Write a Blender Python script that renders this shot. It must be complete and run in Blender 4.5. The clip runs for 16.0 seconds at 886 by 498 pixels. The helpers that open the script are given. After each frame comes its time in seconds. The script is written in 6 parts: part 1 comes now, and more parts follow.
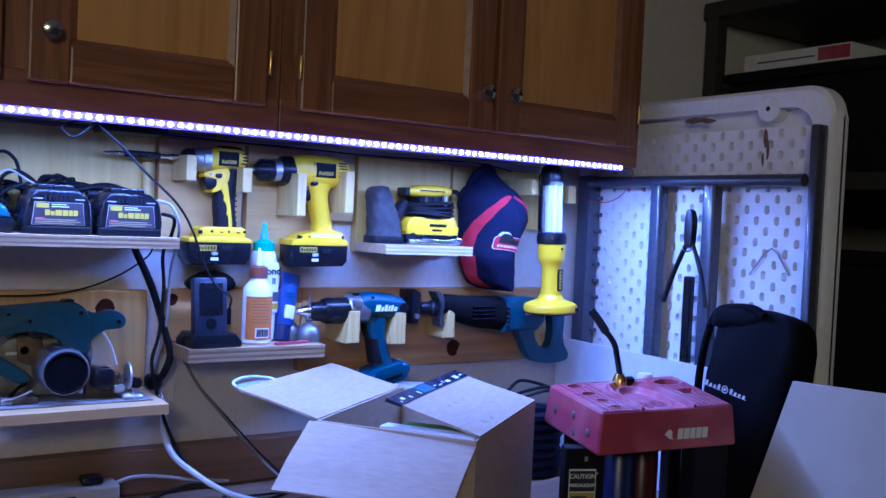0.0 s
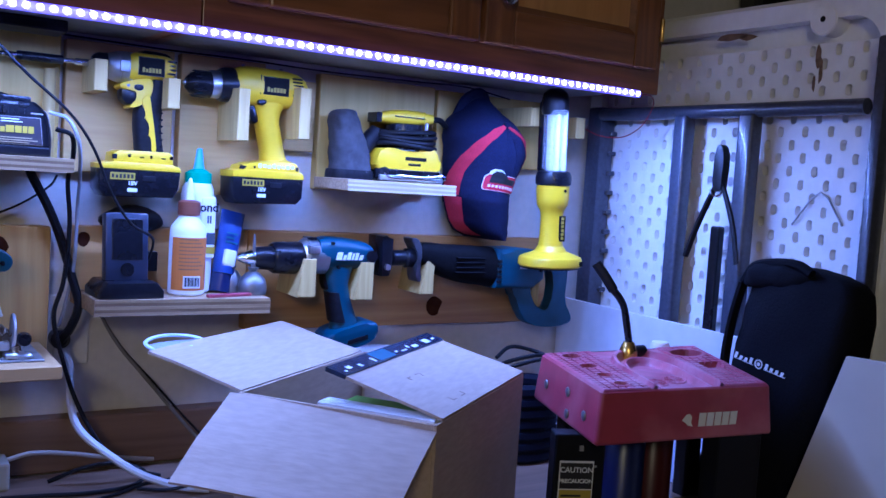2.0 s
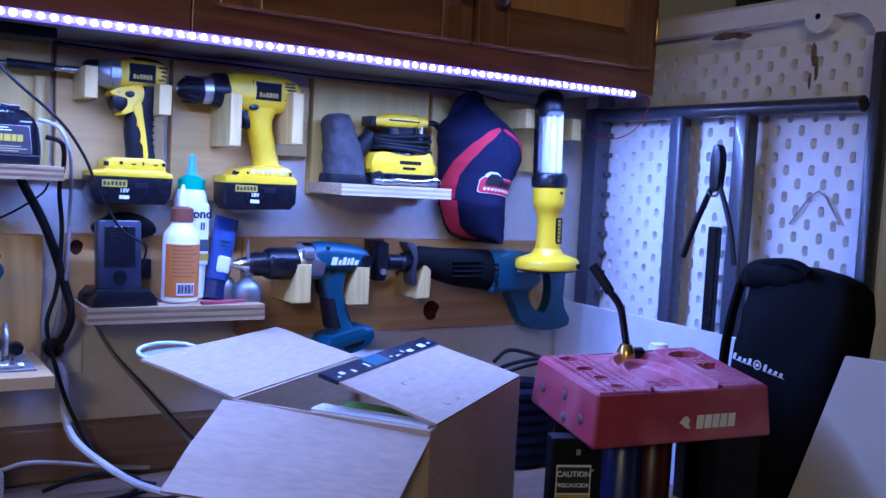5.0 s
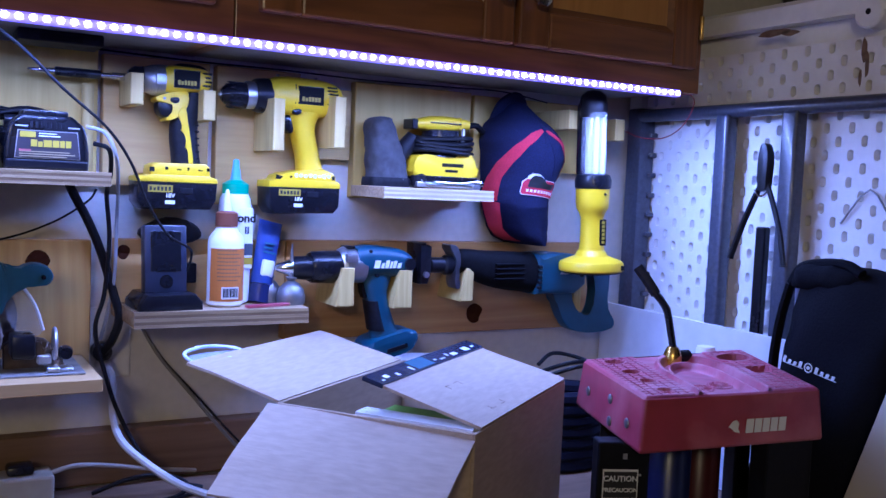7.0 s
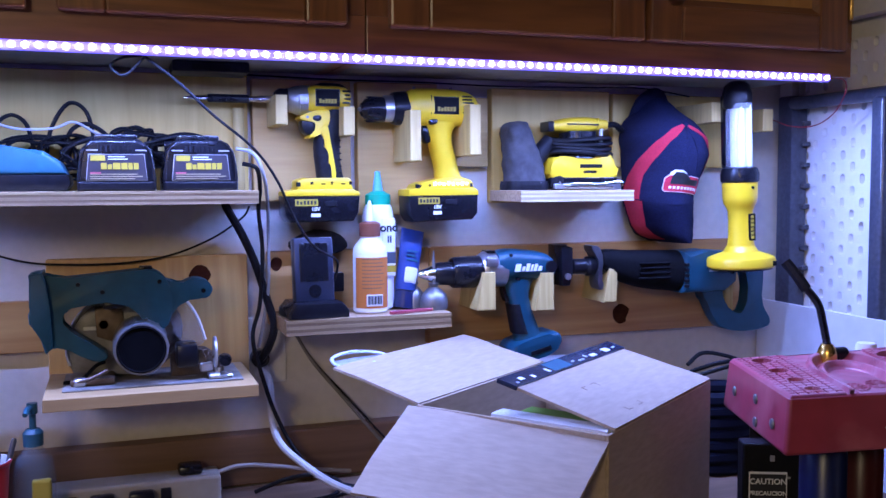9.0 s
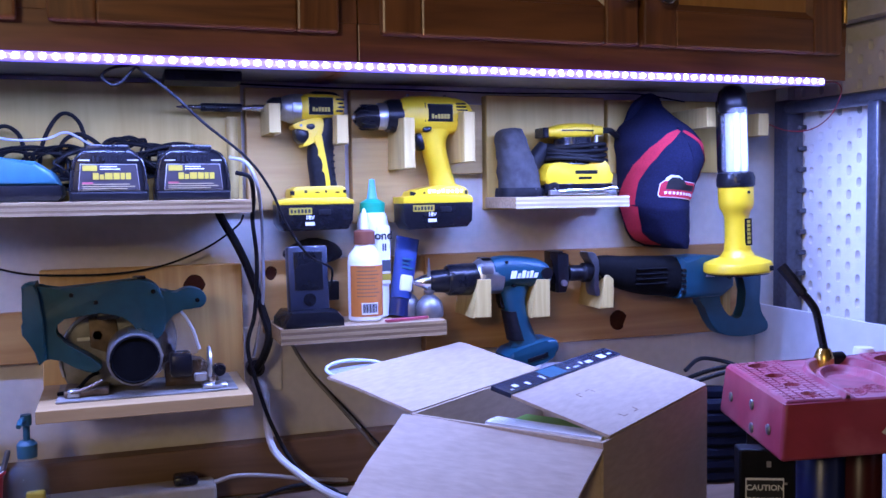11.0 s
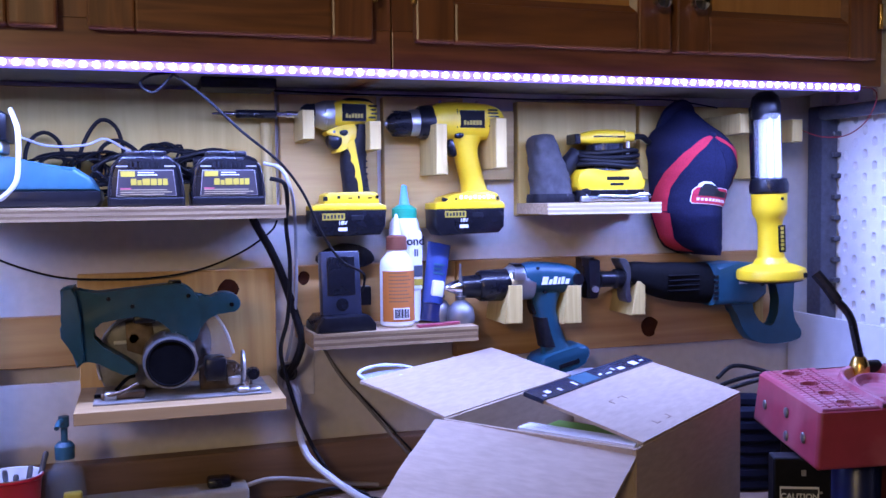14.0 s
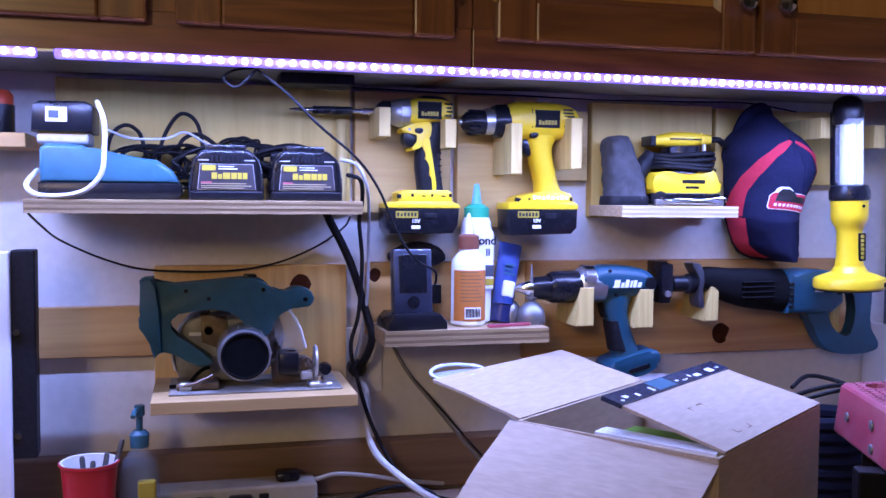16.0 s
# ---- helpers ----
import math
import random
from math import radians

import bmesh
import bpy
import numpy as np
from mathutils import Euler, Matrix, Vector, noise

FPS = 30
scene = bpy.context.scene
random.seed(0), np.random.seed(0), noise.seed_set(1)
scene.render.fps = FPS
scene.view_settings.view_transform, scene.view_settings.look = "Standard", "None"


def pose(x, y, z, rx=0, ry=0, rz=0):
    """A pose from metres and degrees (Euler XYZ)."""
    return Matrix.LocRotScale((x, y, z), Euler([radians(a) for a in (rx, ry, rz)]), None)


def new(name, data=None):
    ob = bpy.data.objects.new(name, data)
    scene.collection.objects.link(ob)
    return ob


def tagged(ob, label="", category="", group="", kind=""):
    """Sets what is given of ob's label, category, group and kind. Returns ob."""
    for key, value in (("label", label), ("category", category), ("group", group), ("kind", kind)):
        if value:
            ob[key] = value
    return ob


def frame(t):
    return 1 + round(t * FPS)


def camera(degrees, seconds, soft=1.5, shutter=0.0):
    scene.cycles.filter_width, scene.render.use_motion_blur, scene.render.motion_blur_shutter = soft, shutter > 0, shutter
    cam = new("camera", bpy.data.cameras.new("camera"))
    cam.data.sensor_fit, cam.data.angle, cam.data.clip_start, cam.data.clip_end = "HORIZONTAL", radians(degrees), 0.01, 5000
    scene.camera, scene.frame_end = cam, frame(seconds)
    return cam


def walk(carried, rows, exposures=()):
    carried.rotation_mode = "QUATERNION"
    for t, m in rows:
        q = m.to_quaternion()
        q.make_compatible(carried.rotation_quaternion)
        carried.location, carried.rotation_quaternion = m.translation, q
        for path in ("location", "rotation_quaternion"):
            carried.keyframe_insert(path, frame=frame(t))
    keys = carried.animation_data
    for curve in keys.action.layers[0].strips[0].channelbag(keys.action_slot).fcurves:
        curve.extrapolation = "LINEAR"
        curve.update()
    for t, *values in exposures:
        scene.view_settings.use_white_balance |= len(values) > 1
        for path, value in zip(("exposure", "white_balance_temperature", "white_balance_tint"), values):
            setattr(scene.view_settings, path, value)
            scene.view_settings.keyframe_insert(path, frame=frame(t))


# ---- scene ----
cam = camera(50.80, 16.0)
# seconds, place, turn
ROWS = [
    (0.0, -0.9644, -1.9206, 1.4836, 88.196, -2.683, -33.713),
    (0.5, -0.8219, -1.7786, 1.4672, 88.271, -1.849, -36.511),
    (1.0, -0.7447, -1.7346, 1.4429, 89.851, -3.719, -35.139),
    (1.5, -0.7025, -1.6944, 1.4371, 88.118, -3.764, -33.821),
    (2.0, -0.6970, -1.6726, 1.4335, 85.761, -3.780, -32.399),
    (2.5, -0.6864, -1.6707, 1.4331, 85.214, -3.781, -32.266),
    (3.0, -0.6864, -1.6727, 1.4333, 85.609, -3.637, -32.599),
    (5.5, -0.6772, -1.6719, 1.4323, 86.013, -2.847, -31.999),
    (6.0, -0.6812, -1.6770, 1.4332, 86.063, -2.766, -31.519),
    (6.5, -0.6781, -1.6748, 1.4327, 86.156, -2.586, -30.885),
    (7.0, -0.6773, -1.6650, 1.4317, 86.066, -2.520, -29.697),
    (7.5, -0.6750, -1.6629, 1.4333, 85.677, -2.108, -27.000),
    (8.0, -0.6560, -1.6747, 1.4338, 85.484, -0.993, -22.954),
    (8.5, -0.6393, -1.6975, 1.4345, 85.695, 0.071, -20.701),
    (9.0, -0.6380, -1.7029, 1.4350, 86.064, 0.295, -19.550),
    (11.5, -0.6210, -1.7032, 1.4332, 86.569, 0.842, -19.419),
    (12.0, -0.6205, -1.7111, 1.4345, 86.492, 0.876, -19.382),
    (12.5, -0.6239, -1.7243, 1.4342, 86.686, 0.954, -19.281),
    (13.0, -0.6298, -1.7142, 1.4349, 86.892, 0.814, -18.849),
    (13.5, -0.6382, -1.7148, 1.4346, 87.023, 0.546, -17.926),
    (14.0, -0.6331, -1.7061, 1.4348, 86.905, 0.689, -17.743),
    (14.5, -0.6419, -1.7170, 1.4349, 86.947, 0.483, -17.249),
    (15.0, -0.6453, -1.7193, 1.4363, 87.151, 0.380, -16.971),
    (15.5, -0.6554, -1.7030, 1.4349, 87.166, -0.078, -16.915),
    (16.0, -0.6726, -1.6872, 1.4349, 86.857, -0.535, -14.763),
]
walk(cam, [(t, pose(*r)) for t, *r in ROWS],
     exposures=[(0.0, 0.14, 4800, 3), (1.5, 0.0, 4850, 3), (2.5, 0.03, 5100, 3), (5.5, 0.05, 5250, 4), (7.0, 0.1, 5500, 5), (9.0, 0.25, 5900, 8), (12.5, 0.32, 6200, 9), (16.0, 0.38, 6650, 10)])

# ---- light ----
world = bpy.data.worlds.new("room_dark")
world.use_nodes = True
world.node_tree.nodes["Background"].inputs[0].default_value = (1.0, 0.86, 0.72, 1)
world.node_tree.nodes["Background"].inputs[1].default_value = 0.008
scene.world = world


def area_lamp(name, m, sx, sy, watts, colour):
    d = bpy.data.lights.new(name, "AREA")
    d.shape, d.size, d.size_y, d.energy, d.color = "RECTANGLE", sx, sy, watts, colour
    ob = new(name, d)
    ob.matrix_world = m
    return ob


STRIP_Y, STRIP_Z, STRIP_END, STRIP_JOIN = -0.335, 1.627, 0.581, -0.866
LED_BLUE = (0.270, 0.364, 1.05)
area_lamp("strip_glow", pose((STRIP_END + STRIP_JOIN) / 2, STRIP_Y, STRIP_Z - 0.014, -1, 0, 0), STRIP_END - STRIP_JOIN, 0.008, 21, LED_BLUE)
area_lamp("strip_glow_west", pose(-1.40, STRIP_Y, STRIP_Z - 0.014, -1, 0, 0), 1.0, 0.008, 14.5, LED_BLUE)
# unseen warm fill added behind the camera for the cabinet fronts and wall
area_lamp("room_fill", pose(-2.0, -3.4, 2.30, 75, 0, -29), 0.5, 0.5, 23, (1.0, 0.76, 0.47))

# ---- materials ----


def nodes_of(name):
    m = bpy.data.materials.new(name)
    m.use_nodes = True
    nt = m.node_tree
    return m, nt, nt.nodes, nt.links, nt.nodes["Principled BSDF"]


def mat(name, col, rough=0.5, metal=0.0, var=0.12, scale=30.0, bump=0.1, stretch=(1, 1, 1), dirt=None, dirt_scale=6.0, dirt_at=0.62, coat=0.0, spec=0.5):
    """A paint, plastic, metal or cloth: base colour with grain, blotches and a fine relief."""
    m, nt, N, L, p = nodes_of(name)
    tc = N.new("ShaderNodeTexCoord")
    mp = N.new("ShaderNodeMapping")
    mp.inputs["Scale"].default_value = stretch
    L.new(tc.outputs["Object"], mp.inputs[0])
    n1 = N.new("ShaderNodeTexNoise")
    n1.inputs["Scale"].default_value, n1.inputs["Detail"].default_value = scale, 6
    L.new(mp.outputs[0], n1.inputs[0])
    n2 = N.new("ShaderNodeTexNoise")
    n2.inputs["Scale"].default_value, n2.inputs["Detail"].default_value = dirt_scale, 8
    L.new(mp.outputs[0], n2.inputs[0])
    rmp = N.new("ShaderNodeValToRGB")
    rmp.color_ramp.elements[0].position, rmp.color_ramp.elements[1].position = 0.3, 0.7
    rmp.color_ramp.elements[0].color = (*[max(0, c * (1 - var)) for c in col], 1)
    rmp.color_ramp.elements[1].color = (*[min(1, c * (1 + var)) for c in col], 1)
    L.new(n1.outputs[0], rmp.inputs[0])
    mix = N.new("ShaderNodeMix")
    mix.data_type = "RGBA"
    dr = N.new("ShaderNodeValToRGB")
    dr.color_ramp.elements[0].position, dr.color_ramp.elements[1].position = dirt_at, min(1, dirt_at + 0.2)
    dr.color_ramp.elements[0].color, dr.color_ramp.elements[1].color = (0, 0, 0, 1), (0.6, 0.6, 0.6, 1)
    L.new(n2.outputs[0], dr.inputs[0])
    L.new(dr.outputs[0], mix.inputs[0])
    L.new(rmp.outputs[0], mix.inputs[6])
    mix.inputs[7].default_value = (*(dirt or [c * 0.75 for c in col]), 1)
    L.new(mix.outputs[2], p.inputs["Base Color"])
    mr = N.new("ShaderNodeMapRange")
    mr.inputs[3].default_value, mr.inputs[4].default_value = max(0.03, rough - 0.1), min(1, rough + 0.12)
    L.new(n2.outputs[0], mr.inputs[0])
    L.new(mr.outputs[0], p.inputs["Roughness"])
    p.inputs["Metallic"].default_value, p.inputs["Coat Weight"].default_value = metal, coat
    p.inputs["Specular IOR Level"].default_value = spec
    if bump:
        b = N.new("ShaderNodeBump")
        b.inputs["Strength"].default_value, b.inputs["Distance"].default_value = bump, 0.002
        L.new(n1.outputs[0], b.inputs["Height"])
        L.new(b.outputs[0], p.inputs["Normal"])
    return m


def wood(name, light, dark, axis=0, ring=9.0, rough=0.55, coat=0.0, knots=False, seedy=0.0):
    """Sawn wood: bands stretched along the grain, fine fibres, now and then a knot."""
    m, nt, N, L, p = nodes_of(name)
    tc = N.new("ShaderNodeTexCoord")
    oi = N.new("ShaderNodeObjectInfo")
    add = N.new("ShaderNodeVectorMath")
    add.operation = "MULTIPLY_ADD"
    add.inputs[1].default_value = (3.1, 2.3, 4.7)
    L.new(oi.outputs["Random"], add.inputs[0])
    L.new(tc.outputs["Object"], add.inputs[2])
    mp = N.new("ShaderNodeMapping")
    s = [1.0, 1.0, 1.0]
    s[axis] = 0.07
    mp.inputs["Scale"].default_value = s
    mp.inputs["Location"].default_value = (seedy, seedy * 0.7, 0)
    L.new(add.outputs[0], mp.inputs[0])
    n1 = N.new("ShaderNodeTexNoise")
    n1.inputs["Scale"].default_value, n1.inputs["Detail"].default_value, n1.inputs["Distortion"].default_value = ring, 5, 0.8
    L.new(mp.outputs[0], n1.inputs[0])
    wav = N.new("ShaderNodeMath")
    wav.operation = "PINGPONG"
    wav.inputs[1].default_value = 0.06
    L.new(n1.outputs[0], wav.inputs[0])
    n2 = N.new("ShaderNodeTexNoise")
    n2.inputs["Scale"].default_value, n2.inputs["Detail"].default_value = 160, 4
    L.new(mp.outputs[0], n2.inputs[0])
    k1 = N.new("ShaderNodeMath")
    k1.operation = "MULTIPLY_ADD"
    k1.inputs[1].default_value = 9.0
    L.new(wav.outputs[0], k1.inputs[0])
    k2 = N.new("ShaderNodeMath")
    k2.operation = "MULTIPLY"
    k2.inputs[1].default_value = 0.55
    L.new(n2.outputs[0], k2.inputs[0])
    L.new(k2.outputs[0], k1.inputs[2])
    r = N.new("ShaderNodeValToRGB")
    r.color_ramp.elements[0].position, r.color_ramp.elements[1].position = 0.12, 0.85
    r.color_ramp.elements[0].color, r.color_ramp.elements[1].color = (*dark, 1), (*light, 1)
    L.new(k1.outputs[0], r.inputs[0])
    out = r.outputs[0]
    if knots:
        vo = N.new("ShaderNodeTexVoronoi")
        vo.inputs["Scale"].default_value = 3.2
        L.new(add.outputs[0], vo.inputs["Vector"])
        kr = N.new("ShaderNodeValToRGB")
        kr.color_ramp.elements[0].position, kr.color_ramp.elements[1].position = 0.03, 0.10
        kr.color_ramp.elements[0].color, kr.color_ramp.elements[1].color = (0.75, 0.75, 0.75, 1), (0, 0, 0, 1)
        L.new(vo.outputs["Distance"], kr.inputs[0])
        mx = N.new("ShaderNodeMix")
        mx.data_type = "RGBA"
        L.new(kr.outputs[0], mx.inputs[0])
        L.new(out, mx.inputs[6])
        mx.inputs[7].default_value = (dark[0] * 0.4, dark[1] * 0.3, dark[2] * 0.25, 1)
        out = mx.outputs[2]
    L.new(out, p.inputs["Base Color"])
    p.inputs["Roughness"].default_value, p.inputs["Coat Weight"].default_value = rough, coat
    p.inputs["Coat Roughness"].default_value = 0.25
    b = N.new("ShaderNodeBump")
    b.inputs["Strength"].default_value, b.inputs["Distance"].default_value = 0.12, 0.002
    L.new(k1.outputs[0], b.inputs["Height"])
    L.new(b.outputs[0], p.inputs["Normal"])
    return m


def glow(name, col, strength):
    m, nt, N, L, p = nodes_of(name)
    p.inputs["Base Color"].default_value = (0.8, 0.8, 0.8, 1)
    p.inputs["Emission Color"].default_value, p.inputs["Emission Strength"].default_value = (*col, 1), strength
    return m


def clear(name, col=(1, 1, 1), rough=0.05, alpha=0.25):
    """Thin clear plastic."""
    m, nt, N, L, p = nodes_of(name)
    p.inputs["Base Color"].default_value, p.inputs["Roughness"].default_value = (*col, 1), rough
    p.inputs["Alpha"].default_value = alpha
    return m


# drywall darkened in its colour, for the shaded corner and less bounced light
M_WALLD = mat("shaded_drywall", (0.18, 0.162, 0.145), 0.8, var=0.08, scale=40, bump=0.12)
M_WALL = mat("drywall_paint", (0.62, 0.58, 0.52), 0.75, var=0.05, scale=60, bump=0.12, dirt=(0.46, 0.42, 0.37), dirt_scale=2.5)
M_CEIL = mat("ceiling_paint", (0.6, 0.58, 0.55), 0.8, var=0.05, scale=80)
M_FLOOR = mat("concrete", (0.22, 0.21, 0.2), 0.7, var=0.2, scale=14, bump=0.2)
M_CAB = wood("stained_oak", (0.25, 0.10, 0.030), (0.13, 0.048, 0.015), 0, 8, 0.38, 0.25)
M_CABV = wood("stained_oak_upright", (0.25, 0.10, 0.030), (0.13, 0.048, 0.015), 2, 8, 0.38, 0.25)
M_CABP = wood("stained_oak_panel", (0.54, 0.275, 0.065), (0.38, 0.175, 0.04), 2, 5, 0.36, 0.3)
M_CABIN = mat("cabinet_underside", (0.20, 0.19, 0.18), 0.6, var=0.1)
M_PLY = wood("plywood", (0.66, 0.48, 0.14), (0.54, 0.36, 0.085), 2, 4, 0.6)
M_BIRCH = wood("oak_ply", (0.60, 0.405, 0.14), (0.45, 0.28, 0.085), 0, 6, 0.6)
M_PINE = wood("knotty_pine", (0.52, 0.30, 0.10), (0.37, 0.18, 0.05), 0, 5, 0.5, 0.15)
M_PINEX = wood("pine_upright", (0.64, 0.40, 0.13), (0.48, 0.26, 0.07), 2, 5, 0.55, 0.05)
M_SAWN = wood("dusty_sawn_pine", (0.43, 0.27, 0.105), (0.32, 0.19, 0.07), 0, 6, 0.7)
M_BLOCK = wood("pine_block", (0.60, 0.455, 0.16), (0.46, 0.32, 0.10), 2, 12, 0.65)
M_EDGE = wood("ply_edge", (0.48, 0.34, 0.19), (0.30, 0.20, 0.10), 0, 26, 0.7)
M_PLYD = wood("ply_layer_dark", (0.20, 0.125, 0.055), (0.13, 0.075, 0.032), 0, 20, 0.7)
M_PLYL = wood("ply_layer_light", (0.36, 0.25, 0.12), (0.23, 0.15, 0.07), 0, 24, 0.75)
M_PALE = wood("pale_ply_layer", (0.62, 0.52, 0.34), (0.48, 0.38, 0.22), 0, 24, 0.7)
M_PALED = wood("pale_ply_glue_line", (0.46, 0.36, 0.22), (0.34, 0.25, 0.14), 0, 20, 0.7)
M_DARKW = wood("worn_walnut", (0.21, 0.12, 0.065), (0.13, 0.07, 0.036), 0, 6, 0.6)
M_BENCH = wood("bench_top", (0.20, 0.125, 0.075), (0.12, 0.07, 0.04), 0, 6, 0.5)
M_WHITE = mat("moulded_plastic", (0.80, 0.79, 0.76), 0.5, var=0.04, scale=50, dirt=(0.62, 0.57, 0.5), dirt_scale=3)
M_STEEL = mat("grey_enamel_steel", (0.050, 0.054, 0.074), 0.32, var=0.25, scale=120, bump=0.25, coat=0.3)
M_RED = mat("red_plastic", (0.31, 0.038, 0.062), 0.40, var=0.12, scale=25, bump=0.10, dirt=(0.52, 0.17, 0.20), dirt_scale=9, dirt_at=0.44)
# cap-top red, paler for scuffs and for the strip light's painted-in sheen
M_REDT = mat("scuffed_red_with_sheen", (0.38, 0.075, 0.11), 0.42, var=0.22, scale=34, bump=0.10, dirt=(0.56, 0.27, 0.32), dirt_scale=16, dirt_at=0.46)
M_BLACK = mat("black_plastic", (0.007, 0.007, 0.010), 0.27, var=0.3, scale=90, bump=0.03, spec=0.32)
M_RUBBER = mat("black_rubber", (0.009, 0.009, 0.013), 0.5, var=0.3, scale=140, bump=0.25, spec=0.2)
M_CORD = mat("cord_black", (0.006, 0.006, 0.008), 0.55, var=0.2, bump=0, spec=0.2)
M_CORDW = mat("cord_white", (0.55, 0.55, 0.54), 0.45, var=0.08)
M_CARD = mat("cardboard", (0.40, 0.30, 0.205), 0.85, var=0.09, scale=150, bump=0.2, stretch=(0.25, 1, 1), dirt=(0.33, 0.24, 0.16), dirt_scale=7, dirt_at=0.5)
M_CARDIN = mat("cardboard_print", (0.05, 0.06, 0.08), 0.6, var=0.2)
M_YEL = mat("yellow_plastic", (0.80, 0.54, 0.018), 0.38, var=0.05, scale=40, bump=0.05, dirt=(0.55, 0.38, 0.05), dirt_scale=12, dirt_at=0.66)
M_TEAL = mat("teal_plastic", (0.004, 0.050, 0.088), 0.45, var=0.1, scale=50, bump=0.08, dirt=(0.03, 0.1, 0.13), dirt_scale=10, dirt_at=0.6)
M_TEALL = mat("light_teal_plastic", (0.026, 0.10, 0.14), 0.38, var=0.12, scale=40, dirt=(0.05, 0.13, 0.16), dirt_at=0.55)
M_ALU = mat("cast_aluminium", (0.55, 0.56, 0.58), 0.38, 1.0, 0.12, 60, 0.15)
M_KNOB = mat("aged_nickel", (0.50, 0.47, 0.42), 0.16, 1.0, 0.15, 60, 0)
M_CHROME = mat("chrome", (0.72, 0.72, 0.73), 0.14, 1.0, 0.05, 40, 0)
M_BRASS = mat("brass", (0.72, 0.46, 0.13), 0.25, 1.0, 0.1, 50, 0.05)
M_NAVY = mat("navy_cotton", (0.010, 0.012, 0.038), 0.9, var=0.25, scale=400, bump=0.3, spec=0.2)
M_REDC = mat("red_cotton", (0.50, 0.02, 0.045), 0.85, var=0.15, scale=400, bump=0.3)
M_BAG = mat("black_nylon", (0.0032, 0.0032, 0.005), 0.8, var=0.3, scale=260, bump=0.35, spec=0.13)
M_LABEL = mat("pale_label", (0.72, 0.72, 0.70), 0.5, var=0.04)
M_INKY = mat("yellow_ink", (0.40, 0.30, 0.03), 0.5, var=0.05)
M_INKB = mat("black_ink", (0.012, 0.012, 0.014), 0.5, var=0.1)
M_MASON = mat("hardboard_white", (0.66, 0.65, 0.66), 0.5, var=0.05, scale=30, dirt=(0.5, 0.47, 0.45), dirt_scale=5)
M_LED = glow("led_light", (0.62, 0.62, 1.0), 26)
# violet glow that imitates the bloom round the diodes
M_HALO = glow("led_halo", (0.13, 0.06, 1.0), 1.7)
M_RUST = mat("tarnished_steel", (0.15, 0.105, 0.07), 0.5, 0.6, 0.35, 50, 0.3, dirt=(0.05, 0.045, 0.04), dirt_scale=18, dirt_at=0.5)
M_DUSTY = mat("dusty_steel", (0.33, 0.32, 0.31), 0.55, 0.45, 0.3, 40, 0.2, dirt=(0.10, 0.08, 0.06), dirt_scale=14, dirt_at=0.5)
# matt black; also stands in for the shade inside slots and holes
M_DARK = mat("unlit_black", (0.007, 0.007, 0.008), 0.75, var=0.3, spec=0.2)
M_BOARDY = mat("stained_sheet", (0.50, 0.44, 0.33), 0.6, var=0.07, scale=9, dirt=(0.42, 0.36, 0.27), dirt_scale=4)

# ---- shape helpers ----


def part(name, bm, material, parent=None, label="", smooth=False):
    me = bpy.data.meshes.new(name)
    bmesh.ops.recalc_face_normals(bm, faces=bm.faces)
    bm.to_mesh(me)
    bm.free()
    me.materials.append(material)
    if smooth:
        for p in me.polygons:
            p.use_smooth = True
        me.set_sharp_from_angle(angle=radians(38))
    ob = new(name, me)
    ob.parent = parent
    if label:
        ob["label"] = label
    return ob


def thing(name, label, category, at=(0, 0, 0), group="", turn=(0, 0, 0)):
    ob = new(name)
    ob.empty_display_size = 0.02
    ob.matrix_world = pose(*at, *turn)
    return tagged(ob, label, category, group)


def soft(bm, geom, r, seg=2):
    if r > 0:
        edges = [e for e in geom if isinstance(e, bmesh.types.BMEdge)]
        bmesh.ops.bevel(bm, geom=edges, offset=r, segments=seg, affect="EDGES", profile=0.5, clamp_overlap=True)


def box(x0, x1, y0, y1, z0, z1, r=0.0, seg=2, bm=None):
    bm = bm or bmesh.new()
    m = Matrix.Translation(((x0 + x1) / 2, (y0 + y1) / 2, (z0 + z1) / 2)) @ Matrix.Diagonal((abs(x1 - x0), abs(y1 - y0), abs(z1 - z0), 1))
    g = bmesh.ops.create_cube(bm, size=1, matrix=m)
    vs = set(g["verts"])
    soft(bm, [e for e in bm.edges if e.verts[0] in vs and e.verts[1] in vs], r, seg)
    return bm


def slab(pts, y0, y1, r=0.0, seg=2, bm=None, plane="xz"):
    """A flat outline given in x and z, made thick from y0 to y1, with rounded rims."""
    bm = bm or bmesh.new()

    def v(a, b, c):
        return {"xz": (a, c, b), "xy": (a, b, c), "yz": (c, a, b)}[plane]
    lo = [bm.verts.new(v(a, b, y0)) for a, b in pts]
    hi = [bm.verts.new(v(a, b, y1)) for a, b in pts]
    f0, f1 = bm.faces.new(lo), bm.faces.new(hi[::-1])
    n = len(pts)
    for i in range(n):
        bm.faces.new((lo[i], hi[i], hi[(i + 1) % n], lo[(i + 1) % n]))
    if r > 0:
        soft(bm, list(f0.edges) + list(f1.edges), r, seg)
    return bm


def smooth_loop(pts, n=4):
    """Rounds an outline: a closed Catmull-Rom curve through its points."""
    out, k = [], len(pts)
    for i in range(k):
        a, b, c, d = (Vector(pts[(i + j - 1) % k]) for j in range(4))
        for s in range(n):
            t = s / n
            out.append(tuple(0.5 * ((2 * b) + (c - a) * t + (2 * a - 5 * b + 4 * c - d) * t * t + (3 * b - a - 3 * c + d) * t ** 3)))
    return out


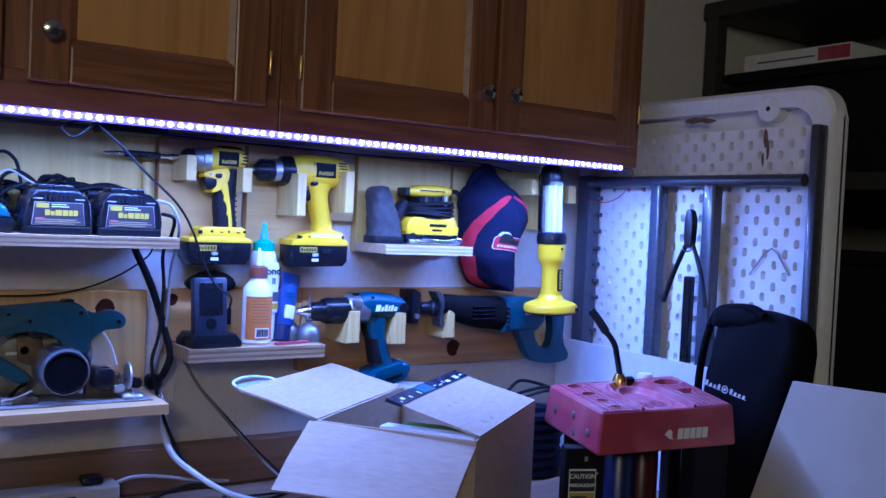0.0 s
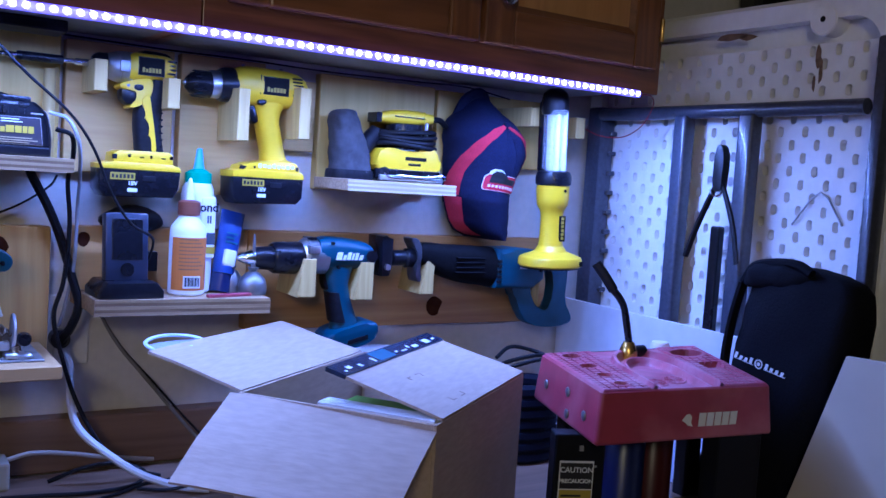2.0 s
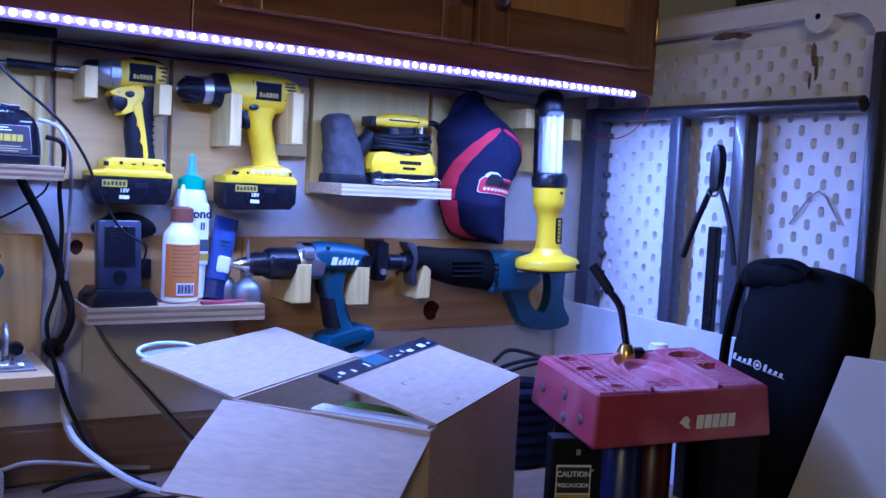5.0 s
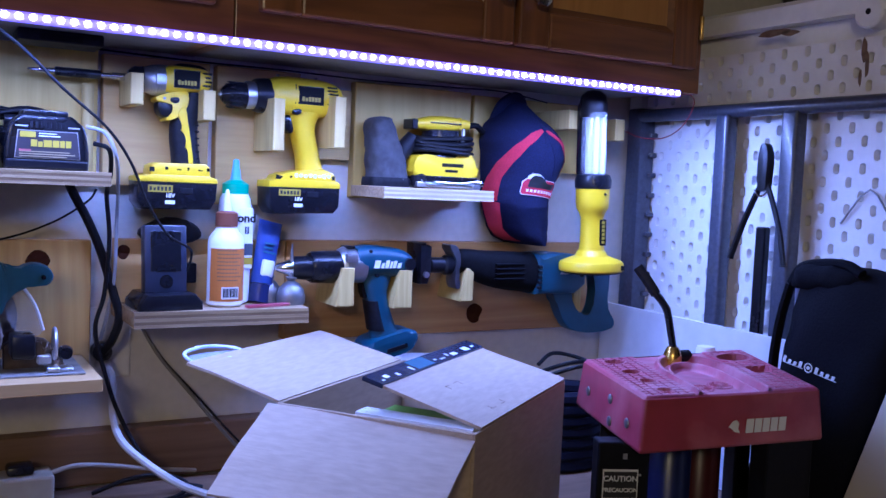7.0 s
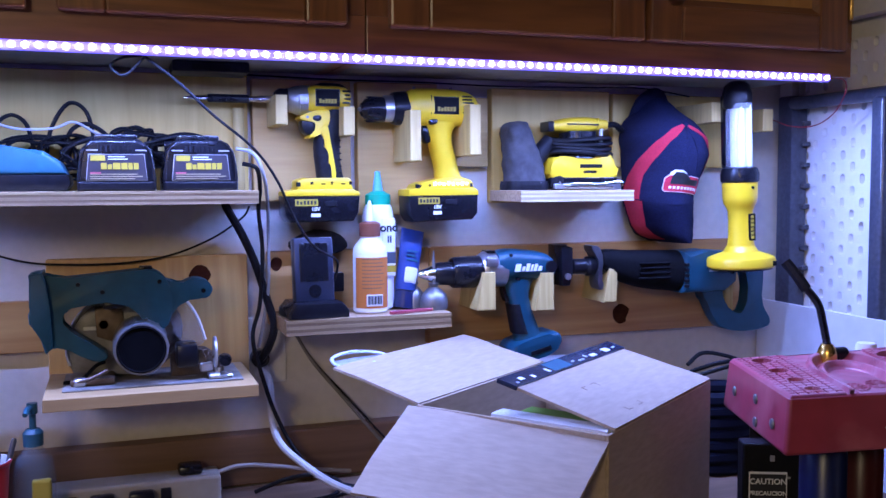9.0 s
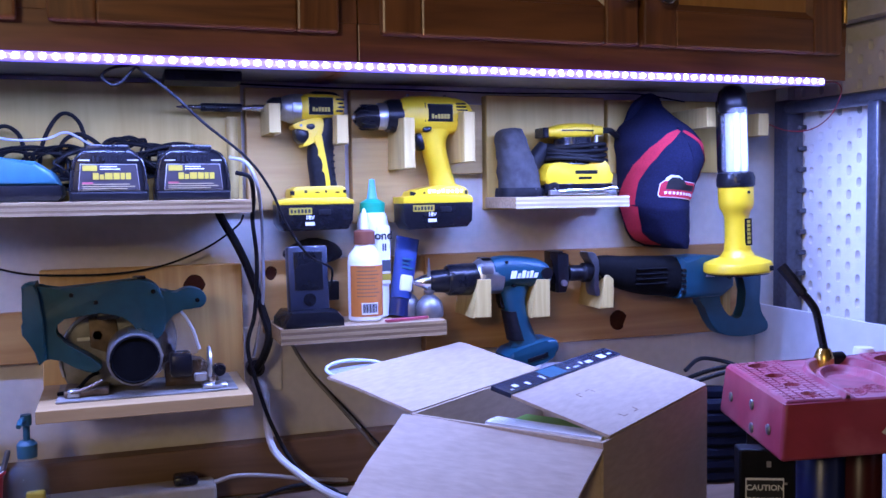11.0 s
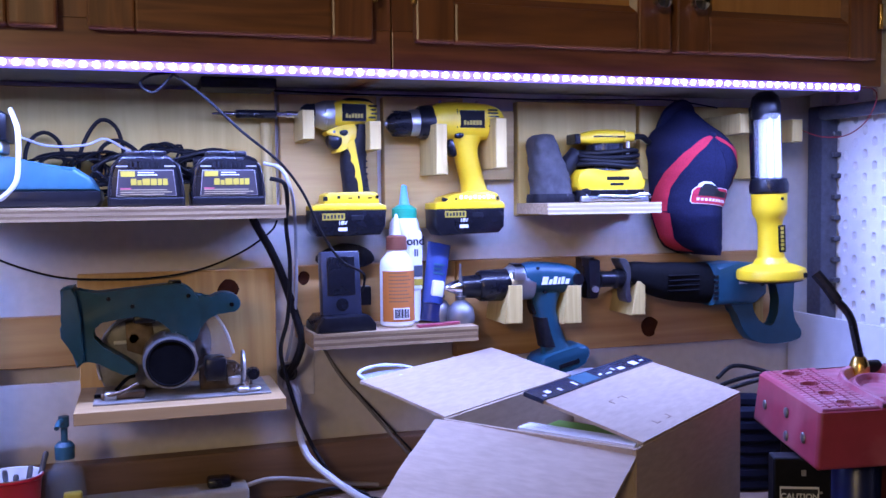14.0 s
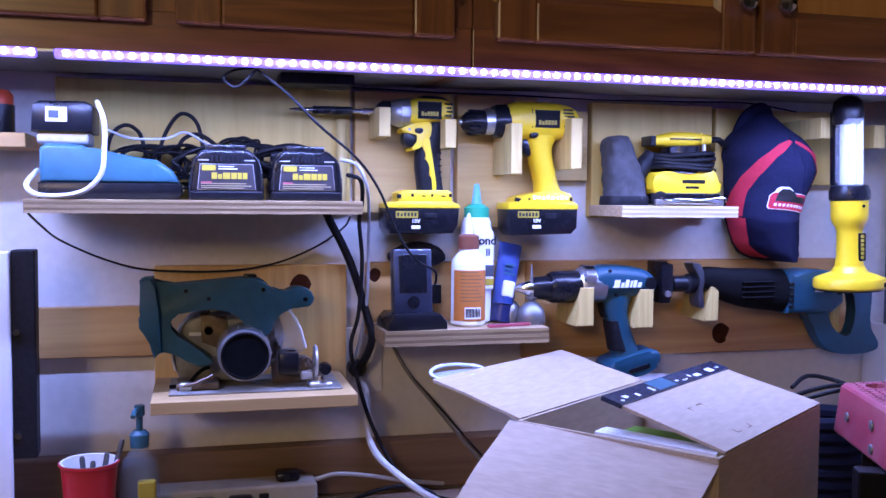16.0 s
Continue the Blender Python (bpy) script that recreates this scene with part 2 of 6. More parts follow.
def lathe(profile, axis="z", seg=28, at=(0, 0, 0), bm=None, caps=True):
    """Turns (radius, height) pairs round an axis."""
    bm = bm or bmesh.new()
    rings = []
    for r, h in profile:
        ring = []
        for i in range(seg):
            a = 2 * math.pi * i / seg
            u, w = r * math.cos(a), r * math.sin(a)
            p = {"z": (u, w, h), "x": (h, u, w), "y": (u, h, w)}[axis]
            ring.append(bm.verts.new((p[0] + at[0], p[1] + at[1], p[2] + at[2])))
        rings.append(ring)
    for a, b in zip(rings, rings[1:]):
        for i in range(seg):
            bm.faces.new((a[i], a[(i + 1) % seg], b[(i + 1) % seg], b[i]))
    if caps:
        bm.faces.new(rings[0])
        bm.faces.new(rings[-1][::-1])
    return bm


def loft(rings, axis="z", seg=24, power=0.75, n=4, crease=0.0, fine=30.0, seed=0.0, bm=None):
    """A rounded body: rings (place on the axis, centre and half width one way, centre and half width the other way), smoothed along the axis."""
    bm = bm or bmesh.new()
    P = [np.array(r, float) for r in rings]
    P = [P[0] * 2 - P[1]] + P + [P[-1] * 2 - P[-2]]
    line = []
    for i in range(1, len(P) - 2):
        a, b, c, d = P[i - 1:i + 3]
        for k in range(n):
            t = k / n
            line.append(0.5 * ((2 * b) + (c - a) * t + (2 * a - 5 * b + 4 * c - d) * t * t + (3 * b - a - 3 * c + d) * t ** 3))
    line.append(P[-2])
    made = []
    for h, ca, ra, cb, rb in line:
        ring = []
        for i in range(seg):
            a = 2 * math.pi * i / seg
            u, w = math.cos(a), math.sin(a)
            u, w = math.copysign(abs(u) ** power, u), math.copysign(abs(w) ** power, w)
            p = Vector({"z": (ca + ra * u, cb + rb * w, h), "x": (h, ca + ra * u, cb + rb * w), "y": (ca + ra * u, h, cb + rb * w)}[axis])
            if crease:
                f = crease * (noise.noise(p * fine + Vector((seed, 0, 0))) + 0.5 * noise.noise(p * fine * 2.3 + Vector((0, seed, 0))))
                p += Vector({"z": (u, w, 0), "x": (0, u, w), "y": (u, 0, w)}[axis]) * f
            ring.append(bm.verts.new(p))
        made.append(ring)
    for a, b in zip(made, made[1:]):
        for i in range(seg):
            bm.faces.new((a[i], a[(i + 1) % seg], b[(i + 1) % seg], b[i]))
    bm.faces.new(made[0])
    bm.faces.new(made[-1][::-1])
    return bm


def curve_points(pts, n=8):
    """A smooth open line through the points."""
    P = [Vector(p) for p in pts]
    P = [P[0] * 2 - P[1]] + P + [P[-1] * 2 - P[-2]]
    out = []
    for i in range(1, len(P) - 2):
        a, b, c, d = P[i - 1:i + 3]
        for s in range(n):
            t = s / n
            out.append(0.5 * ((2 * b) + (c - a) * t + (2 * a - 5 * b + 4 * c - d) * t * t + (3 * b - a - 3 * c + d) * t ** 3))
    return out + [P[-2]]


def tube(pts, r, seg=8, n=8, bm=None, flat=1.0):
    """A round cord along a smooth line."""
    bm = bm or bmesh.new()
    line = curve_points(pts, n)
    up = Vector((0.31, 0.2, 0.93))
    rings = []
    for i, p in enumerate(line):
        d = (line[min(i + 1, len(line) - 1)] - line[max(i - 1, 0)]).normalized()
        s = d.cross(up)
        s = s.normalized() if s.length > 1e-4 else Vector((1, 0, 0))
        up = s.cross(d).normalized()
        rings.append([bm.verts.new(p + (s * math.cos(2 * math.pi * j / seg) + up * math.sin(2 * math.pi * j / seg) * flat) * r) for j in range(seg)])
    for a, b in zip(rings, rings[1:]):
        for j in range(seg):
            bm.faces.new((a[j], a[(j + 1) % seg], b[(j + 1) % seg], b[j]))
    bm.faces.new(rings[0])
    bm.faces.new(rings[-1][::-1])
    return bm


def writing(name, text, size, m, material, parent, depth=0.0006, bold=0.0, squeeze=1.0):
    """Raised letters; m places their middle, x along the line and z out of the face."""
    cu = bpy.data.curves.new(name, "FONT")
    cu.body, cu.size, cu.align_x, cu.align_y, cu.extrude, cu.offset = text, size, "CENTER", "CENTER", depth, bold
    cu.resolution_u = 3
    tmp = bpy.data.objects.new(name, cu)
    scene.collection.objects.link(tmp)
    me = bpy.data.meshes.new_from_object(tmp.evaluated_get(bpy.context.evaluated_depsgraph_get()))
    bpy.data.objects.remove(tmp)
    bpy.data.curves.remove(cu)
    me.materials.clear()
    me.materials.append(material)
    me.transform(m @ Matrix.Diagonal((squeeze, 1, 1, 1)))
    ob = new(name, me)
    ob.parent = parent
    return ob


def facing(x, y, z, lean=0, turn=0, roll=0):
    """A pose for writing on a face that looks at the room (towards -y)."""
    return pose(x, y, z) @ pose(0, 0, 0, 0, 0, turn) @ pose(0, 0, 0, 90 + lean, 0, 0) @ pose(0, 0, 0, 0, 0, roll)


def bars(name, x0, x1, y, zs, h, material, parent):
    """Lines of print too small to read."""
    bm = bmesh.new()
    for z, f in zs:
        box(x0, x0 + (x1 - x0) * f, y - 0.0006, y, z - h / 2, z + h / 2, bm=bm)
    return part(name, bm, material, parent)


# ---- room ----
FLOOR_Z, WALL_Y, CEIL_Z = -0.05, -0.02, 2.45


def structure(name, bm, material, label):
    return tagged(part(name, bm, material), label, name.split("_")[0], kind="structure")


structure("floor", box(-3.2, 2.2, -4.2, 0.1, FLOOR_Z - 0.1, FLOOR_Z), M_FLOOR, "grey concrete workshop floor, barely lit")
structure("ceiling", box(-3.2, 2.2, -4.2, 0.1, CEIL_Z, CEIL_Z + 0.1), M_CEIL, "plain off-white painted ceiling")
structure("wall_north", box(-3.2, 1.75, WALL_Y, 0.1, FLOOR_Z, CEIL_Z), M_WALL, "beige painted drywall behind the workbench")
structure("wall_east", box(1.75, 1.85, -4.2, 0.1, FLOOR_Z, CEIL_Z), M_WALLD, "drywall with the corner's shade put into its darker colour")
structure("wall_west", box(-3.2, -3.1, -4.2, WALL_Y, FLOOR_Z, CEIL_Z), M_WALL, "beige painted drywall beyond the bench")
structure("wall_south", box(-3.1, 1.75, -4.2, -4.1, FLOOR_Z, CEIL_Z), M_WALLD, "unseen drywall behind the camera, darkened to cut bounced light")

# workbench under the tool wall
BENCH_Z = 0.905
bench = thing("workbench", "dark worn wooden workbench with a low backsplash", "workbench", (-0.9, -0.35, FLOOR_Z))
BZ = BENCH_Z - FLOOR_Z
part("worktop", box(-1.6, 1.5, -0.33, 0.29, BZ - 0.045, BZ, 0.004), M_BENCH, bench)
part("backsplash", box(-1.6, 1.55, 0.29, 0.328, BZ, BZ + 0.092, 0.004), M_DARKW, bench, "dark brown wooden backsplash board")
for x in (-1.55, 0.0, 1.45):
    for y in (-0.29, 0.2):
        part("leg", box(x - 0.045, x + 0.045, y - 0.045, y + 0.045, 0, BZ - 0.045, 0.004), M_BENCH, bench)
part("shelf", box(-1.55, 1.45, -0.28, 0.22, 0.18, 0.21, 0.002), M_BENCH, bench)


# wall cabinets
def door_leaf(x0, x1, parent, knob_side):
    """A raised frame door with a recessed panel, its knob low on one side."""
    z0, z1, yb, yf = 1.672, 2.36, -0.3215, -0.342
    w = 0.062
    leaf = part("door", box(x0, x0 + w, yf, yb, z0, z1, 0.004), M_CABV, parent)
    part("stile", box(x1 - w, x1, yf, yb, z0, z1, 0.004), M_CABV, leaf)
    part("rail", box(x0 + w, x1 - w, yf + 0.0005, yb, z0, z0 + w, 0.004), M_CAB, leaf)
    part("rail", box(x0 + w, x1 - w, yf + 0.0005, yb, z1 - w, z1, 0.004), M_CAB, leaf)
    bm = bmesh.new()
    a, b, c, d = x0 + w - 0.002, x1 - w + 0.002, z0 + w - 0.002, z1 - w + 0.002
    e = 0.014
    o = [bm.verts.new(p) for p in ((a, yf + 0.003, c), (b, yf + 0.003, c), (b, yf + 0.003, d), (a, yf + 0.003, d))]
    i = [bm.verts.new(p) for p in ((a + e, yf + 0.011, c + e), (b - e, yf + 0.011, c + e), (b - e, yf + 0.011, d - e), (a + e, yf + 0.011, d - e))]
    for k in range(4):
        bm.faces.new((o[k], o[(k + 1) % 4], i[(k + 1) % 4], i[k]))
    part("moulding", bm, M_CAB, leaf)
    part("panel", box(a + e - 0.002, b - e + 0.002, yf + 0.0105, yb, c + e - 0.002, d - e + 0.002), M_CABP, leaf, "lighter brown flat oak panel")
    kx = x1 - 0.03 if knob_side > 0 else x0 + 0.03
    part("knob", lathe([(0.005, 0.0), (0.005, -0.012), (0.012, -0.016), (0.0155, -0.022), (0.014, -0.028), (0.007, -0.031)], "y", 18, (kx, yf, 1.751)), M_KNOB, leaf, "round polished metal knob", True)
    hx = x0 - 0.0035 if knob_side > 0 else x1 + 0.0035
    for hz in (1.749, 2.30):
        part("hinge", lathe([(0.0035, hz - 0.022), (0.0042, hz - 0.02), (0.0042, hz + 0.02), (0.0035, hz + 0.022)], "z", 10, (hx, yf - 0.0015, 0)), M_BRASS, leaf, "small brass hinge barrel", True)
    return leaf


def cabinet(x0, x1, doors):
    c = thing("wall_cabinet", "dark-stained oak wall cabinet with frame-and-panel doors", "cabinet", group="wall cabinets")
    part("side", box(x0, x0 + 0.018, -0.30, WALL_Y, 1.634, 2.40), M_CABV, c)
    part("side", box(x1 - 0.018, x1, -0.30, WALL_Y, 1.634, 2.40), M_CABV, c)
    part("top", box(x0 + 0.018, x1 - 0.018, -0.30, WALL_Y, 2.38, 2.40), M_CAB, c)
    part("back", box(x0 + 0.018, x1 - 0.018, -0.032, WALL_Y, 1.640, 2.38), M_CAB, c)
    part("underside", box(x0 + 0.018, x1 - 0.018, -0.30, -0.032, 1.634, 1.646), M_CABIN, c, "dull grey-brown cabinet floor")
    part("frame_rail", box(x0, x1, -0.32, -0.30, 1.628, 1.69, 0.0015), M_CAB, c)
    part("frame_rail", box(x0, x1, -0.32, -0.30, 2.34, 2.40, 0.0015), M_CAB, c)
    for x in (x0, x1 - 0.045):
        part("frame_stile", box(x, x + 0.045, -0.32, -0.30, 1.69, 2.34), M_CABV, c)
    part("frame_stile", box(doors[0][1] - 0.012, doors[1][0] + 0.012, -0.32, -0.30, 1.69, 2.34), M_CABV, c)
    for a, b, k in doors:
        door_leaf(a, b, c, k)
    return c


cabinet(-0.268, 0.650, [(-0.236, 0.203, 1), (0.213, 0.622, -1)])
cabinet(-1.190, -0.270, [(-1.160, -0.738, 1), (-0.700, -0.302, -1)])
cabinet(-2.110, -1.192, [(-2.080, -1.660, 1), (-1.640, -1.222, -1)])

# light strip along the cabinets' lower edge
strip = thing("light_strip", "bluish-white LED strip stuck under the cabinet edge", "light strip", (0, STRIP_Y, STRIP_Z))
# the tape is drawn as a glowing band to give the diodes a halo
part("tape", box(STRIP_JOIN + 0.01, STRIP_END + 0.005, -0.0065, 0.008, -0.0105, 0.0025, 0.003, 2), M_HALO, strip, "violet glowing band standing in for the halo round the diodes")
part("tape", box(-1.92, STRIP_JOIN - 0.012, -0.0065, 0.008, -0.0105, 0.0025, 0.003, 2), M_HALO, strip, "violet glowing band standing in for the halo round the diodes")
part("connector", box(STRIP_JOIN - 0.012, STRIP_JOIN + 0.01, -0.003, 0.002, -0.002, 0.0022, 0.001), M_ALU, strip, "soldered joint between two lengths")
led_mesh = lathe([(0.0041, 0.0), (0.0042, -0.0008), (0.0034, -0.0016), (0.0014, -0.0020)], "y", 14)
first = part("diode", led_mesh, M_LED, strip, "", True)
first.location = (STRIP_END - 0.004, -0.0066, -0.0040)
for start, end in ((STRIP_END - 0.004 - 0.01667, STRIP_JOIN + 0.014), (STRIP_JOIN - 0.018, -1.90)):
    x = start
    while x > end:
        d = new("diode", first.data)
        d.parent, d.location = strip, (x, -0.0066, -0.0040)
        x -= 0.01667

# black block added where the cabinet's underside only looks dark
dark_block = thing("underside_dark_block", "flat black block standing in for darkness under the cabinet", "power supply", (-0.482, -0.135, 1.634))
part("case", box(-.060, .060, -.030, .045, -.018, 0.0, 0.003), M_RUBBER, dark_block, "", True)
part("label", box(-.030, .030, -.0306, -.028, -.015, -.006), M_DARK, dark_block)

# ---- wall boards ----


def board(name, label, x0, x1, z0, z1, material, y0=-0.045, y1=WALL_Y, category="board"):
    return tagged(part(name, box(x0, x1, y0, y1, z0, z1, 0.0015, 1), material), label, category, kind="")


board("backing_board", "pale yellow plywood backing panel screwed to the wall", -0.895, -0.410, 1.410, 1.626, M_PLY)
board("backing_board", "smooth tan oak plywood backing board behind the impact driver", -0.402, -0.226, 1.407, 1.622, M_BIRCH)
board("backing_board", "smooth tan oak plywood backing board behind the drill", -0.214, -0.06, 1.38, 1.622, M_BIRCH)
board("backing_board", "small tan plywood backing board beside the drill", -0.055, 0.044, 1.469, 1.60, M_BIRCH, -0.040)
board("backing_board", "pale plywood backing board behind the sander shelf", 0.050, 0.304, 1.400, 1.618, M_PLY)
board("backing_board", "pale plywood backing board behind the hung cap", 0.312, 0.595, 1.468, 1.615, M_PLY)
board("long_board", "long knotty pine board holding the lower tools", -0.079, 0.640, 1.134, 1.318, M_PINE, -0.050)
board("shelf_board", "knotty pine board behind the glue shelf", -0.379, -0.081, 1.187, 1.318, M_PINE, -0.050)
board("saw_board", "upright knotty pine board behind the saw shelf", -0.743, -0.416, 1.10, 1.315, M_PINEX, -0.048)
board("pine_rail", "pine rail board fixed across the drywall", -1.60, -0.746, 1.162, 1.247, M_PINE, -0.040)


def shelf(label, x0, x1, yf, zt, th, material=M_EDGE, layers=(M_PLYL, M_PLYD)):
    s = thing("wall_shelf", label, "shelf", group="wall shelves")
    part("plank", box(x0, x1, yf + 0.001, -0.0505, zt - th, zt, 0.0008, 1), material, s)
    if material is M_EDGE:
        n = 5
        for i in range(n):
            a = zt - th + th * i / n
            part("ply_layer", box(x0 + 0.0004 * (i % 2), x1 - 0.0004 * (i % 2), yf + 0.0004 * (i % 2), yf + 0.003, a, a + th / n - 0.0002), layers[i % 2], s)
    return s


shelf("thick plywood shelf with striped edge, loaded with chargers", -0.909, -0.426, -0.268, 1.428, 0.020)
shelf("small thick plywood shelf holding glue bottles", -0.372, -0.082, -0.178, 1.212, 0.026)
shelf("short pale plywood shelf holding a sander", 0.044, 0.272, -0.195, 1.424, 0.020, layers=(M_PALE, M_PALED))
shelf("plain pine shelf carrying the circular saw", -0.741, -0.429, -0.252, 1.126, 0.019, M_SAWN)

# ---- pegs that carry the tools ----


def peg(x0, x1, z0, z1, yf, label="pale pine peg block screwed to a backing board", taper=0.0, yb=-0.0455):
    bm = slab([(x0, z0), (x1, z0), (x1, z1), (x0 + taper, z1)], yf, yb, 0.0012, 1)
    return tagged(part("peg_block", bm, M_BLOCK), label, "peg", "tool pegs")


peg(-0.377, -0.357, 1.537, 1.586, -0.140)
peg(-0.262, -0.242, 1.520, 1.569, -0.140)
peg(-0.146, -0.126, 1.477, 1.565, -0.150)
peg(-0.035, -0.014, 1.488, 1.577, -0.150, yb=-0.0405)
peg(-0.021, 0.014, 1.208, 1.277, -0.150, "tapered pale pine peg under the cordless drill", 0.010, -0.0505)
peg(0.094, 0.131, 1.202, 1.272, -0.150, "tapered pale pine peg under the cordless drill", 0.011, -0.0505)
peg(0.240, 0.269, 1.210, 1.274, -0.142, "tapered pale pine peg under the reciprocating saw", 0.012, -0.0505)
peg(0.457, 0.482, 1.553, 1.591, -0.170, "stubby pine peg holding the work lamp")
peg(0.592, 0.617, 1.539, 1.583, -0.150, "stubby pine peg holding the work lamp", yb=WALL_Y - 0.0005)
peg(0.545, 0.565, 1.175, 1.262, -0.100, "pale pine peg behind the saw handle", 0.0, -0.0505)

KNOT = mat("pine_knot", (0.045, 0.013, 0.006), 0.9, var=0.3, scale=60, spec=0.1)
for kx, kz, kr, ky in ((0.330, 1.172, 0.018, -0.050), (-0.366, 1.296, 0.011, -0.050), (-0.498, 1.281, 0.016, -0.048)):
    bm = lathe([(kr, 0.0), (kr * 0.93, -0.0004), (kr * 0.3, -0.0006)], "y", 14, (0, 0, 0))
    for v in bm.verts:
        v.co.x *= 1 + 0.45 * noise.noise((v.co.x * 60, kx * 9, v.co.z * 60))
        v.co.z *= 1.15
    k = tagged(part("wood_knot", bm, KNOT), "dark reddish knot in the pine board", "knot", "pine knots")
    k.location = (kx, ky, kz)


# ---- battery tools ----
def battery(parent, pts, yf, yb):
    """A black slide pack with its yellow marks and catch."""
    xs, zs = [p[0] for p in pts], [p[1] for p in pts]
    b = part("battery", slab(pts, yf, yb, 0.005), M_BLACK, parent, "black battery pack with a yellow mark", True)
    w, x0, zt = max(xs) - min(xs), min(xs), max(zs)
    part("mark", box(x0 + w * 0.13, x0 + w * 0.43, yf - 0.0007, yf + 0.001, zt - 0.017, zt - 0.0055), M_INKY, b)
    bm = bmesh.new()
    for i in range(6):
        a = x0 + w * (0.148 + 0.046 * i)
        box(a, a + w * 0.030, yf - 0.0011, yf - 0.0005, zt - 0.0145, zt - (0.0080 if i != 1 else 0.0095), bm=bm)
    part("mark_ink", bm, M_INKB, b)
    part("catch", box(x0 + w * 0.52, x0 + w * 0.68, yf - 0.0015, yf + 0.001, zt - 0.018, zt - 0.009, 0.001), M_RUBBER, b)
    writing("rating", "18V", 0.0095, facing(x0 + w * 0.40, yf - 0.0006, zt - 0.0225), M_LABEL, b, bold=0.0002)
    part("code", box(x0 + w * 0.34, x0 + w * 0.46, yf - 0.0008, yf + 0.001, zt - 0.036, zt - 0.030), M_LABEL, b)
    return b


def name_plate(parent, x0, x1, z0, z1, y, tilt=0.0):
    p = part("name_plate", box(x0, x1, y - 0.0012, y + 0.004, z0, z1, 0.001, 1), M_DARK, parent, "black maker's plate with yellow print")
    w, h = x1 - x0, z1 - z0
    part("plate_rim", box(x0 - 0.0012, x1 + 0.0012, y + 0.0006, y + 0.004, z0 - 0.0012, z1 + 0.0012), M_BLACK, p)
    bm = bmesh.new()
    n = 6
    for i in range(n):
        a = x0 + w * (0.12 + 0.78 * i / n)
        hh = h * (0.20 if i == 1 else 0.27)
        box(a, a + w * 0.10, y - 0.0017, y - 0.001, z0 + h * 0.14, z0 + h * 0.14 + hh, bm=bm)
    part("maker_mark", bm, M_INKY, p)
    return p


# impact driver
imp = thing("impact_driver", "yellow and black cordless impact driver resting on two pegs", "drill")
part("motor_housing", loft([(-.316, -.0885, .0270, 1.5820, .0215), (-.304, -.0885, .0305, 1.5840, .0235), (-.272, -.0885, .0300, 1.5865, .0215), (-.250, -.0885, .0270, 1.5865, .0185), (-.241, -.0885, .0190, 1.5855, .0120)], "x", 32, 0.7), M_YEL, imp, "", True)
part("gear_case", lathe([(0.014, -.3515), (0.0205, -.346), (0.0245, -.334), (0.0255, -.330), (0.0240, -.329), (0.0262, -.326), (0.0262, -.310)], "x", 28, (0, -0.0885, 1.5815)), M_ALU, imp, "cast grey metal gear case", True)
part("case_boss", box(-.333, -.318, -0.1165, -0.110, 1.572, 1.592, 0.003), M_ALU, imp, "", True)
part("nose_collar", lathe([(0.009, -.372), (0.013, -.368), (0.0165, -.362), (0.0165, -.352), (0.0175, -.349)], "x", 20, (0, -0.0885, 1.585)), M_BLACK, imp, "", True)
bit = part("bit_holder", lathe([(0.0012, -.521), (0.0028, -.512), (0.0040, -.500), (0.0042, -.480), (0.0065, -.479), (0.0065, -.415), (0.0042, -.414), (0.0042, -.398), (0.006, -.397), (0.006, -.371)], "x", 14, (0, -0.0885, 1.582)), M_CHROME, imp, "long steel bit holder with a black sleeve", True)
part("sleeve", lathe([(0.0062, -.482), (0.0072, -.480), (0.0072, -.416), (0.0062, -.414)], "x", 14, (0, -0.0885, 1.582)), M_BLACK, bit, "", True)
part("top_pad", loft([(-.298, -.0885, .014, 1.607, .003), (-.288, -.0885, .019, 1.608, .0045), (-.258, -.0885, .017, 1.607, .0045), (-.246, -.0885, .012, 1.602, .003)], "x", 16), M_RUBBER, imp, "", True)
part("handle", slab(smooth_loop([(-.331, 1.553), (-.312, 1.561), (-.282, 1.566), (-.279, 1.548), (-.286, 1.531), (-.296, 1.523), (-.311, 1.516), (-.3155, 1.519), (-.304, 1.529), (-.305, 1.545), (-.326, 1.546)], 3), -0.1105, -0.0665, 0.004), M_YEL, imp, "", True)
grip = part("grip", loft([(1.444, -.275, .0235, -.0885, .0215), (1.465, -.278, .0225, -.0885, .0215), (1.492, -.281, .0225, -.0885, .0215), (1.520, -.2795, .0220, -.0885, .0215), (1.545, -.2710, .0165, -.0885, .0205), (1.566, -.2670, .0130, -.0885, .0195)], "z", 24, 0.8), M_RUBBER, imp, "ribbed black rubber grip", True)
part("grip_inlay", slab(smooth_loop([(-.296, 1.530), (-.284, 1.540), (-.279, 1.515), (-.273, 1.480), (-.269, 1.446), (-.276, 1.446), (-.278, 1.470), (-.283, 1.474), (-.281, 1.482), (-.285, 1.498), (-.290, 1.502), (-.288, 1.510)], 3), -0.1115, -0.1045, 0.0012, 1), M_YEL, grip, "wavy yellow inlay", True)
for i in range(9):
    z = 1.456 + i * 0.011
    part("grip_rib", box(-0.266 - 0.0004 * i, -0.2575 - 0.0004 * i, -0.1075, -0.100, z, z + 0.003, 0.001, 1), M_RUBBER, grip)
part("trigger", slab(smooth_loop([(-.326, 1.548), (-.304, 1.548), (-.303, 1.528), (-.316, 1.522), (-.326, 1.531)], 3), -0.106, -0.074, 0.004), M_BLACK, imp, "", True)
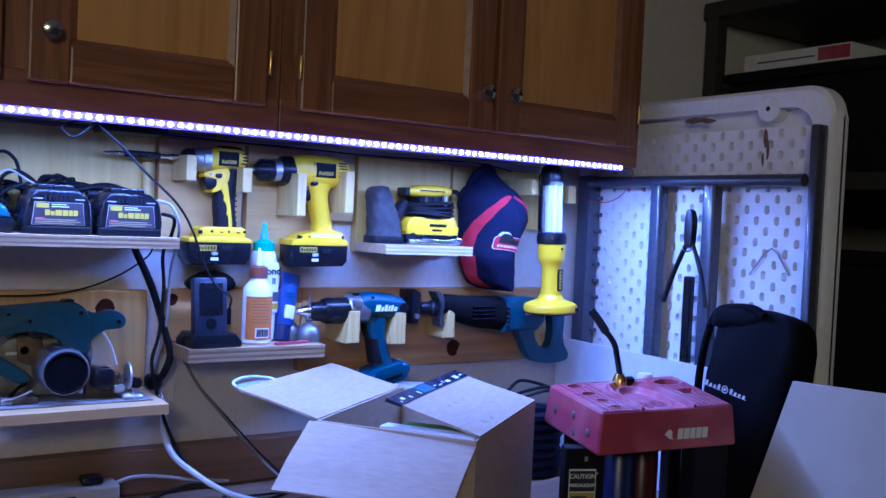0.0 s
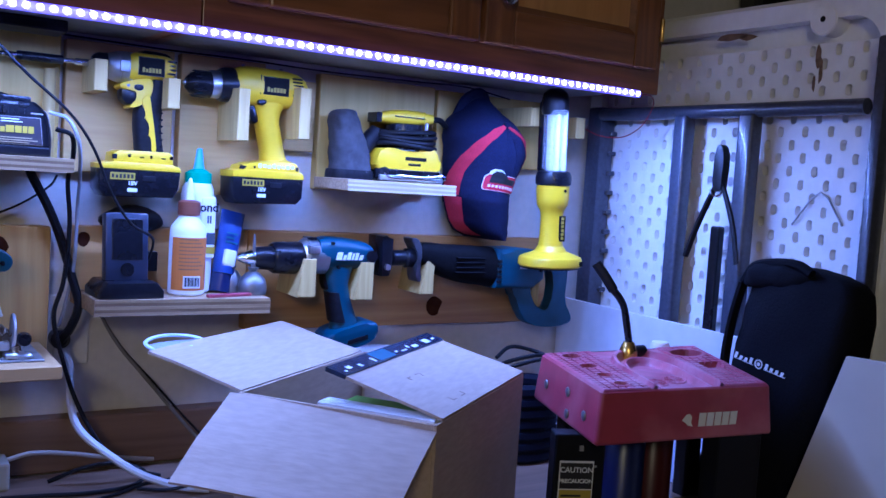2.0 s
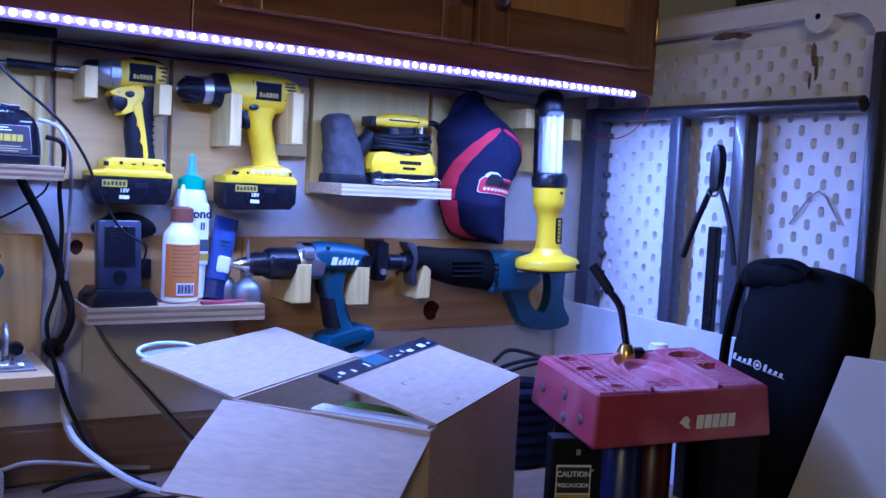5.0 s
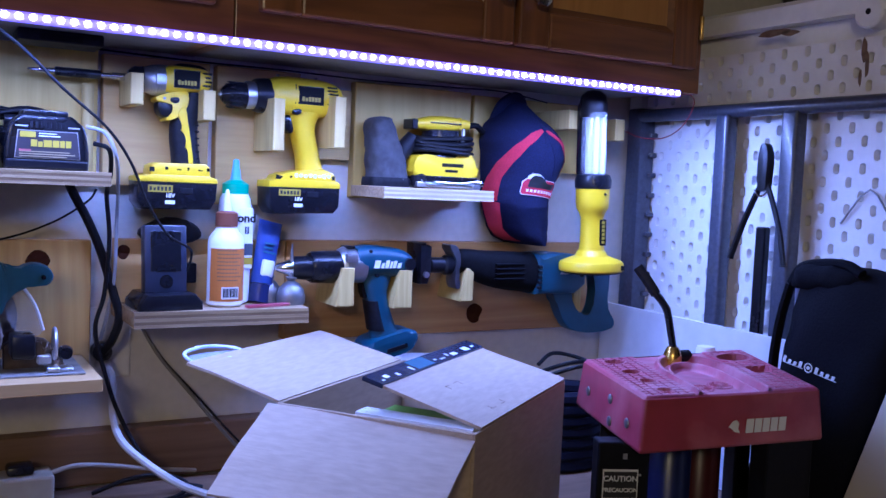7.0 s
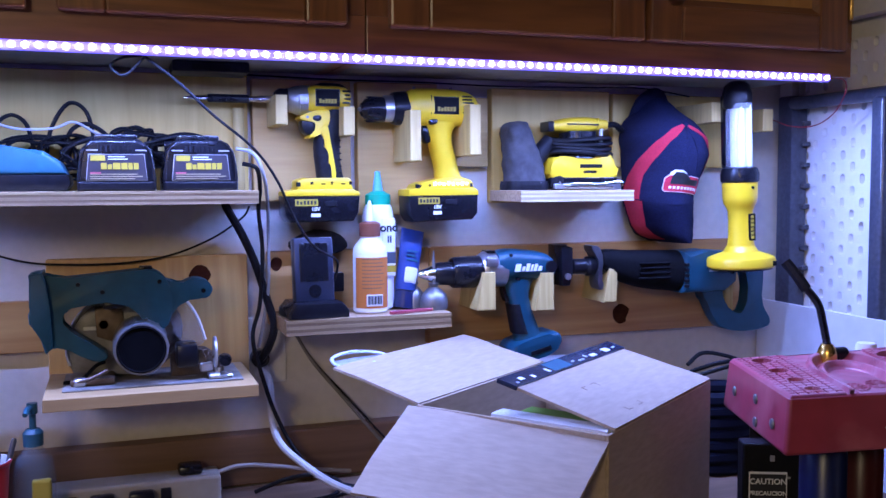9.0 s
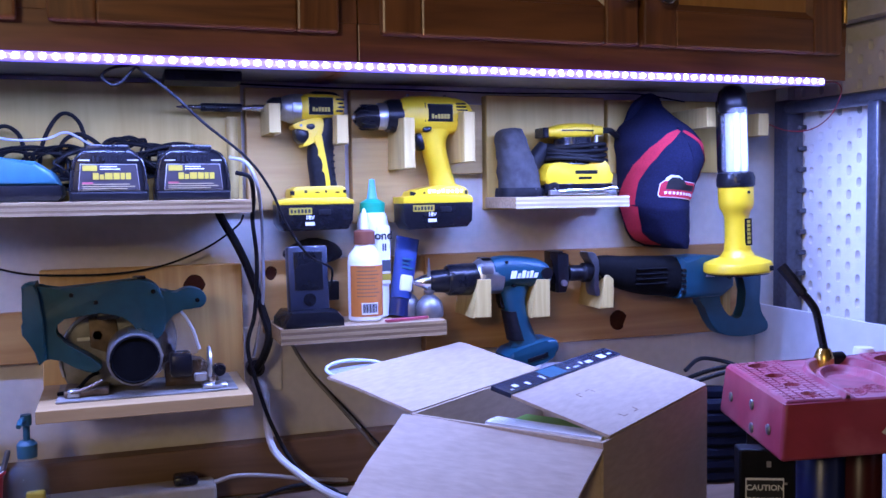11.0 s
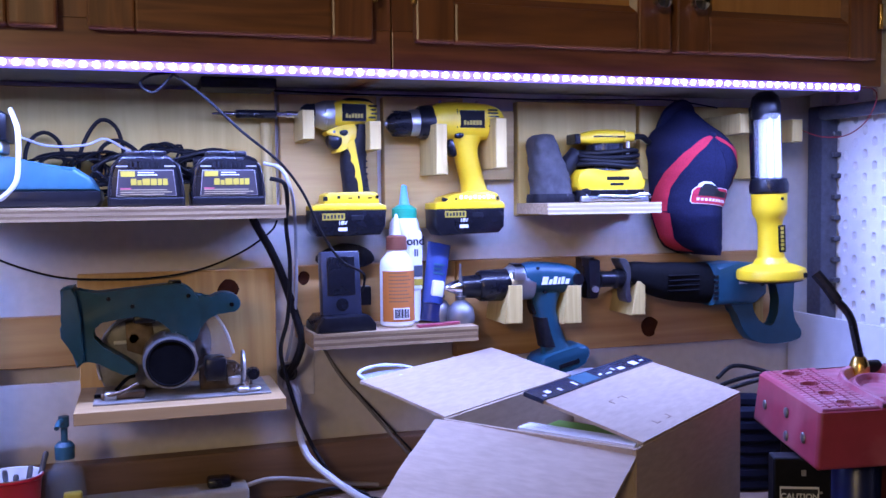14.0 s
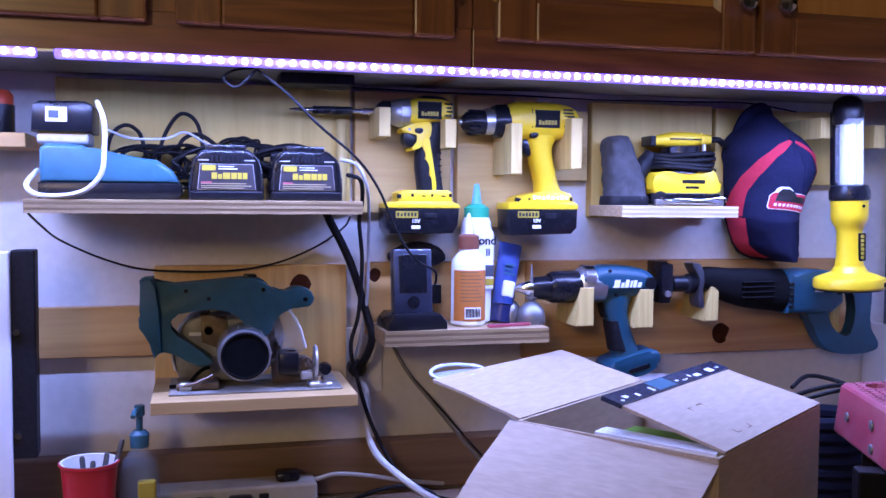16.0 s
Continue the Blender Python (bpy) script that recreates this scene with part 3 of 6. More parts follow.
part("reverse_switch", slab(smooth_loop([(-.307, 1.554), (-.296, 1.555), (-.294, 1.549), (-.300, 1.545), (-.308, 1.548)], 3), -0.1125, -0.107, 0.001), M_BLACK, imp, "", True)
part("screw", lathe([(0.0025, -0.1125), (0.0025, -0.108)], "y", 8, (-.318, 0, 1.552)), M_DUSTY, imp)
name_plate(imp, -.304, -.264, 1.5715, 1.5985, -0.1195)
for i in range(4):
    part("vent", box(-.258, -.244 + 0.002 * (i % 2), -0.1165, -0.104, 1.5755 + i * 0.0066, 1.5788 + i * 0.0066, 0.001, 1), M_BLACK, imp)
part("foot", slab([(-.338, 1.443), (-.328, 1.4475), (-.250, 1.4485), (-.243, 1.444), (-.241, 1.426), (-.339, 1.425)], -0.118, -0.059, 0.003), M_YEL, imp, "", True)
part("skirt", slab([(-.361, 1.424), (-.338, 1.4285), (-.244, 1.4285), (-.231, 1.424), (-.229, 1.4165), (-.361, 1.4165)], -0.1225, -0.055, 0.0025), M_YEL, imp, "", True)
part("latch_slot", box(-.3395, -.333, -0.1185, -0.112, 1.433, 1.4405), M_DARK, imp)
for x, w in ((-.316, .005), (-.297, .007), (-.280, .003), (-.262, .007), (-.248, .005)):
    part("slot", box(x, x + w, -0.1186, -0.114, 1.4365, 1.4365 + (0.002 if w > .006 else .005)), M_BLACK, imp)
battery(imp, [(-.361, 1.417), (-.230, 1.417), (-.232, 1.388), (-.241, 1.373), (-.352, 1.372), (-.361, 1.384)], -0.124, -0.056)

# drill driver
drl = thing("cordless_drill", "yellow cordless drill with a keyless chuck on two pegs", "drill")
part("motor_housing", loft([(-.137, -.0885, .0290, 1.571, .0300), (-.118, -.0885, .0325, 1.5745, .0335), (-.060, -.0885, .0325, 1.5735, .0350), (-.030, -.0885, .0310, 1.5740, .0315), (-.010, -.0885, .0250, 1.5740, .0240), (.000, -.0885, .0150, 1.5740, .0130)], "x", 36, 0.8), M_YEL, drl, "", True)
part("chuck_rear", lathe([(0.027, -.162), (0.0295, -.156), (0.0305, -.140), (0.029, -.128)], "x", 26, (0, -0.0885, 1.572)), M_BLACK, drl, "", True)
part("chuck_ring", lathe([(0.022, -.178), (0.0235, -.176), (0.0235, -.160), (0.023, -.158)], "x", 26, (0, -0.0885, 1.571)), M_ALU, drl, "silver chuck ring", True)
ch = part("chuck_front", lathe([(0.006, -.219), (0.010, -.2185), (0.0165, -.212), (0.0205, -.202), (0.0225, -.190), (0.0225, -.177)], "x", 26, (0, -0.0885, 1.569)), M_BLACK, drl, "", True)
for i in range(12):
    a = 2 * math.pi * i / 12
    part("flute", lathe([(0.0005, -.209), (0.0016, -.205), (0.0018, -.184), (0.0005, -.181)], "x", 6, (0, -0.0885 + 0.0215 * math.cos(a), 1.569 + 0.0215 * math.sin(a))), M_RUBBER, ch)
part("jaws", lathe([(0.0015, -.224), (0.004, -.222), (0.005, -.217)], "x", 10, (0, -0.0885, 1.569)), M_ALU, drl, "", True)
part("handle", loft([(1.440, -.0520, .0280, -.0885, .0260), (1.450, -.0560, .0240, -.0885, .0240), (1.468, -.0600, .0215, -.0885, .0230), (1.492, -.0660, .0215, -.0885, .0235), (1.517, -.0720, .0220, -.0885, .0240), (1.536, -.0730, .0270, -.0885, .0250), (1.556, -.0680, .0400, -.0885, .0270)], "z", 28, 0.85), M_YEL, drl, "", True)
part("trigger", slab(smooth_loop([(-.108, 1.540), (-.094, 1.542), (-.090, 1.516), (-.099, 1.510), (-.108, 1.522)], 3), -0.101, -0.077, 0.004), M_BLACK, drl, "", True)
part("reverse_switch", slab(smooth_loop([(-.098, 1.551), (-.086, 1.552), (-.085, 1.546), (-.093, 1.542), (-.100, 1.546)], 3), -0.1185, -0.105, 0.001), M_BLACK, drl, "", True)
name_plate(drl, -.091, -.046, 1.562, 1.591, -0.1213)
part("seam", box(-.0975, -.0962, -0.1205, -0.110, 1.560, 1.594), M_BLACK, drl)
for i in range(6):
    part("vent", box(-.038, -.016 + 0.003 * math.sin(i), -0.1200, -0.108, 1.5630 + i * 0.0058, 1.5660 + i * 0.0058, 0.001, 1), M_BLACK, drl)
for x in (-.122, -.052):
    part("screw", lathe([(0.003, 1.604), (0.003, 1.6105), (0.001, 1.611)], "z", 10, (x, -0.096, 0)), M_DUSTY, drl)
part("foot", slab([(-.122, 1.436), (-.110, 1.440), (-.080, 1.446), (-.040, 1.4495), (-.022, 1.444), (-.016, 1.437), (-.015, 1.424), (-.128, 1.424)], -0.120, -0.057, 0.004), M_YEL, drl, "", True)
part("skirt", slab([(-.141, 1.4265), (-.124, 1.429), (-.014, 1.429), (-.008, 1.424), (-.008, 1.4155), (-.141, 1.4155)], -0.1235, -0.055, 0.0025), M_YEL, drl, "", True)
bm = bmesh.new()
for i in range(8):
    box(-.094 + i * 0.0087, -.0885 + i * 0.0087, -0.1207, -0.1195, 1.4335 + (i % 2) * 0.001, 1.4405 - (i % 3) * 0.001, bm=bm)
part("paint_mark", bm, M_LABEL, drl, "worn white painted owner's mark")
part("notch", slab([(-.126, 1.437), (-.115, 1.434), (-.121, 1.429), (-.127, 1.430)], -0.1205, -0.115), M_DARK, drl)
part("slot", box(-.024, -.019, -0.1206, -0.115, 1.431, 1.438), M_DARK, drl)
part("slot", lathe([(0.0022, -0.1206), (0.0022, -0.115)], "y", 8, (-.101, 0, 1.434)), M_DARK, drl)
battery(drl, [(-.141, 1.416), (-.009, 1.418), (-.010, 1.383), (-.020, 1.372), (-.131, 1.369), (-.140, 1.382)], -0.125, -0.056)

# teal drill on the lower board
mk = thing("cordless_drill", "teal cordless drill with black chuck, battery removed, on tapered pegs", "drill")
part("motor_housing", loft([(.024, -.115, .031, 1.2835, .0290), (.050, -.115, .033, 1.2870, .0295), (.105, -.115, .032, 1.2840, .0275), (.130, -.115, .028, 1.2800, .0230), (.143, -.115, .017, 1.2780, .0130)], "x", 32, 0.75), M_TEAL, mk, "", True)
part("gear_case", lathe([(0.027, -.006), (0.031, 0.0), (0.0325, 0.02), (0.0325, 0.042)], "x", 24, (0, -0.115, 1.279)), M_ALU, mk, "bright cast gear case", True)
part("clutch_ring", lathe([(0.0255, -.060), (0.0285, -.055), (0.0300, -.01), (0.029, -.004)], "x", 24, (0, -0.115, 1.2755)), M_BLACK, mk, "", True)
part("chuck", lathe([(0.016, -.094), (0.020, -.088), (0.0215, -.062), (0.0225, -.058)], "x", 24, (0, -0.115, 1.2745)), M_BLACK, mk, "", True)
part("jaw_cone", lathe([(0.003, -.122), (0.006, -.119), (0.0155, -.096), (0.0155, -.090)], "x", 20, (0, -0.115, 1.2745)), M_CHROME, mk, "shiny steel jaw cone", True)
part("handle", loft([(1.140, .094, .030, -.115, .0240), (1.160, .090, .0255, -.115, .0230), (1.190, .0800, .0230, -.115, .0225), (1.216, .0730, .0215, -.115, .0225), (1.236, .0690, .0245, -.115, .0235), (1.262, .0710, .0320, -.115, .0250)], "z", 26, 0.85), M_TEAL, mk, "", True)
part("grip_pad", loft([(1.158, .0775, .0160, -.115, .0238), (1.190, .0685, .0130, -.115, .0234), (1.214, .0630, .0120, -.115, .0232)], "z", 20, 0.85), M_RUBBER, mk, "", True)
part("trigger", slab(smooth_loop([(.040, 1.250), (.052, 1.251), (.056, 1.224), (.045, 1.219)], 3), -0.125, -0.105, 0.003), M_BLACK, mk, "", True)
part("foot", slab(smooth_loop([(.048, 1.132), (.066, 1.144), (.110, 1.156), (.140, 1.160), (.149, 1.148), (.145, 1.134), (.122, 1.119), (.085, 1.111), (.058, 1.118)], 3), -0.152, -0.078, 0.008, 3), M_TEAL, mk, "", True)
part("terminal_block", slab([(.084, 1.119), (.126, 1.129), (.124, 1.137), (.084, 1.127)], -0.1535, -0.09, 0.001), M_BLACK, mk)
bm = bmesh.new()
for i, (w, h) in enumerate(((.011, .014), (.006, .009), (.007, .014), (.004, .012), (.006, .013), (.007, .009))):
    x0 = .052 + sum((.011, .006, .007, .004, .006, .007)[:i]) + 0.0025 * i
    slab([(x0, 1.276), (x0 + w, 1.276), (x0 + w + .003, 1.276 + h), (x0 + .003, 1.276 + h)], -0.1490, -0.1465, bm=bm)
part("maker_mark", bm, M_LABEL, mk, "white printed maker's mark")
for sx, sz in ((.046, 1.306), (.118, 1.262), (.060, 1.262)):
    part("screw", lathe([(0.003, -0.1475), (0.003, -0.140)], "y", 8, (sx, 0, sz)), M_BLACK, mk)
part("case_rib", lathe([(0.0335, 0.004), (0.0340, 0.006), (0.0335, 0.008)], "x", 24, (0, -0.115, 1.279)), M_ALU, mk, "", True)
part("case_block", box(-.002, .020, -0.152, -0.135, 1.286, 1.302, 0.003), M_ALU, mk, "", True)
part("speed_switch", box(.005, .022, -0.13, -0.10, 1.309, 1.3145, 0.002), M_BLACK, mk)
part("side_cap", lathe([(0.011, -0.150), (0.0115, -0.140)], "y", 16, (.126, 0, 1.283)), M_BLACK, mk)

# reciprocating saw
M_SHOE = mat("worn_steel", (0.16, 0.165, 0.19), 0.35, 0.9, 0.3, 40, 0.3)
M_BOOT = mat("matt_black_boot", (0.004, 0.004, 0.005), 0.75, var=0.3, scale=120, bump=0.2, spec=0.1)
rc = thing("reciprocating_saw", "teal and black reciprocating saw lying along the pine board", "saw")
part("gear_housing", loft([(.236, -.118, .018, 1.290, .0170), (.262, -.118, .026, 1.284, .0260), (.300, -.118, .031, 1.274, .0330), (.345, -.118, .034, 1.268, .0380), (.412, -.118, .035, 1.263, .0410)], "x", 28, 0.75), M_BOOT, rc, "ribbed black rubber front boot", True)
for i in range(4):
    part("boot_rib", box(.312, .380, -0.1545, -0.145, 1.252 + i * 0.0095, 1.2555 + i * 0.0095, 0.0012, 1), M_BOOT, rc)
part("motor_housing", slab([(.410, 1.303), (.470, 1.304), (.524, 1.300), (.536, 1.286), (.535, 1.240), (.508, 1.221), (.410, 1.221)], -0.156, -0.082, 0.012, 3), M_TEAL, rc, "", True)
part("handle", slab(smooth_loop([(.462, 1.226), (.512, 1.226), (.517, 1.197), (.537, 1.175), (.568, 1.175), (.574, 1.250), (.545, 1.285), (.556, 1.300), (.600, 1.286), (.612, 1.255), (.610, 1.184), (.630, 1.163), (.628, 1.143), (.588, 1.136), (.546, 1.137), (.509, 1.148), (.488, 1.178), (.474, 1.208)], 3), -0.134, -0.106, 0.010, 3), M_TEAL, rc, "", True)
for i in range(5):
    part("vent", box(.412, .421, -0.1572, -0.148, 1.232 + i * 0.0105, 1.2385 + i * 0.0105, 0.001, 1), M_BLACK, rc)
part("side_screw", lathe([(0.006, -0.1575), (0.006, -0.150)], "y", 10, (.520, 0, 1.262)), M_BLACK, rc)
part("maker_mark", box(.466, .486, -0.1567, -0.155, 1.262, 1.2665), M_LABEL, rc)
part("shoe", slab(smooth_loop([(.216, 1.318), (.232, 1.315), (.240, 1.290), (.236, 1.262), (.241, 1.238), (.232, 1.236), (.228, 1.260), (.232, 1.290), (.218, 1.308)], 3), -0.140, -0.104, 0.002), M_SHOE, rc, "bent steel shoe plate", True)
part("blade_clamp", lathe([(0.010, .180), (0.015, .184), (0.015, .212), (0.019, .216), (0.019, .248)], "x", 16, (0, -0.116, 1.278)), M_BLACK, rc, "", True)
part("guide_bracket", slab([(.154, 1.320), (.166, 1.322), (.166, 1.316), (.178, 1.316), (.178, 1.262), (.172, 1.244), (.156, 1.244)], -0.135, -0.075, 0.003), M_BLACK, rc, "", True)
part("bracket_bolt", lathe([(0.006, -0.141), (0.006, -0.134)], "y", 8, (.166, 0, 1.262)), M_ALU, rc)

# circular saw on its shelf
SAW_Z = 1.1265
M_TEALS = mat("dusty_teal_plastic", (0.006, 0.062, 0.082), 0.5, var=0.14, scale=50, bump=0.1, dirt=(0.045, 0.085, 0.09), dirt_scale=12, dirt_at=0.52)
M_SOOT = mat("soot_black", (0.003, 0.003, 0.004), 0.8, var=0.3, scale=80, bump=0.2, spec=0.05)
M_SOLE = mat("dusty_sole", (0.17, 0.155, 0.135), 0.75, var=0.3, scale=40, bump=0.2, dirt=(0.30, 0.25, 0.19), dirt_scale=14, dirt_at=0.45)
cs = thing("circular_saw", "teal cordless circular saw with a silver motor, dusty", "saw")
part("base_plate", box(-.716, -.447, -0.212, -0.075, SAW_Z, SAW_Z + 0.003, 0.0008, 1), M_SOLE, cs, "dusty metal sole plate")
part("rear_handle", slab(smooth_loop([(-.757, 1.300), (-.741, 1.305), (-.727, 1.295), (-.66, 1.299), (-.60, 1.304), (-.575, 1.302), (-.557, 1.284), (-.551, 1.25), (-.558, 1.215), (-.585, 1.205), (-.598, 1.235), (-.630, 1.255), (-.690, 1.250), (-.713, 1.243), (-.715, 1.222), (-.690, 1.203), (-.655, 1.179), (-.651, 1.167), (-.672, 1.164), (-.722, 1.192), (-.740, 1.184), (-.748, 1.220), (-.758, 1.228), (-.759, 1.243), (-.753, 1.254)], 3), -0.172, -0.128, 0.009, 3), M_TEALS, cs, "", True)
part("battery_socket", slab([(-.759, 1.302), (-.740, 1.306), (-.736, 1.290), (-.731, 1.25), (-.728, 1.19), (-.738, 1.181), (-.747, 1.218), (-.760, 1.228), (-.761, 1.243), (-.755, 1.255)], -0.186, -0.114, 0.004), M_TEALS, cs, "", True)
part("front_knob", slab(smooth_loop([(-.562, 1.285), (-.542, 1.279), (-.518, 1.288), (-.496, 1.283), (-.488, 1.268), (-.498, 1.255), (-.525, 1.256), (-.545, 1.240), (-.560, 1.225)], 3), -0.168, -0.132, 0.012, 3), M_TEALS, cs, "", True)
mot = part("motor", lathe([(0.0415, -0.125), (0.0415, -0.200), (0.0405, -0.212), (0.0385, -0.2165), (0.037, -0.2165)], "y", 30, (-.601, 0, 1.186)), M_ALU, cs, "scuffed silver motor can", True)
part("motor_cap", lathe([(0.0372, -0.2150), (0.0368, -0.2180), (0.0345, -0.2190), (0.0330, -0.2172), (0.012, -0.2168)], "y", 30, (-.601, 0, 1.186)), M_SOOT, mot, "", True)
bm = bmesh.new()
arc = [(-.640 + 0.072 * math.cos(a), 1.178 + 0.078 * math.sin(a)) for a in [radians(20 + 190 * i / 18) for i in range(19)]]
slab(arc + [(-.66, SAW_Z + 0.005), (-.59, SAW_Z + 0.005)], -0.125, -0.088, 0.003, 2, bm)
part("blade_guard", bm, M_DUSTY, cs, "dusty cast blade guard", True)
part("blade", lathe([(0.068, -0.108), (0.068, -0.1065)], "y", 40, (-.600, 0, SAW_Z + 0.074)), M_CHROME, cs)
M_CLOUD = clear("clouded_plastic", (0.70, 0.74, 0.85), 0.35, 0.18)
part("guard_window", slab(smooth_loop([(-.548, 1.264), (-.532, 1.254), (-.513, 1.226), (-.500, 1.186), (-.516, 1.176), (-.540, 1.186), (-.552, 1.22)], 3), -0.150, -0.146, 0.001, 1), M_CLOUD, cs, "clouded clear plastic chip shield", True)
part("shield_rim", tube([(-.546, -0.150, 1.262), (-.528, -0.152, 1.250), (-.511, -0.154, 1.222), (-.500, -0.155, 1.186)], 0.0022), M_LABEL, cs, "", True)
part("guard_rim", tube([(-.640 + 0.071 * math.cos(a), -0.1255, 1.178 + 0.077 * math.sin(a)) for a in [radians(70 + 130 * i / 10) for i in range(11)]], 0.0028, 7, 3), M_ALU, cs, "worn bright guard rim", True)
part("guard_plate", slab([(-.668, 1.243), (-.628, 1.250), (-.622, 1.205), (-.640, 1.186), (-.666, 1.196)], -0.130, -0.124, 0.002), M_RUST, cs, "", True)
part("hook_slot", box(-.686, -.666, -0.1280, -0.124, 1.2065, 1.2125, 0.002), M_LABEL, cs, "pale slotted lever")
for bx0, bx1, by, bz0, bz1, bm_ in ((-.545, -.520, -.170, 1.148, 1.166, M_RUST), (-.520, -.500, -.178, 1.150, 1.176, M_RUST), (-.512, -.492, -.186, 1.140, 1.154, M_DUSTY), (-.500, -.482, -.200, 1.1295, 1.138, M_ALU), (-.480, -.462, -.196, 1.1295, 1.136, M_ALU), (-.700, -.682, -.188, 1.1295, 1.142, M_ALU)):
    part("bracket_piece", box(bx0, bx1, by - .006, by + .012, bz0, bz1, 0.002, 1), bm_, cs)
part("spring", tube([(-.508 + .0025 * i, -.192 + .006 * math.sin(i * 1.57), 1.168 + .006 * math.cos(i * 1.57)) for i in range(12)], 0.0012, 6, 3), M_RUST, cs, "", True)
part("bracket", slab([(-.555, SAW_Z + 0.003), (-.470, SAW_Z + 0.003), (-.474, 1.152), (-.498, 1.172), (-.535, 1.180), (-.556, 1.165)], -0.160, -0.140, 0.003), M_RUST, cs, "tarnished depth bracket", True)
part("dial", lathe([(0.024, -0.491), (0.025, -0.489), (0.024, -0.487)], "x", 22, (0, -0.195, 1.172)), M_ALU, cs, "thin steel wheel guide", True)
part("wing_nut", lathe([(0.009, -0.205), (0.011, -0.195), (0.008, -0.178)], "y", 12, (-.474, 0, 1.158)), M_BLACK, cs, "", True)
part("bolt", lathe([(0.006, SAW_Z + 0.003), (0.006, SAW_Z + 0.02)], "z", 8, (-.485, -0.190, 0)), M_CHROME, cs)
part("lever", tube([(-.700, -0.19, SAW_Z + 0.010), (-.675, -0.195, SAW_Z + 0.016), (-.650, -0.19, SAW_Z + 0.026)], 0.003), M_RUST, cs, "", True)
part("pivot_block", box(-.548, -.515, -0.20, -0.15, 1.150, 1.186, 0.005), M_BLACK, cs, "", True)
part("blade_bolt", lathe([(0.008, -0.130), (0.008, -0.124)], "y", 6, (-.655, 0, 1.215)), M_RUST, cs)
part("trigger", box(-.655, -.620, -0.165, -0.135, 1.243, 1.256, 0.004), M_BLACK, cs, "", True)
part("lock_button", box(-.60, -.580, -0.162, -0.140, 1.300, 1.309, 0.002), M_BLACK, cs, "", True)
for x, z in ((-.742, 1.288), (-.735, 1.200), (-.655, 1.272), (-.57, 1.285), (-.69, 1.285), (-.503, 1.268)):
    part("screw", lathe([(0.0035, -0.1745), (0.0035, -0.166)], "y", 8, (x, 0, z)), M_BLACK, cs)

for i in range(14):
    a = 2 * math.pi * i / 14
    part("motor_rib", box(-.6015 + 0.0405 * math.cos(a), -.5985 + 0.0405 * math.cos(a), -0.198, -0.135, 1.1845 + 0.0415 * math.sin(a), 1.1875 + 0.0415 * math.sin(a), 0.0006, 1), M_ALU, mot)
part("hose_wire", tube([(-.715, -0.165, SAW_Z + 0.006), (-.690, -0.172, SAW_Z + 0.010), (-.668, -0.168, SAW_Z + 0.030), (-.655, -0.160, SAW_Z + 0.034)], 0.003), M_SOOT, cs, "", True)
part("clamp", box(-.705, -.640, -0.190, -0.130, SAW_Z + 0.003, SAW_Z + 0.014, 0.003), M_RUST, cs, "", True)
part("shoe_slot", box(-.500, -.470, -0.205, -0.170, SAW_Z + 0.003, SAW_Z + 0.009, 0.002), M_ALU, cs)

# ---- sander shelf ----
sd = thing("palm_sander", "yellow palm sander wrapped in its black cord", "sander", (-0.010, 0, 0))
part("grip_head", loft([(.156, -.091, .0200, 1.5435, .0095), (.172, -.091, .0235, 1.5450, .0110), (.196, -.091, .0265, 1.5465, .0150), (.236, -.091, .0265, 1.5480, .0145), (.252, -.091, .0240, 1.5490, .0115), (.274, -.091, .0200, 1.5490, .0100)], "x", 28, 0.65), M_YEL, sd, "", True)
part("dust_port", box(.148, .160, -0.112, -0.072, 1.534, 1.553, 0.002), M_BLACK, sd)
part("head_slot", box(.184, .250, -0.1180, -0.110, 1.5465, 1.5490), M_BLACK, sd)
part("head_band", box(.2495, .2525, -0.1165, -0.066, 1.5375, 1.5605, 0.001, 1), M_YEL, sd)
part("post", box(.258, .262, -0.112, -0.105, 1.515, 1.540), M_LABEL, sd)
part("neck", lathe([(0.040, 1.484), (0.036, 1.50), (0.036, 1.535)], "z", 20, (.218, -0.093, 0)), M_BLACK, sd, "", True)
part("housing", slab(smooth_loop([(.150, 1.446), (.148, 1.474), (.156, 1.485), (.180, 1.487), (.210, 1.4825), (.240, 1.487), (.264, 1.493), (.275, 1.487), (.281, 1.462), (.282, 1.446), (.215, 1.444)], 3), -0.129, -0.057, 0.010, 3), M_YEL, sd, "", True)
part("slot", box(.205, .252, -0.1298, -0.120, 1.4655, 1.4725, 0.001), M_DARK, sd)
part("slot", box(.212, .240, -0.1298, -0.120, 1.4555, 1.4605, 0.001), M_BLACK, sd)
part("paper_clip", tube([(.182, -.131, 1.431), (.190, -.136, 1.437), (.240, -.137, 1.435), (.280, -.137, 1.440), (.296, -.134, 1.434), (.294, -.110, 1.430)], 0.0018, 6, 5), M_CHROME, sd, "bent wire paper clamp", True)
part("paper_clip", tube([(.160, -.132, 1.440), (.172, -.137, 1.430), (.215, -.138, 1.430), (.270, -.138, 1.429)], 0.0016, 6, 5), M_CHROME, sd, "", True)
part("pad", box(.150, .290, -0.134, -0.055, 1.4255, 1.436, 0.002), M_ALU, sd, "metal pad clamp")
part("pad_cushion", box(.152, .284, -0.130, -0.057, 1.436, 1.448, 0.002), M_BLACK, sd)
bm = bmesh.new()
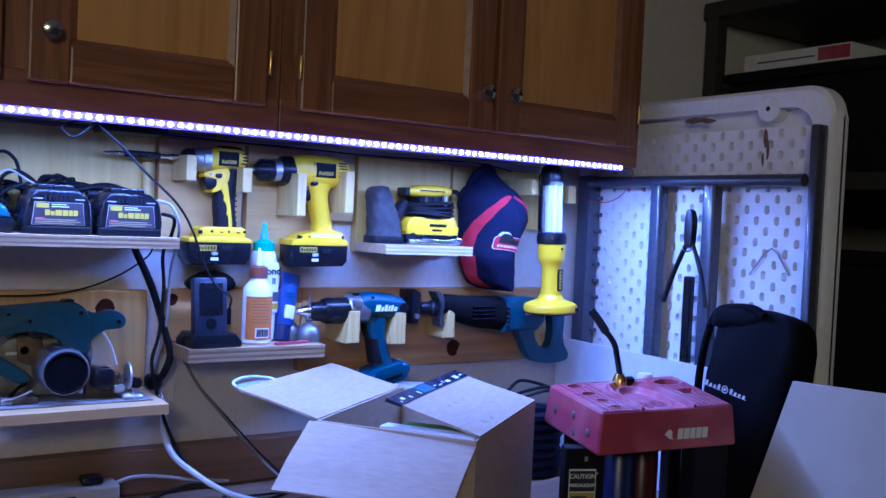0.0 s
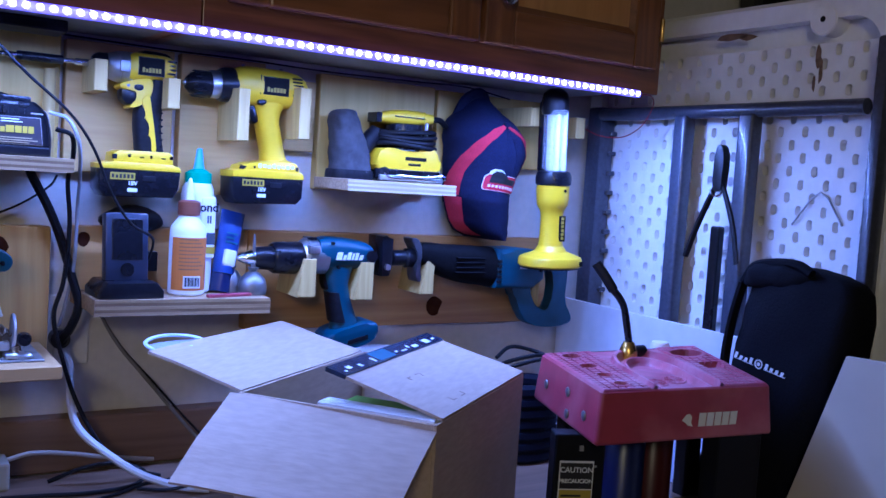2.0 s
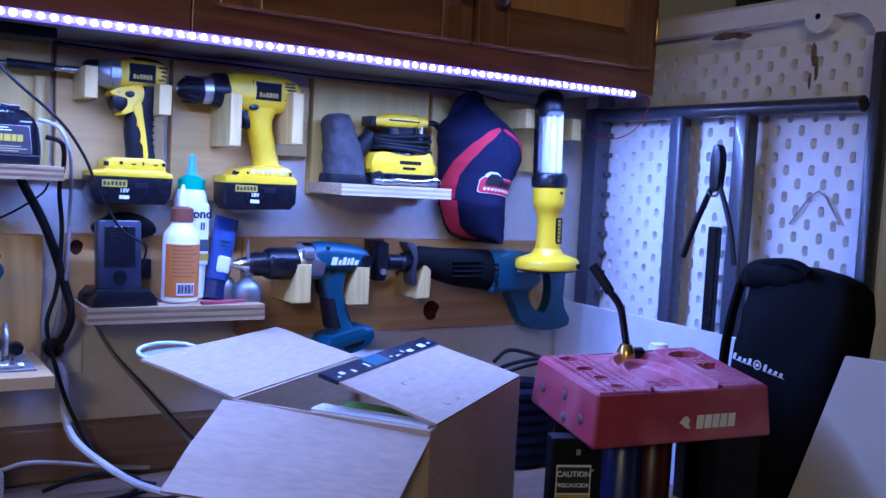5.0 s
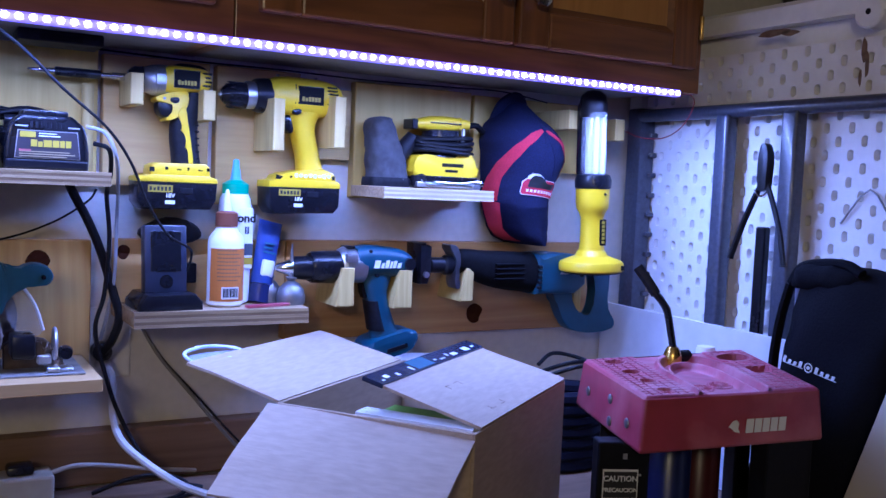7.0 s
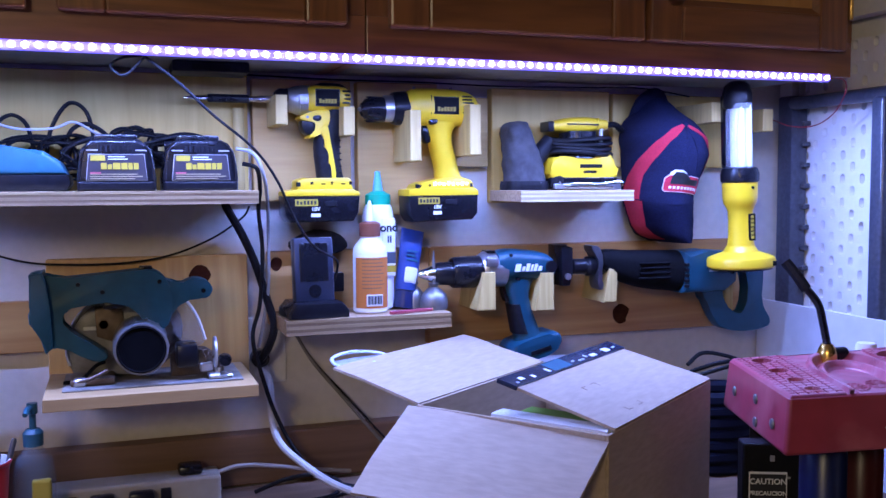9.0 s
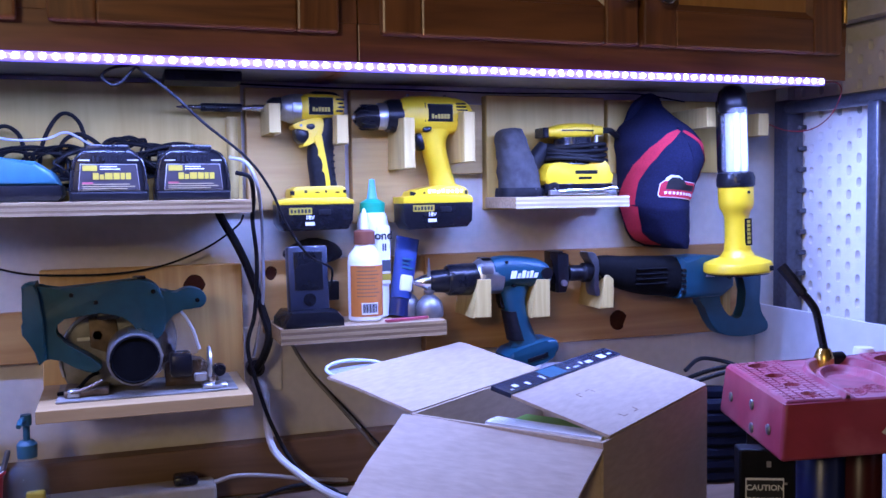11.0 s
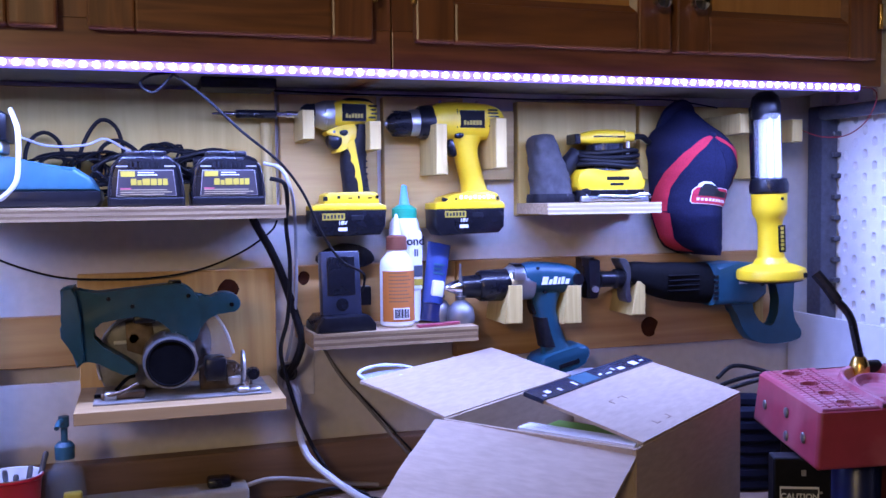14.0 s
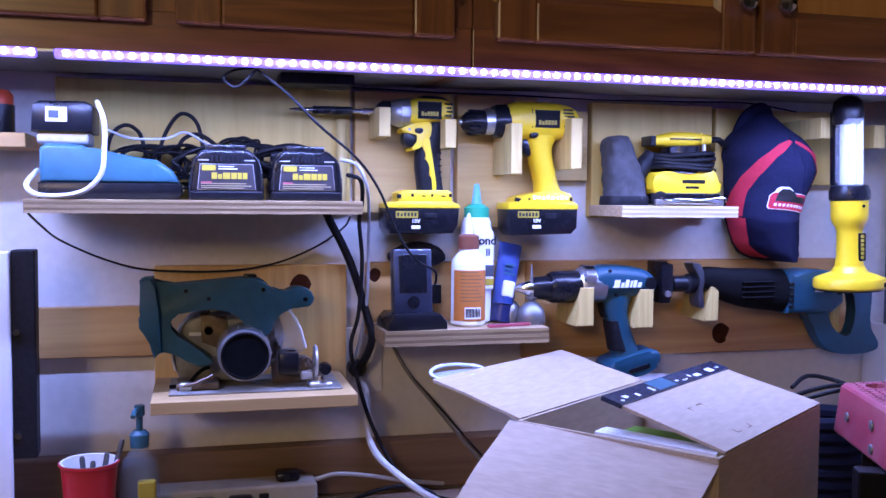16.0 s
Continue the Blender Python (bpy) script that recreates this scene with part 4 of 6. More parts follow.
for i in range(4):
    z = 1.4935 + i * 0.0085
    ring = [(.220 + (0.066 - 0.003 * (i % 2)) * math.cos(a), -0.094 + 0.042 * math.sin(a), z + 0.003 * math.sin(a * 2 + i)) for a in [2 * math.pi * k / 14 for k in range(15)]]
    tube(ring, 0.0045, 7, 4, bm)
part("wrapped_cord", bm, M_CORD, sd, "", True)
part("cord_end", tube([(.276, -0.09, 1.548), (.30, -0.09, 1.55), (.325, -0.075, 1.54)], 0.006), M_CORD, sd, "", True)

db = thing("dust_bag", "grey canvas dust bag with a black rubber neck", "dust bag")
bm = loft([(1.4255, .094, .0400, -.095, .0330), (1.440, .095, .0405, -.095, .0335), (1.460, .094, .0390, -.095, .0330), (1.492, .088, .0330, -.095, .0310), (1.526, .080, .0280, -.095, .0280), (1.541, .079, .0260, -.095, .0250), (1.550, .083, .0190, -.095, .0160), (1.553, .085, .0080, -.095, .0060)], "z", 40, 0.72, 6, 0.0062, 30.0, 2.0)
part("bag", bm, mat("grey_canvas", (0.052, 0.050, 0.054), 0.9, var=0.3, scale=60, bump=0.6, dirt=(0.085, 0.078, 0.07), dirt_scale=22, dirt_at=0.5), db, "", True)
part("cuff", loft([(1.4245, .094, .0425, -.095, .0350), (1.433, .095, .0430, -.095, .0355), (1.441, .095, .0415, -.095, .0345)], "z", 32, 0.6), M_RUBBER, db, "", True)
part("neck", lathe([(0.016, 0), (0.017, 0.02), (0.014, 0.05)], "z", 16), M_RUBBER, db, "", True).matrix_local = pose(.118, -0.095, 1.480, 0, 38, 0)
part("plug", lathe([(0.010, 0), (0.015, 0.005), (0.015, 0.022), (0.008, 0.03)], "z", 14), M_RUBBER, db, "", True).matrix_local = pose(.152, -0.118, 1.4245)


# ---- cap ----
cap = thing("baseball_cap", "navy and red baseball cap hung on a peg, brim down", "cap")
# heights, outline of the hung cap to either side, and how far its front stands off the wall
CAP_Z = (1.320, 1.334, 1.352, 1.380, 1.410, 1.456, 1.490, 1.525, 1.545, 1.559, 1.576, 1.592, 1.604, 1.613)
CAP_W = (0.390, 0.358, 0.345, 0.336, 0.328, 0.328, 0.326, 0.322, 0.324, 0.333, 0.350, 0.358, 0.362, 0.376)
CAP_E = (0.426, 0.446, 0.452, 0.456, 0.462, 0.482, 0.496, 0.492, 0.480, 0.464, 0.438, 0.424, 0.416, 0.402)
CAP_D = (0.122, 0.120, 0.117, 0.112, 0.106, 0.112, 0.118, 0.116, 0.106, 0.094, 0.074, 0.056, 0.042, 0.018)


def cap_at(u, z, grow=0.0):
    """A point of the cap's outside: u from -1 to 1 across it, z its height."""
    w, e, d = (float(np.interp(z, CAP_Z, q)) for q in (CAP_W, CAP_E, CAP_D))
    k = 0.0024 * noise.noise((u * 3, z * 42, 1.7)) + 0.0010 * noise.noise((u * 9, z * 110, 4.2))
    c = max(0.0, math.cos(u * math.pi / 2))
    return (w + e) / 2 + ((e - w) / 2 + grow + k) * math.sin(u * math.pi / 2), -0.052 - (d + grow + k) * c ** 0.8, z


def cap_band(zs, u0, u1, grow, nz=16, nu=8, z_of=None):
    """A sewn panel that runs down the cap between two lines given at the heights zs."""
    bm = bmesh.new()
    g = []
    for j in range(nz + 1):
        z = zs[0] + (zs[-1] - zs[0]) * j / nz
        lo, hi = float(np.interp(-z, [-q for q in zs], u0)), float(np.interp(-z, [-q for q in zs], u1))
        g.append([bm.verts.new(cap_at(lo + (hi - lo) * i / nu, z + (z_of(lo + (hi - lo) * i / nu, z) if z_of else 0), grow)) for i in range(nu + 1)])
    for p, q in zip(g, g[1:]):
        for i in range(nu):
            bm.faces.new((p[i], p[i + 1], q[i + 1], q[i]))
    return bm


def brim_dip(u, z):
    """The brim's root follows the curve of the front panel."""
    return -0.016 * (1 - u * u) * max(0.0, (z - 1.380) / 0.030)


def tilt(u, z):
    return -0.010 * u - 0.010 * u * u


crown = part("crown", cap_band((1.613, 1.388), (-1, -1), (1, 1), 0.0, 50, 40), M_NAVY, cap, "", True)
part("stripe", cap_band((1.549, 1.5417, 1.5143, 1.483, 1.451, 1.422, 1.405), (-0.02, -0.20, -0.49, -0.74, -0.90, -0.97, -0.98), (0.08, -0.02, -0.29, -0.50, -0.66, -0.69, -0.70), 0.0012, 30, 6), M_REDC, crown, "red panel stripe", True)
part("stripe", cap_band((1.549, 1.540, 1.529, 1.502, 1.476, 1.440), (0.02, 0.10, 0.26, 0.44, 0.55, 0.66), (0.10, 0.26, 0.42, 0.60, 0.74, 0.86), 0.0012, 24, 6), M_REDC, crown, "red panel stripe", True)
bt = cap_at(0.05, 1.549)
part("button", lathe([(0.007, 0.003), (0.0065, -0.002), (0.003, -0.0045)], "y", 14, (bt[0], bt[1], bt[2])), M_NAVY, crown, "", True)
for u in (-0.62, 0.62):
    part("seam", tube([cap_at(u * (1.549 - z) / 0.14 * 0.4 + 0.03, z, 0.0006) for z in (1.545, 1.52, 1.49, 1.46, 1.43)], 0.0007, 6, 3), M_NAVY, crown)
badge = part("badge", cap_band((1.4500, 1.444, 1.4215, 1.4175), (-0.28, -0.34, -0.35, -0.31), (0.32, 0.40, 0.44, 0.41), 0.0016, 10, 12, tilt), M_LABEL, crown, "pale embroidered badge", True)
part("badge_field", cap_band((1.4488, 1.4430, 1.4222, 1.4188), (-0.265, -0.325, -0.335, -0.30), (0.305, 0.388, 0.428, 0.40), 0.0022, 10, 12, tilt), M_REDC, badge, "red badge field", True)
part("badge_top", cap_band((1.4600, 1.4550, 1.4490), (-0.20, -0.26, -0.27), (-0.07, 0.00, 0.04), 0.0018, 6, 8, tilt), M_LABEL, badge, "", True)
part("badge_picture", cap_band((1.4560, 1.4490, 1.4330), (-0.17, -0.22, -0.24), (-0.05, 0.06, 0.22), 0.0028, 8, 10, tilt), M_INKB, badge, "", True)
part("badge_picture", cap_band((1.4440, 1.4335), (0.10, 0.06), (0.33, 0.36), 0.0026, 8, 8, tilt), M_INKB, badge, "", True)
for i in range(9):
    u = -0.25 + 0.07 * i
    part("badge_bar", cap_band((1.4290, 1.4240), (u, u), (u + 0.045, u + 0.045), 0.0030, 2, 3, tilt), M_LABEL, badge)


brim_bm = cap_band((1.412, 1.320), (-0.985, -0.985), (0.985, 0.985), 0.0012, 22, 32, brim_dip)
bmesh.ops.solidify(brim_bm, geom=brim_bm.faces[:], thickness=0.003)
brim = part("brim", brim_bm, M_NAVY, cap, "curved navy brim", True)
part("brim_side", cap_band((1.410, 1.385, 1.350, 1.336, 1.326), (-0.97, -0.96, -0.95, -0.93, -0.90), (-0.66, -0.68, -0.72, -0.66, -0.60), 0.0024, 16, 6, brim_dip), M_REDC, brim, "red brim side", True)
part("brim_edge", cap_band((1.380, 1.350, 1.330), (0.86, 0.84, 0.80), (0.95, 0.95, 0.94), 0.0024, 12, 4, brim_dip), M_REDC, brim, "red brim edge", True)
part("strap", tube([(0.352, -0.052, 1.560), (0.354, -0.082, 1.598), (0.378, -0.092, 1.613), (0.404, -0.082, 1.598), (0.418, -0.056, 1.560)], 0.011, 8, 6, None, 0.6), M_NAVY, cap, "", True)

# ---- work lamp ----
LX, LY = 0.507, -0.200
wl = thing("work_lamp", "yellow and black cordless work lamp, unlit, hung between pegs", "lamp", (LX, LY, 1.277), turn=(0, -2.2, 0))
part("base", lathe([(0.0560, -0.004), (0.0620, -0.003), (0.0645, 0.000), (0.0645, 0.011), (0.0620, 0.016), (0.0500, 0.021), (0.0330, 0.027), (0.0262, 0.038)], "z", 36), M_YEL, wl, "flared yellow foot", True)
part("foot_ring", lathe([(0.0520, -0.0075), (0.0585, -0.0065), (0.0590, -0.003)], "z", 32), M_BLACK, wl, "", True)
part("grip", lathe([(0.0262, 0.036), (0.0232, 0.055), (0.0224, 0.085), (0.0232, 0.104), (0.0262, 0.113), (0.0312, 0.121), (0.0328, 0.132), (0.0332, 0.160)], "z", 30), M_YEL, wl, "", True)
part("rim_notch", box(0.028, 0.036, -0.0590, -0.050, 0.001, 0.010), M_DARK, wl)
part("name_plate", box(0.001, 0.017, -0.0240, -0.016, 0.048, 0.100, 0.001), M_BLACK, wl)
bm = bmesh.new()
for i in range(6):
    box(0.0055, 0.0125, -0.0246, -0.022, 0.052 + i * 0.0078, 0.0578 + i * 0.0078, bm=bm)
part("plate_mark", bm, M_INKY, wl)
part("collar", lathe([(0.0332, 0.160), (0.0360, 0.163), (0.0365, 0.176), (0.0330, 0.187), (0.0250, 0.190)], "z", 26), M_BLACK, wl, "", True)
part("reflector", lathe([(0.0155, 0.187), (0.0168, 0.20), (0.0168, 0.300), (0.0155, 0.310)], "z", 22, (0.003, 0.006, 0)), mat("reflector", (0.86, 0.87, 0.9), 0.25, 0.35, 0.04, 30, 0), wl, "bright silver reflector", True)
for dx in (-0.009, 0.010):
    part("tube", lathe([(0.006, 0.190), (0.006, 0.305), (0.004, 0.310)], "z", 14, (dx * 0.9 + 0.001, -0.0155, 0)), M_LABEL, wl, "white fluorescent tube", True)
part("lens", lathe([(0.0245, 0.189), (0.0252, 0.20), (0.0248, 0.310)], "z", 26, caps=False), clear("clear_lens", (0.9, 0.93, 1.0), 0.06, 0.22), wl, "clear scratched plastic lens", True)
part("head", lathe([(0.0265, 0.300), (0.0280, 0.312), (0.0280, 0.328), (0.0245, 0.343), (0.0150, 0.352), (0.004, 0.354)], "z", 24, (0.0, 0.004, 0)), M_BLACK, wl, "", True)
part("back_spine", box(-0.022, 0.030, 0.010, 0.032, 0.185, 0.33, 0.008), M_BLACK, wl, "", True)
part("screw", lathe([(0.003, -0.0345), (0.003, -0.029)], "y", 8, (0.004, 0, 0.150)), M_BLACK, wl)

# ---- chargers ----


def charger(cx, label):
    c = thing("battery_charger", label, "charger", (cx, -0.205, 1.4285), group="battery chargers")
    part("body", slab([(-.055, 0.0), (.055, 0.0), (.0555, 0.018), (.049, 0.060), (.036, 0.073), (.031, 0.076), (-.033, 0.076), (-.038, 0.073), (-.050, 0.060), (-.0560, 0.018)], -0.045, 0.055, 0.006, 3), M_BLACK, c, "", True)
    part("foot", box(-.054, .054, -0.047, 0.05, 0.0, 0.014, 0.003), M_BLACK, c)
    lab = part("label", slab([(-.042, 0.016), (.042, 0.016), (.038, 0.053), (-.038, 0.053)], -0.0462, -0.044), mat("charger_label", (0.030, 0.024, 0.030), 0.45, var=0.1), c, "grey printed label")
    part("yellow_block", box(-.036, -.016, -0.0468, -0.0455, 0.044, 0.052), M_INKY, lab)
    part("label_rim", slab([(-.043, 0.015), (.043, 0.015), (.039, 0.054), (-.039, 0.054)], -0.0458, -0.044), M_DUSTY, c)
    bm = bmesh.new()
    for i, (w, h) in enumerate(((.0080, .0095), (.0058, .0072), (.0105, .0095), (.0085, .0095), (.0060, .0095), (.0070, .0095))):
        x0 = -.022 + sum((.0080, .0058, .0105, .0085, .0060, .0070)[:i]) + 0.0013 * i
        box(x0, x0 + w, -0.0470, -0.0455, 0.0315, 0.0315 + h, bm=bm)
    part("maker_mark", bm, M_INKY, lab)
    part("red_line", box(-.037, -.022, -0.0468, -0.0455, 0.0245, 0.0275), M_RED, lab)
    bars("small_print", -.037, .036, -0.0462, [(0.0245, 0.9), (0.0212, 1.0), (0.018, 0.85)], 0.0013, mat("print_tan", (0.32, 0.26, 0.14), 0.5), lab)
    bars("small_print", -.012, .034, -0.0462, [(0.050, 0.5), (0.0465, 0.6)], 0.0013, M_LABEL, lab)
    bm = bmesh.new()
    for i in range(7):
        box(-.023 + i * 0.0068, -.0195 + i * 0.0068, -0.046, -0.03, 0.0575, 0.066, bm=bm)
    part("vents", bm, M_RUBBER, c)
    part("socket", box(-.030, .030, -0.020, 0.04, 0.074, 0.084, 0.003), M_BLACK, c, "", True)
    for sx in (-1, 1):
        part("cheek", tube([(sx * .040, -.0445, 0.066), (sx * .047, -.0455, 0.056), (sx * .0515, -.0455, 0.030), (sx * .052, -.0455, 0.016)], 0.0022, 7, 4), M_BLACK, c, "", True)
        part("top_rib", box(sx * .034 - .008, sx * .034 + .008, -0.0455, -0.030, 0.0585, 0.0605), M_DUSTY, c)
    return c


c1 = charger(-0.629, "black battery charger with a yellow-marked label on the shelf")
charger(-0.509, "black battery charger with a yellow-marked label on the shelf")

tc = thing("battery_charger", "light blue and black charger with a cordless pack seated in it", "charger", (0, 0, 1.4285))
part("cover", slab([(-.893, 0.024), (-.893, 0.073), (-.884, 0.080), (-.834, 0.079), (-.820, 0.068), (-.730, 0.059), (-.708, 0.044), (-.697, 0.024)], -0.230, -0.115, 0.007, 3), M_TEALL, tc, "glossy light blue cover", True)
part("base", slab([(-.895, 0.0), (-.895, 0.024), (-.695, 0.024), (-.693, 0.010), (-.700, 0.0)], -0.234, -0.112, 0.004), M_BLACK, tc, "", True)
tb = part("battery", slab([(-.905, 0.098), (-.903, 0.136), (-.893, 0.142), (-.83, 0.143), (-.818, 0.136), (-.820, 0.098)], -0.225, -0.130, 0.006), M_BLACK, tc, "black cordless pack with white label", True)
part("pack_foot", box(-.898, -.826, -0.215, -0.14, 0.080, 0.099, 0.004), M_ALU, tb)
part("pack_label", box(-.884, -.855, -0.2258, -0.223, 0.112, 0.133), M_LABEL, tb)
part("pack_mark", box(-.880, -.866, -0.2263, -0.225, 0.117, 0.128), M_CARDIN, tb)

# heap of cords behind the chargers
rnd = random.Random(4)
hp = thing("cord_heap", "tangled black power cords piled behind the chargers", "cords")


def coil(cx, cy, cz, rx, rz, turns, r=0.0032, tilt=0.4):
    pts = []
    for k in range(turns * 9):
        a = 2 * math.pi * k / 9 + cx
        q = 1 + 0.22 * rnd.uniform(-1, 1)
        pts.append((cx + rx * q * math.cos(a), cy + 0.018 * math.sin(a * 0.7) + rnd.uniform(-.006, .006), max(1.4325, cz + rz * q * math.sin(a) + rnd.uniform(-.004, .004))))
    return tube(pts, r, 6, 4)


for cx, cy, cz, rx, rz, n in ((-.520, -0.105, 1.492, .058, .022, 6), (-.535, -0.120, 1.500, .050, .014, 5), (-.585, -0.100, 1.494, .050, .024, 6), (-.600, -0.085, 1.510, .036, .020, 4), (-.655, -0.110, 1.484, .055, .026, 6), (-.700, -0.095, 1.480, .055, .030, 5), (-.750, -0.090, 1.485, .060, .026, 5)):
    part("coil", coil(cx, cy, cz, rx, rz, n, 0.0024), M_CORD, hp, "", True)
part("loop", tube([(-.735, -.09, 1.45), (-.728, -.08, 1.52), (-.700, -.075, 1.568), (-.672, -.08, 1.555), (-.660, -.085, 1.50), (-.655, -.09, 1.45)], 0.0034), M_CORD, hp, "", True)
part("loop", tube([(-.815, -.09, 1.46), (-.808, -.085, 1.525), (-.785, -.08, 1.548), (-.762, -.085, 1.535), (-.752, -.09, 1.50), (-.740, -.09, 1.46)], 0.0034), M_CORD, hp, "", True)
part("loop", tube([(-.70, -.10, 1.46), (-.700, -.10, 1.515), (-.675, -.10, 1.535), (-.645, -.10, 1.520), (-.625, -.10, 1.49), (-.60, -.11, 1.45)], 0.0036), M_CORD, hp, "", True)
part("tie", lathe([(0.012, -.555), (0.013, -.545), (0.012, -.535)], "x", 10, (0, -0.118, 1.500)), M_BLACK, hp, "", True)

# ---- glue shelf ----
GZ = 1.2125
ph = thing("charging_stand", "dark upright charging stand with a black weighted base", "stand", (-0.315, -0.130, GZ), turn=(0, 0, 4))
part("base", slab([(-.052, 0.0), (.050, 0.0), (.050, 0.012), (.038, 0.026), (-.040, 0.026), (-.052, 0.012)], -0.045, 0.045, 0.004), M_BLACK, ph, "", True)
up = part("case", box(-.035, .035, -0.012, 0.010, 0.022, 0.134, 0.004), mat("smoky_plastic", (0.022, 0.026, 0.045), 0.3, var=0.15, coat=0.2), ph, "smoky grey plastic case", True)
up.matrix_local = pose(0, 0, 0, -6, 0, 0)
part("screen", box(-.025, .025, -0.0135, -0.011, 0.058, 0.124, 0.001), M_BLACK, up)
part("button", lathe([(0.011, -0.0135), (0.011, -0.011)], "y", 18, (0, 0, 0.042)), M_BLACK, up)
ps = tagged(part("pouch", slab(smooth_loop([(-.345, 1.335), (-.300, 1.357), (-.255, 1.348), (-.240, 1.325), (-.27, 1.312), (-.33, 1.315)], 3), -0.075, -0.0505, 0.008, 3), M_RUBBER, None, "", True), "black soft pouch hung behind the stand", "pouch")

ad = thing("plug_adapter", "small black adapter block on the pine board beside the stand", "adapter", (-0.262, -0.0505, 1.262))
part("body", box(-.014, .014, -0.022, 0.0, -.017, .017, 0.002), M_BLACK, ad)

gf = thing("glue_bottle", "white glue bottle with an orange label and brown cap", "bottle", (-0.214, -0.125, GZ))
part("bottle", lathe([(0.026, 0.0), (0.0300, 0.004), (0.0300, 0.105), (0.028, 0.116), (0.018, 0.128), (0.016, 0.134)], "z", 28), mat("white_hdpe", (0.80, 0.79, 0.75), 0.4, var=0.03), gf, "", True)
part("cap", lathe([(0.0185, 0.134), (0.0185, 0.156), (0.015, 0.158), (0.008, 0.160)], "z", 22), mat("brown_cap", (0.17, 0.055, 0.03), 0.45), gf, "ribbed brown screw cap", True)
part("nozzle", lathe([(0.008, 0.158), (0.0065, 0.175), (0.004, 0.190), (0.002, 0.196)], "z", 14), M_LABEL, gf, "", True)
bm = bmesh.new()
for i in range(14):
    a0, a1 = radians(200 + i * 10), radians(210 + i * 10)
    bm.faces.new([bm.verts.new((0.0304 * math.cos(a), 0.0304 * math.sin(a), z)) for a, z in ((a0, 0.010), (a1, 0.010), (a1, 0.098), (a0, 0.098))])
lb = part("label", bm, mat("orange_label", (0.50, 0.16, 0.03), 0.5, var=0.06), gf, "orange paper label with small print", True)
bm = bmesh.new()
for i in range(9):
    z, span = 0.094 - i * 0.0062, 62 + 22 * ((i * 7) % 5) / 5
    for k in range(8):
        a0, a1 = radians(228 + span * k / 8), radians(228 + span * (k + 1) / 8)
        bm.faces.new([bm.verts.new((0.0307 * math.cos(a), 0.0307 * math.sin(a), zz)) for a, zz in ((a0, z), (a1, z), (a1, z + 0.0017), (a0, z + 0.0017))])
part("small_print", bm, M_DARKW, lb)
part("barcode_field", box(-.014, .014, -0.0305, -0.027, 0.014, 0.034), M_LABEL, lb)
bm = bmesh.new()
for i in range(13):
    box(-.012 + i * 0.0019, -.0110 + i * 0.0019 + 0.0006 * (i % 3 == 0), -0.0310, -0.030, 0.017, 0.032, bm=bm)
part("barcode_bars", bm, M_INKB, lb)

gr = thing("glue_bottle", "tall white wood glue bottle with a green cap", "bottle", (-0.188, -0.085, GZ))
part("bottle", lathe([(0.024, 0.0), (0.028, 0.004), (0.028, 0.165), (0.026, 0.180), (0.022, 0.188)], "z", 28), mat("translucent_white", (0.78, 0.79, 0.80), 0.35, var=0.03), gr, "", True)
part("cap", lathe([(0.0225, 0.188), (0.0225, 0.205), (0.016, 0.209), (0.011, 0.212)], "z", 24), mat("green_cap", (0.02, 0.33, 0.17), 0.4), gr, "green screw cap", True)
part("nozzle", lathe([(0.010, 0.210), (0.008, 0.222), (0.006, 0.236), (0.005, 0.246), (0.002, 0.248)], "z", 16), mat("blue_nozzle", (0.12, 0.42, 0.62), 0.3), gr, "pale blue nozzle", True)
bl = part("label", box(-.002, .0245, -0.0290, -0.012, 0.060, 0.165, 0.003), M_LABEL, gr, "white label with blue and black print")
writing("word", "ond", 0.021, facing(.012, -0.0292, 0.147, 0, 0), M_INKB, bl, bold=0.0006)
writing("word", "II", 0.017, facing(.013, -0.0292, 0.126, 0, 0), M_CARDIN, bl, bold=0.0006)
part("yellow_band", box(.006, .0243, -0.0296, -0.020, 0.068, 0.080), M_INKY, bl)
part("blue_band", box(.008, .0243, -0.0296, -0.020, 0.084, 0.104), M_CARDIN, bl)

M_BLUE = mat("blue_tube", (0.022, 0.045, 0.19), 0.3, var=0.1, coat=0.3)
gt = thing("adhesive_tube", "blue squeeze tube leaning cap-down against the bottles", "tube", (-0.147, -0.100, GZ), turn=(-7, 12, 8))
part("cap", lathe([(0.019, 0.0), (0.0195, 0.003), (0.0185, 0.032), (0.015, 0.034)], "z", 22), mat("navy_cap", (0.010, 0.015, 0.07), 0.35), gt, "", True)
bm = bmesh.new()
rings = []
for j in range(9):
    s = j / 8
    rings.append([bm.verts.new(((0.0195 + 0.004 * s) * math.cos(a), (0.0195 * (1 - s) + 0.0015) * math.sin(a), 0.033 + 0.112 * s)) for a in [2 * math.pi * k / 20 for k in range(20)]])
for a, b in zip(rings, rings[1:]):
    for i in range(20):
        bm.faces.new((a[i], a[(i + 1) % 20], b[(i + 1) % 20], b[i]))
bm.faces.new(rings[-1])
tbod = part("body", bm, M_BLUE, gt, "", True)
part("print", box(-.012, .012, -0.0195, -0.010, 0.045, 0.075, 0.004), M_LABEL, tbod)
bars("small_print", -.012, .012, -0.0125, [(0.088, 1), (0.096, .7), (0.104, .9)], 0.003, M_TEALL, tbod)


M_PEWTER = mat("dull_pewter", (0.24, 0.235, 0.24), 0.42, 0.85, 0.2, 40, 0.15)


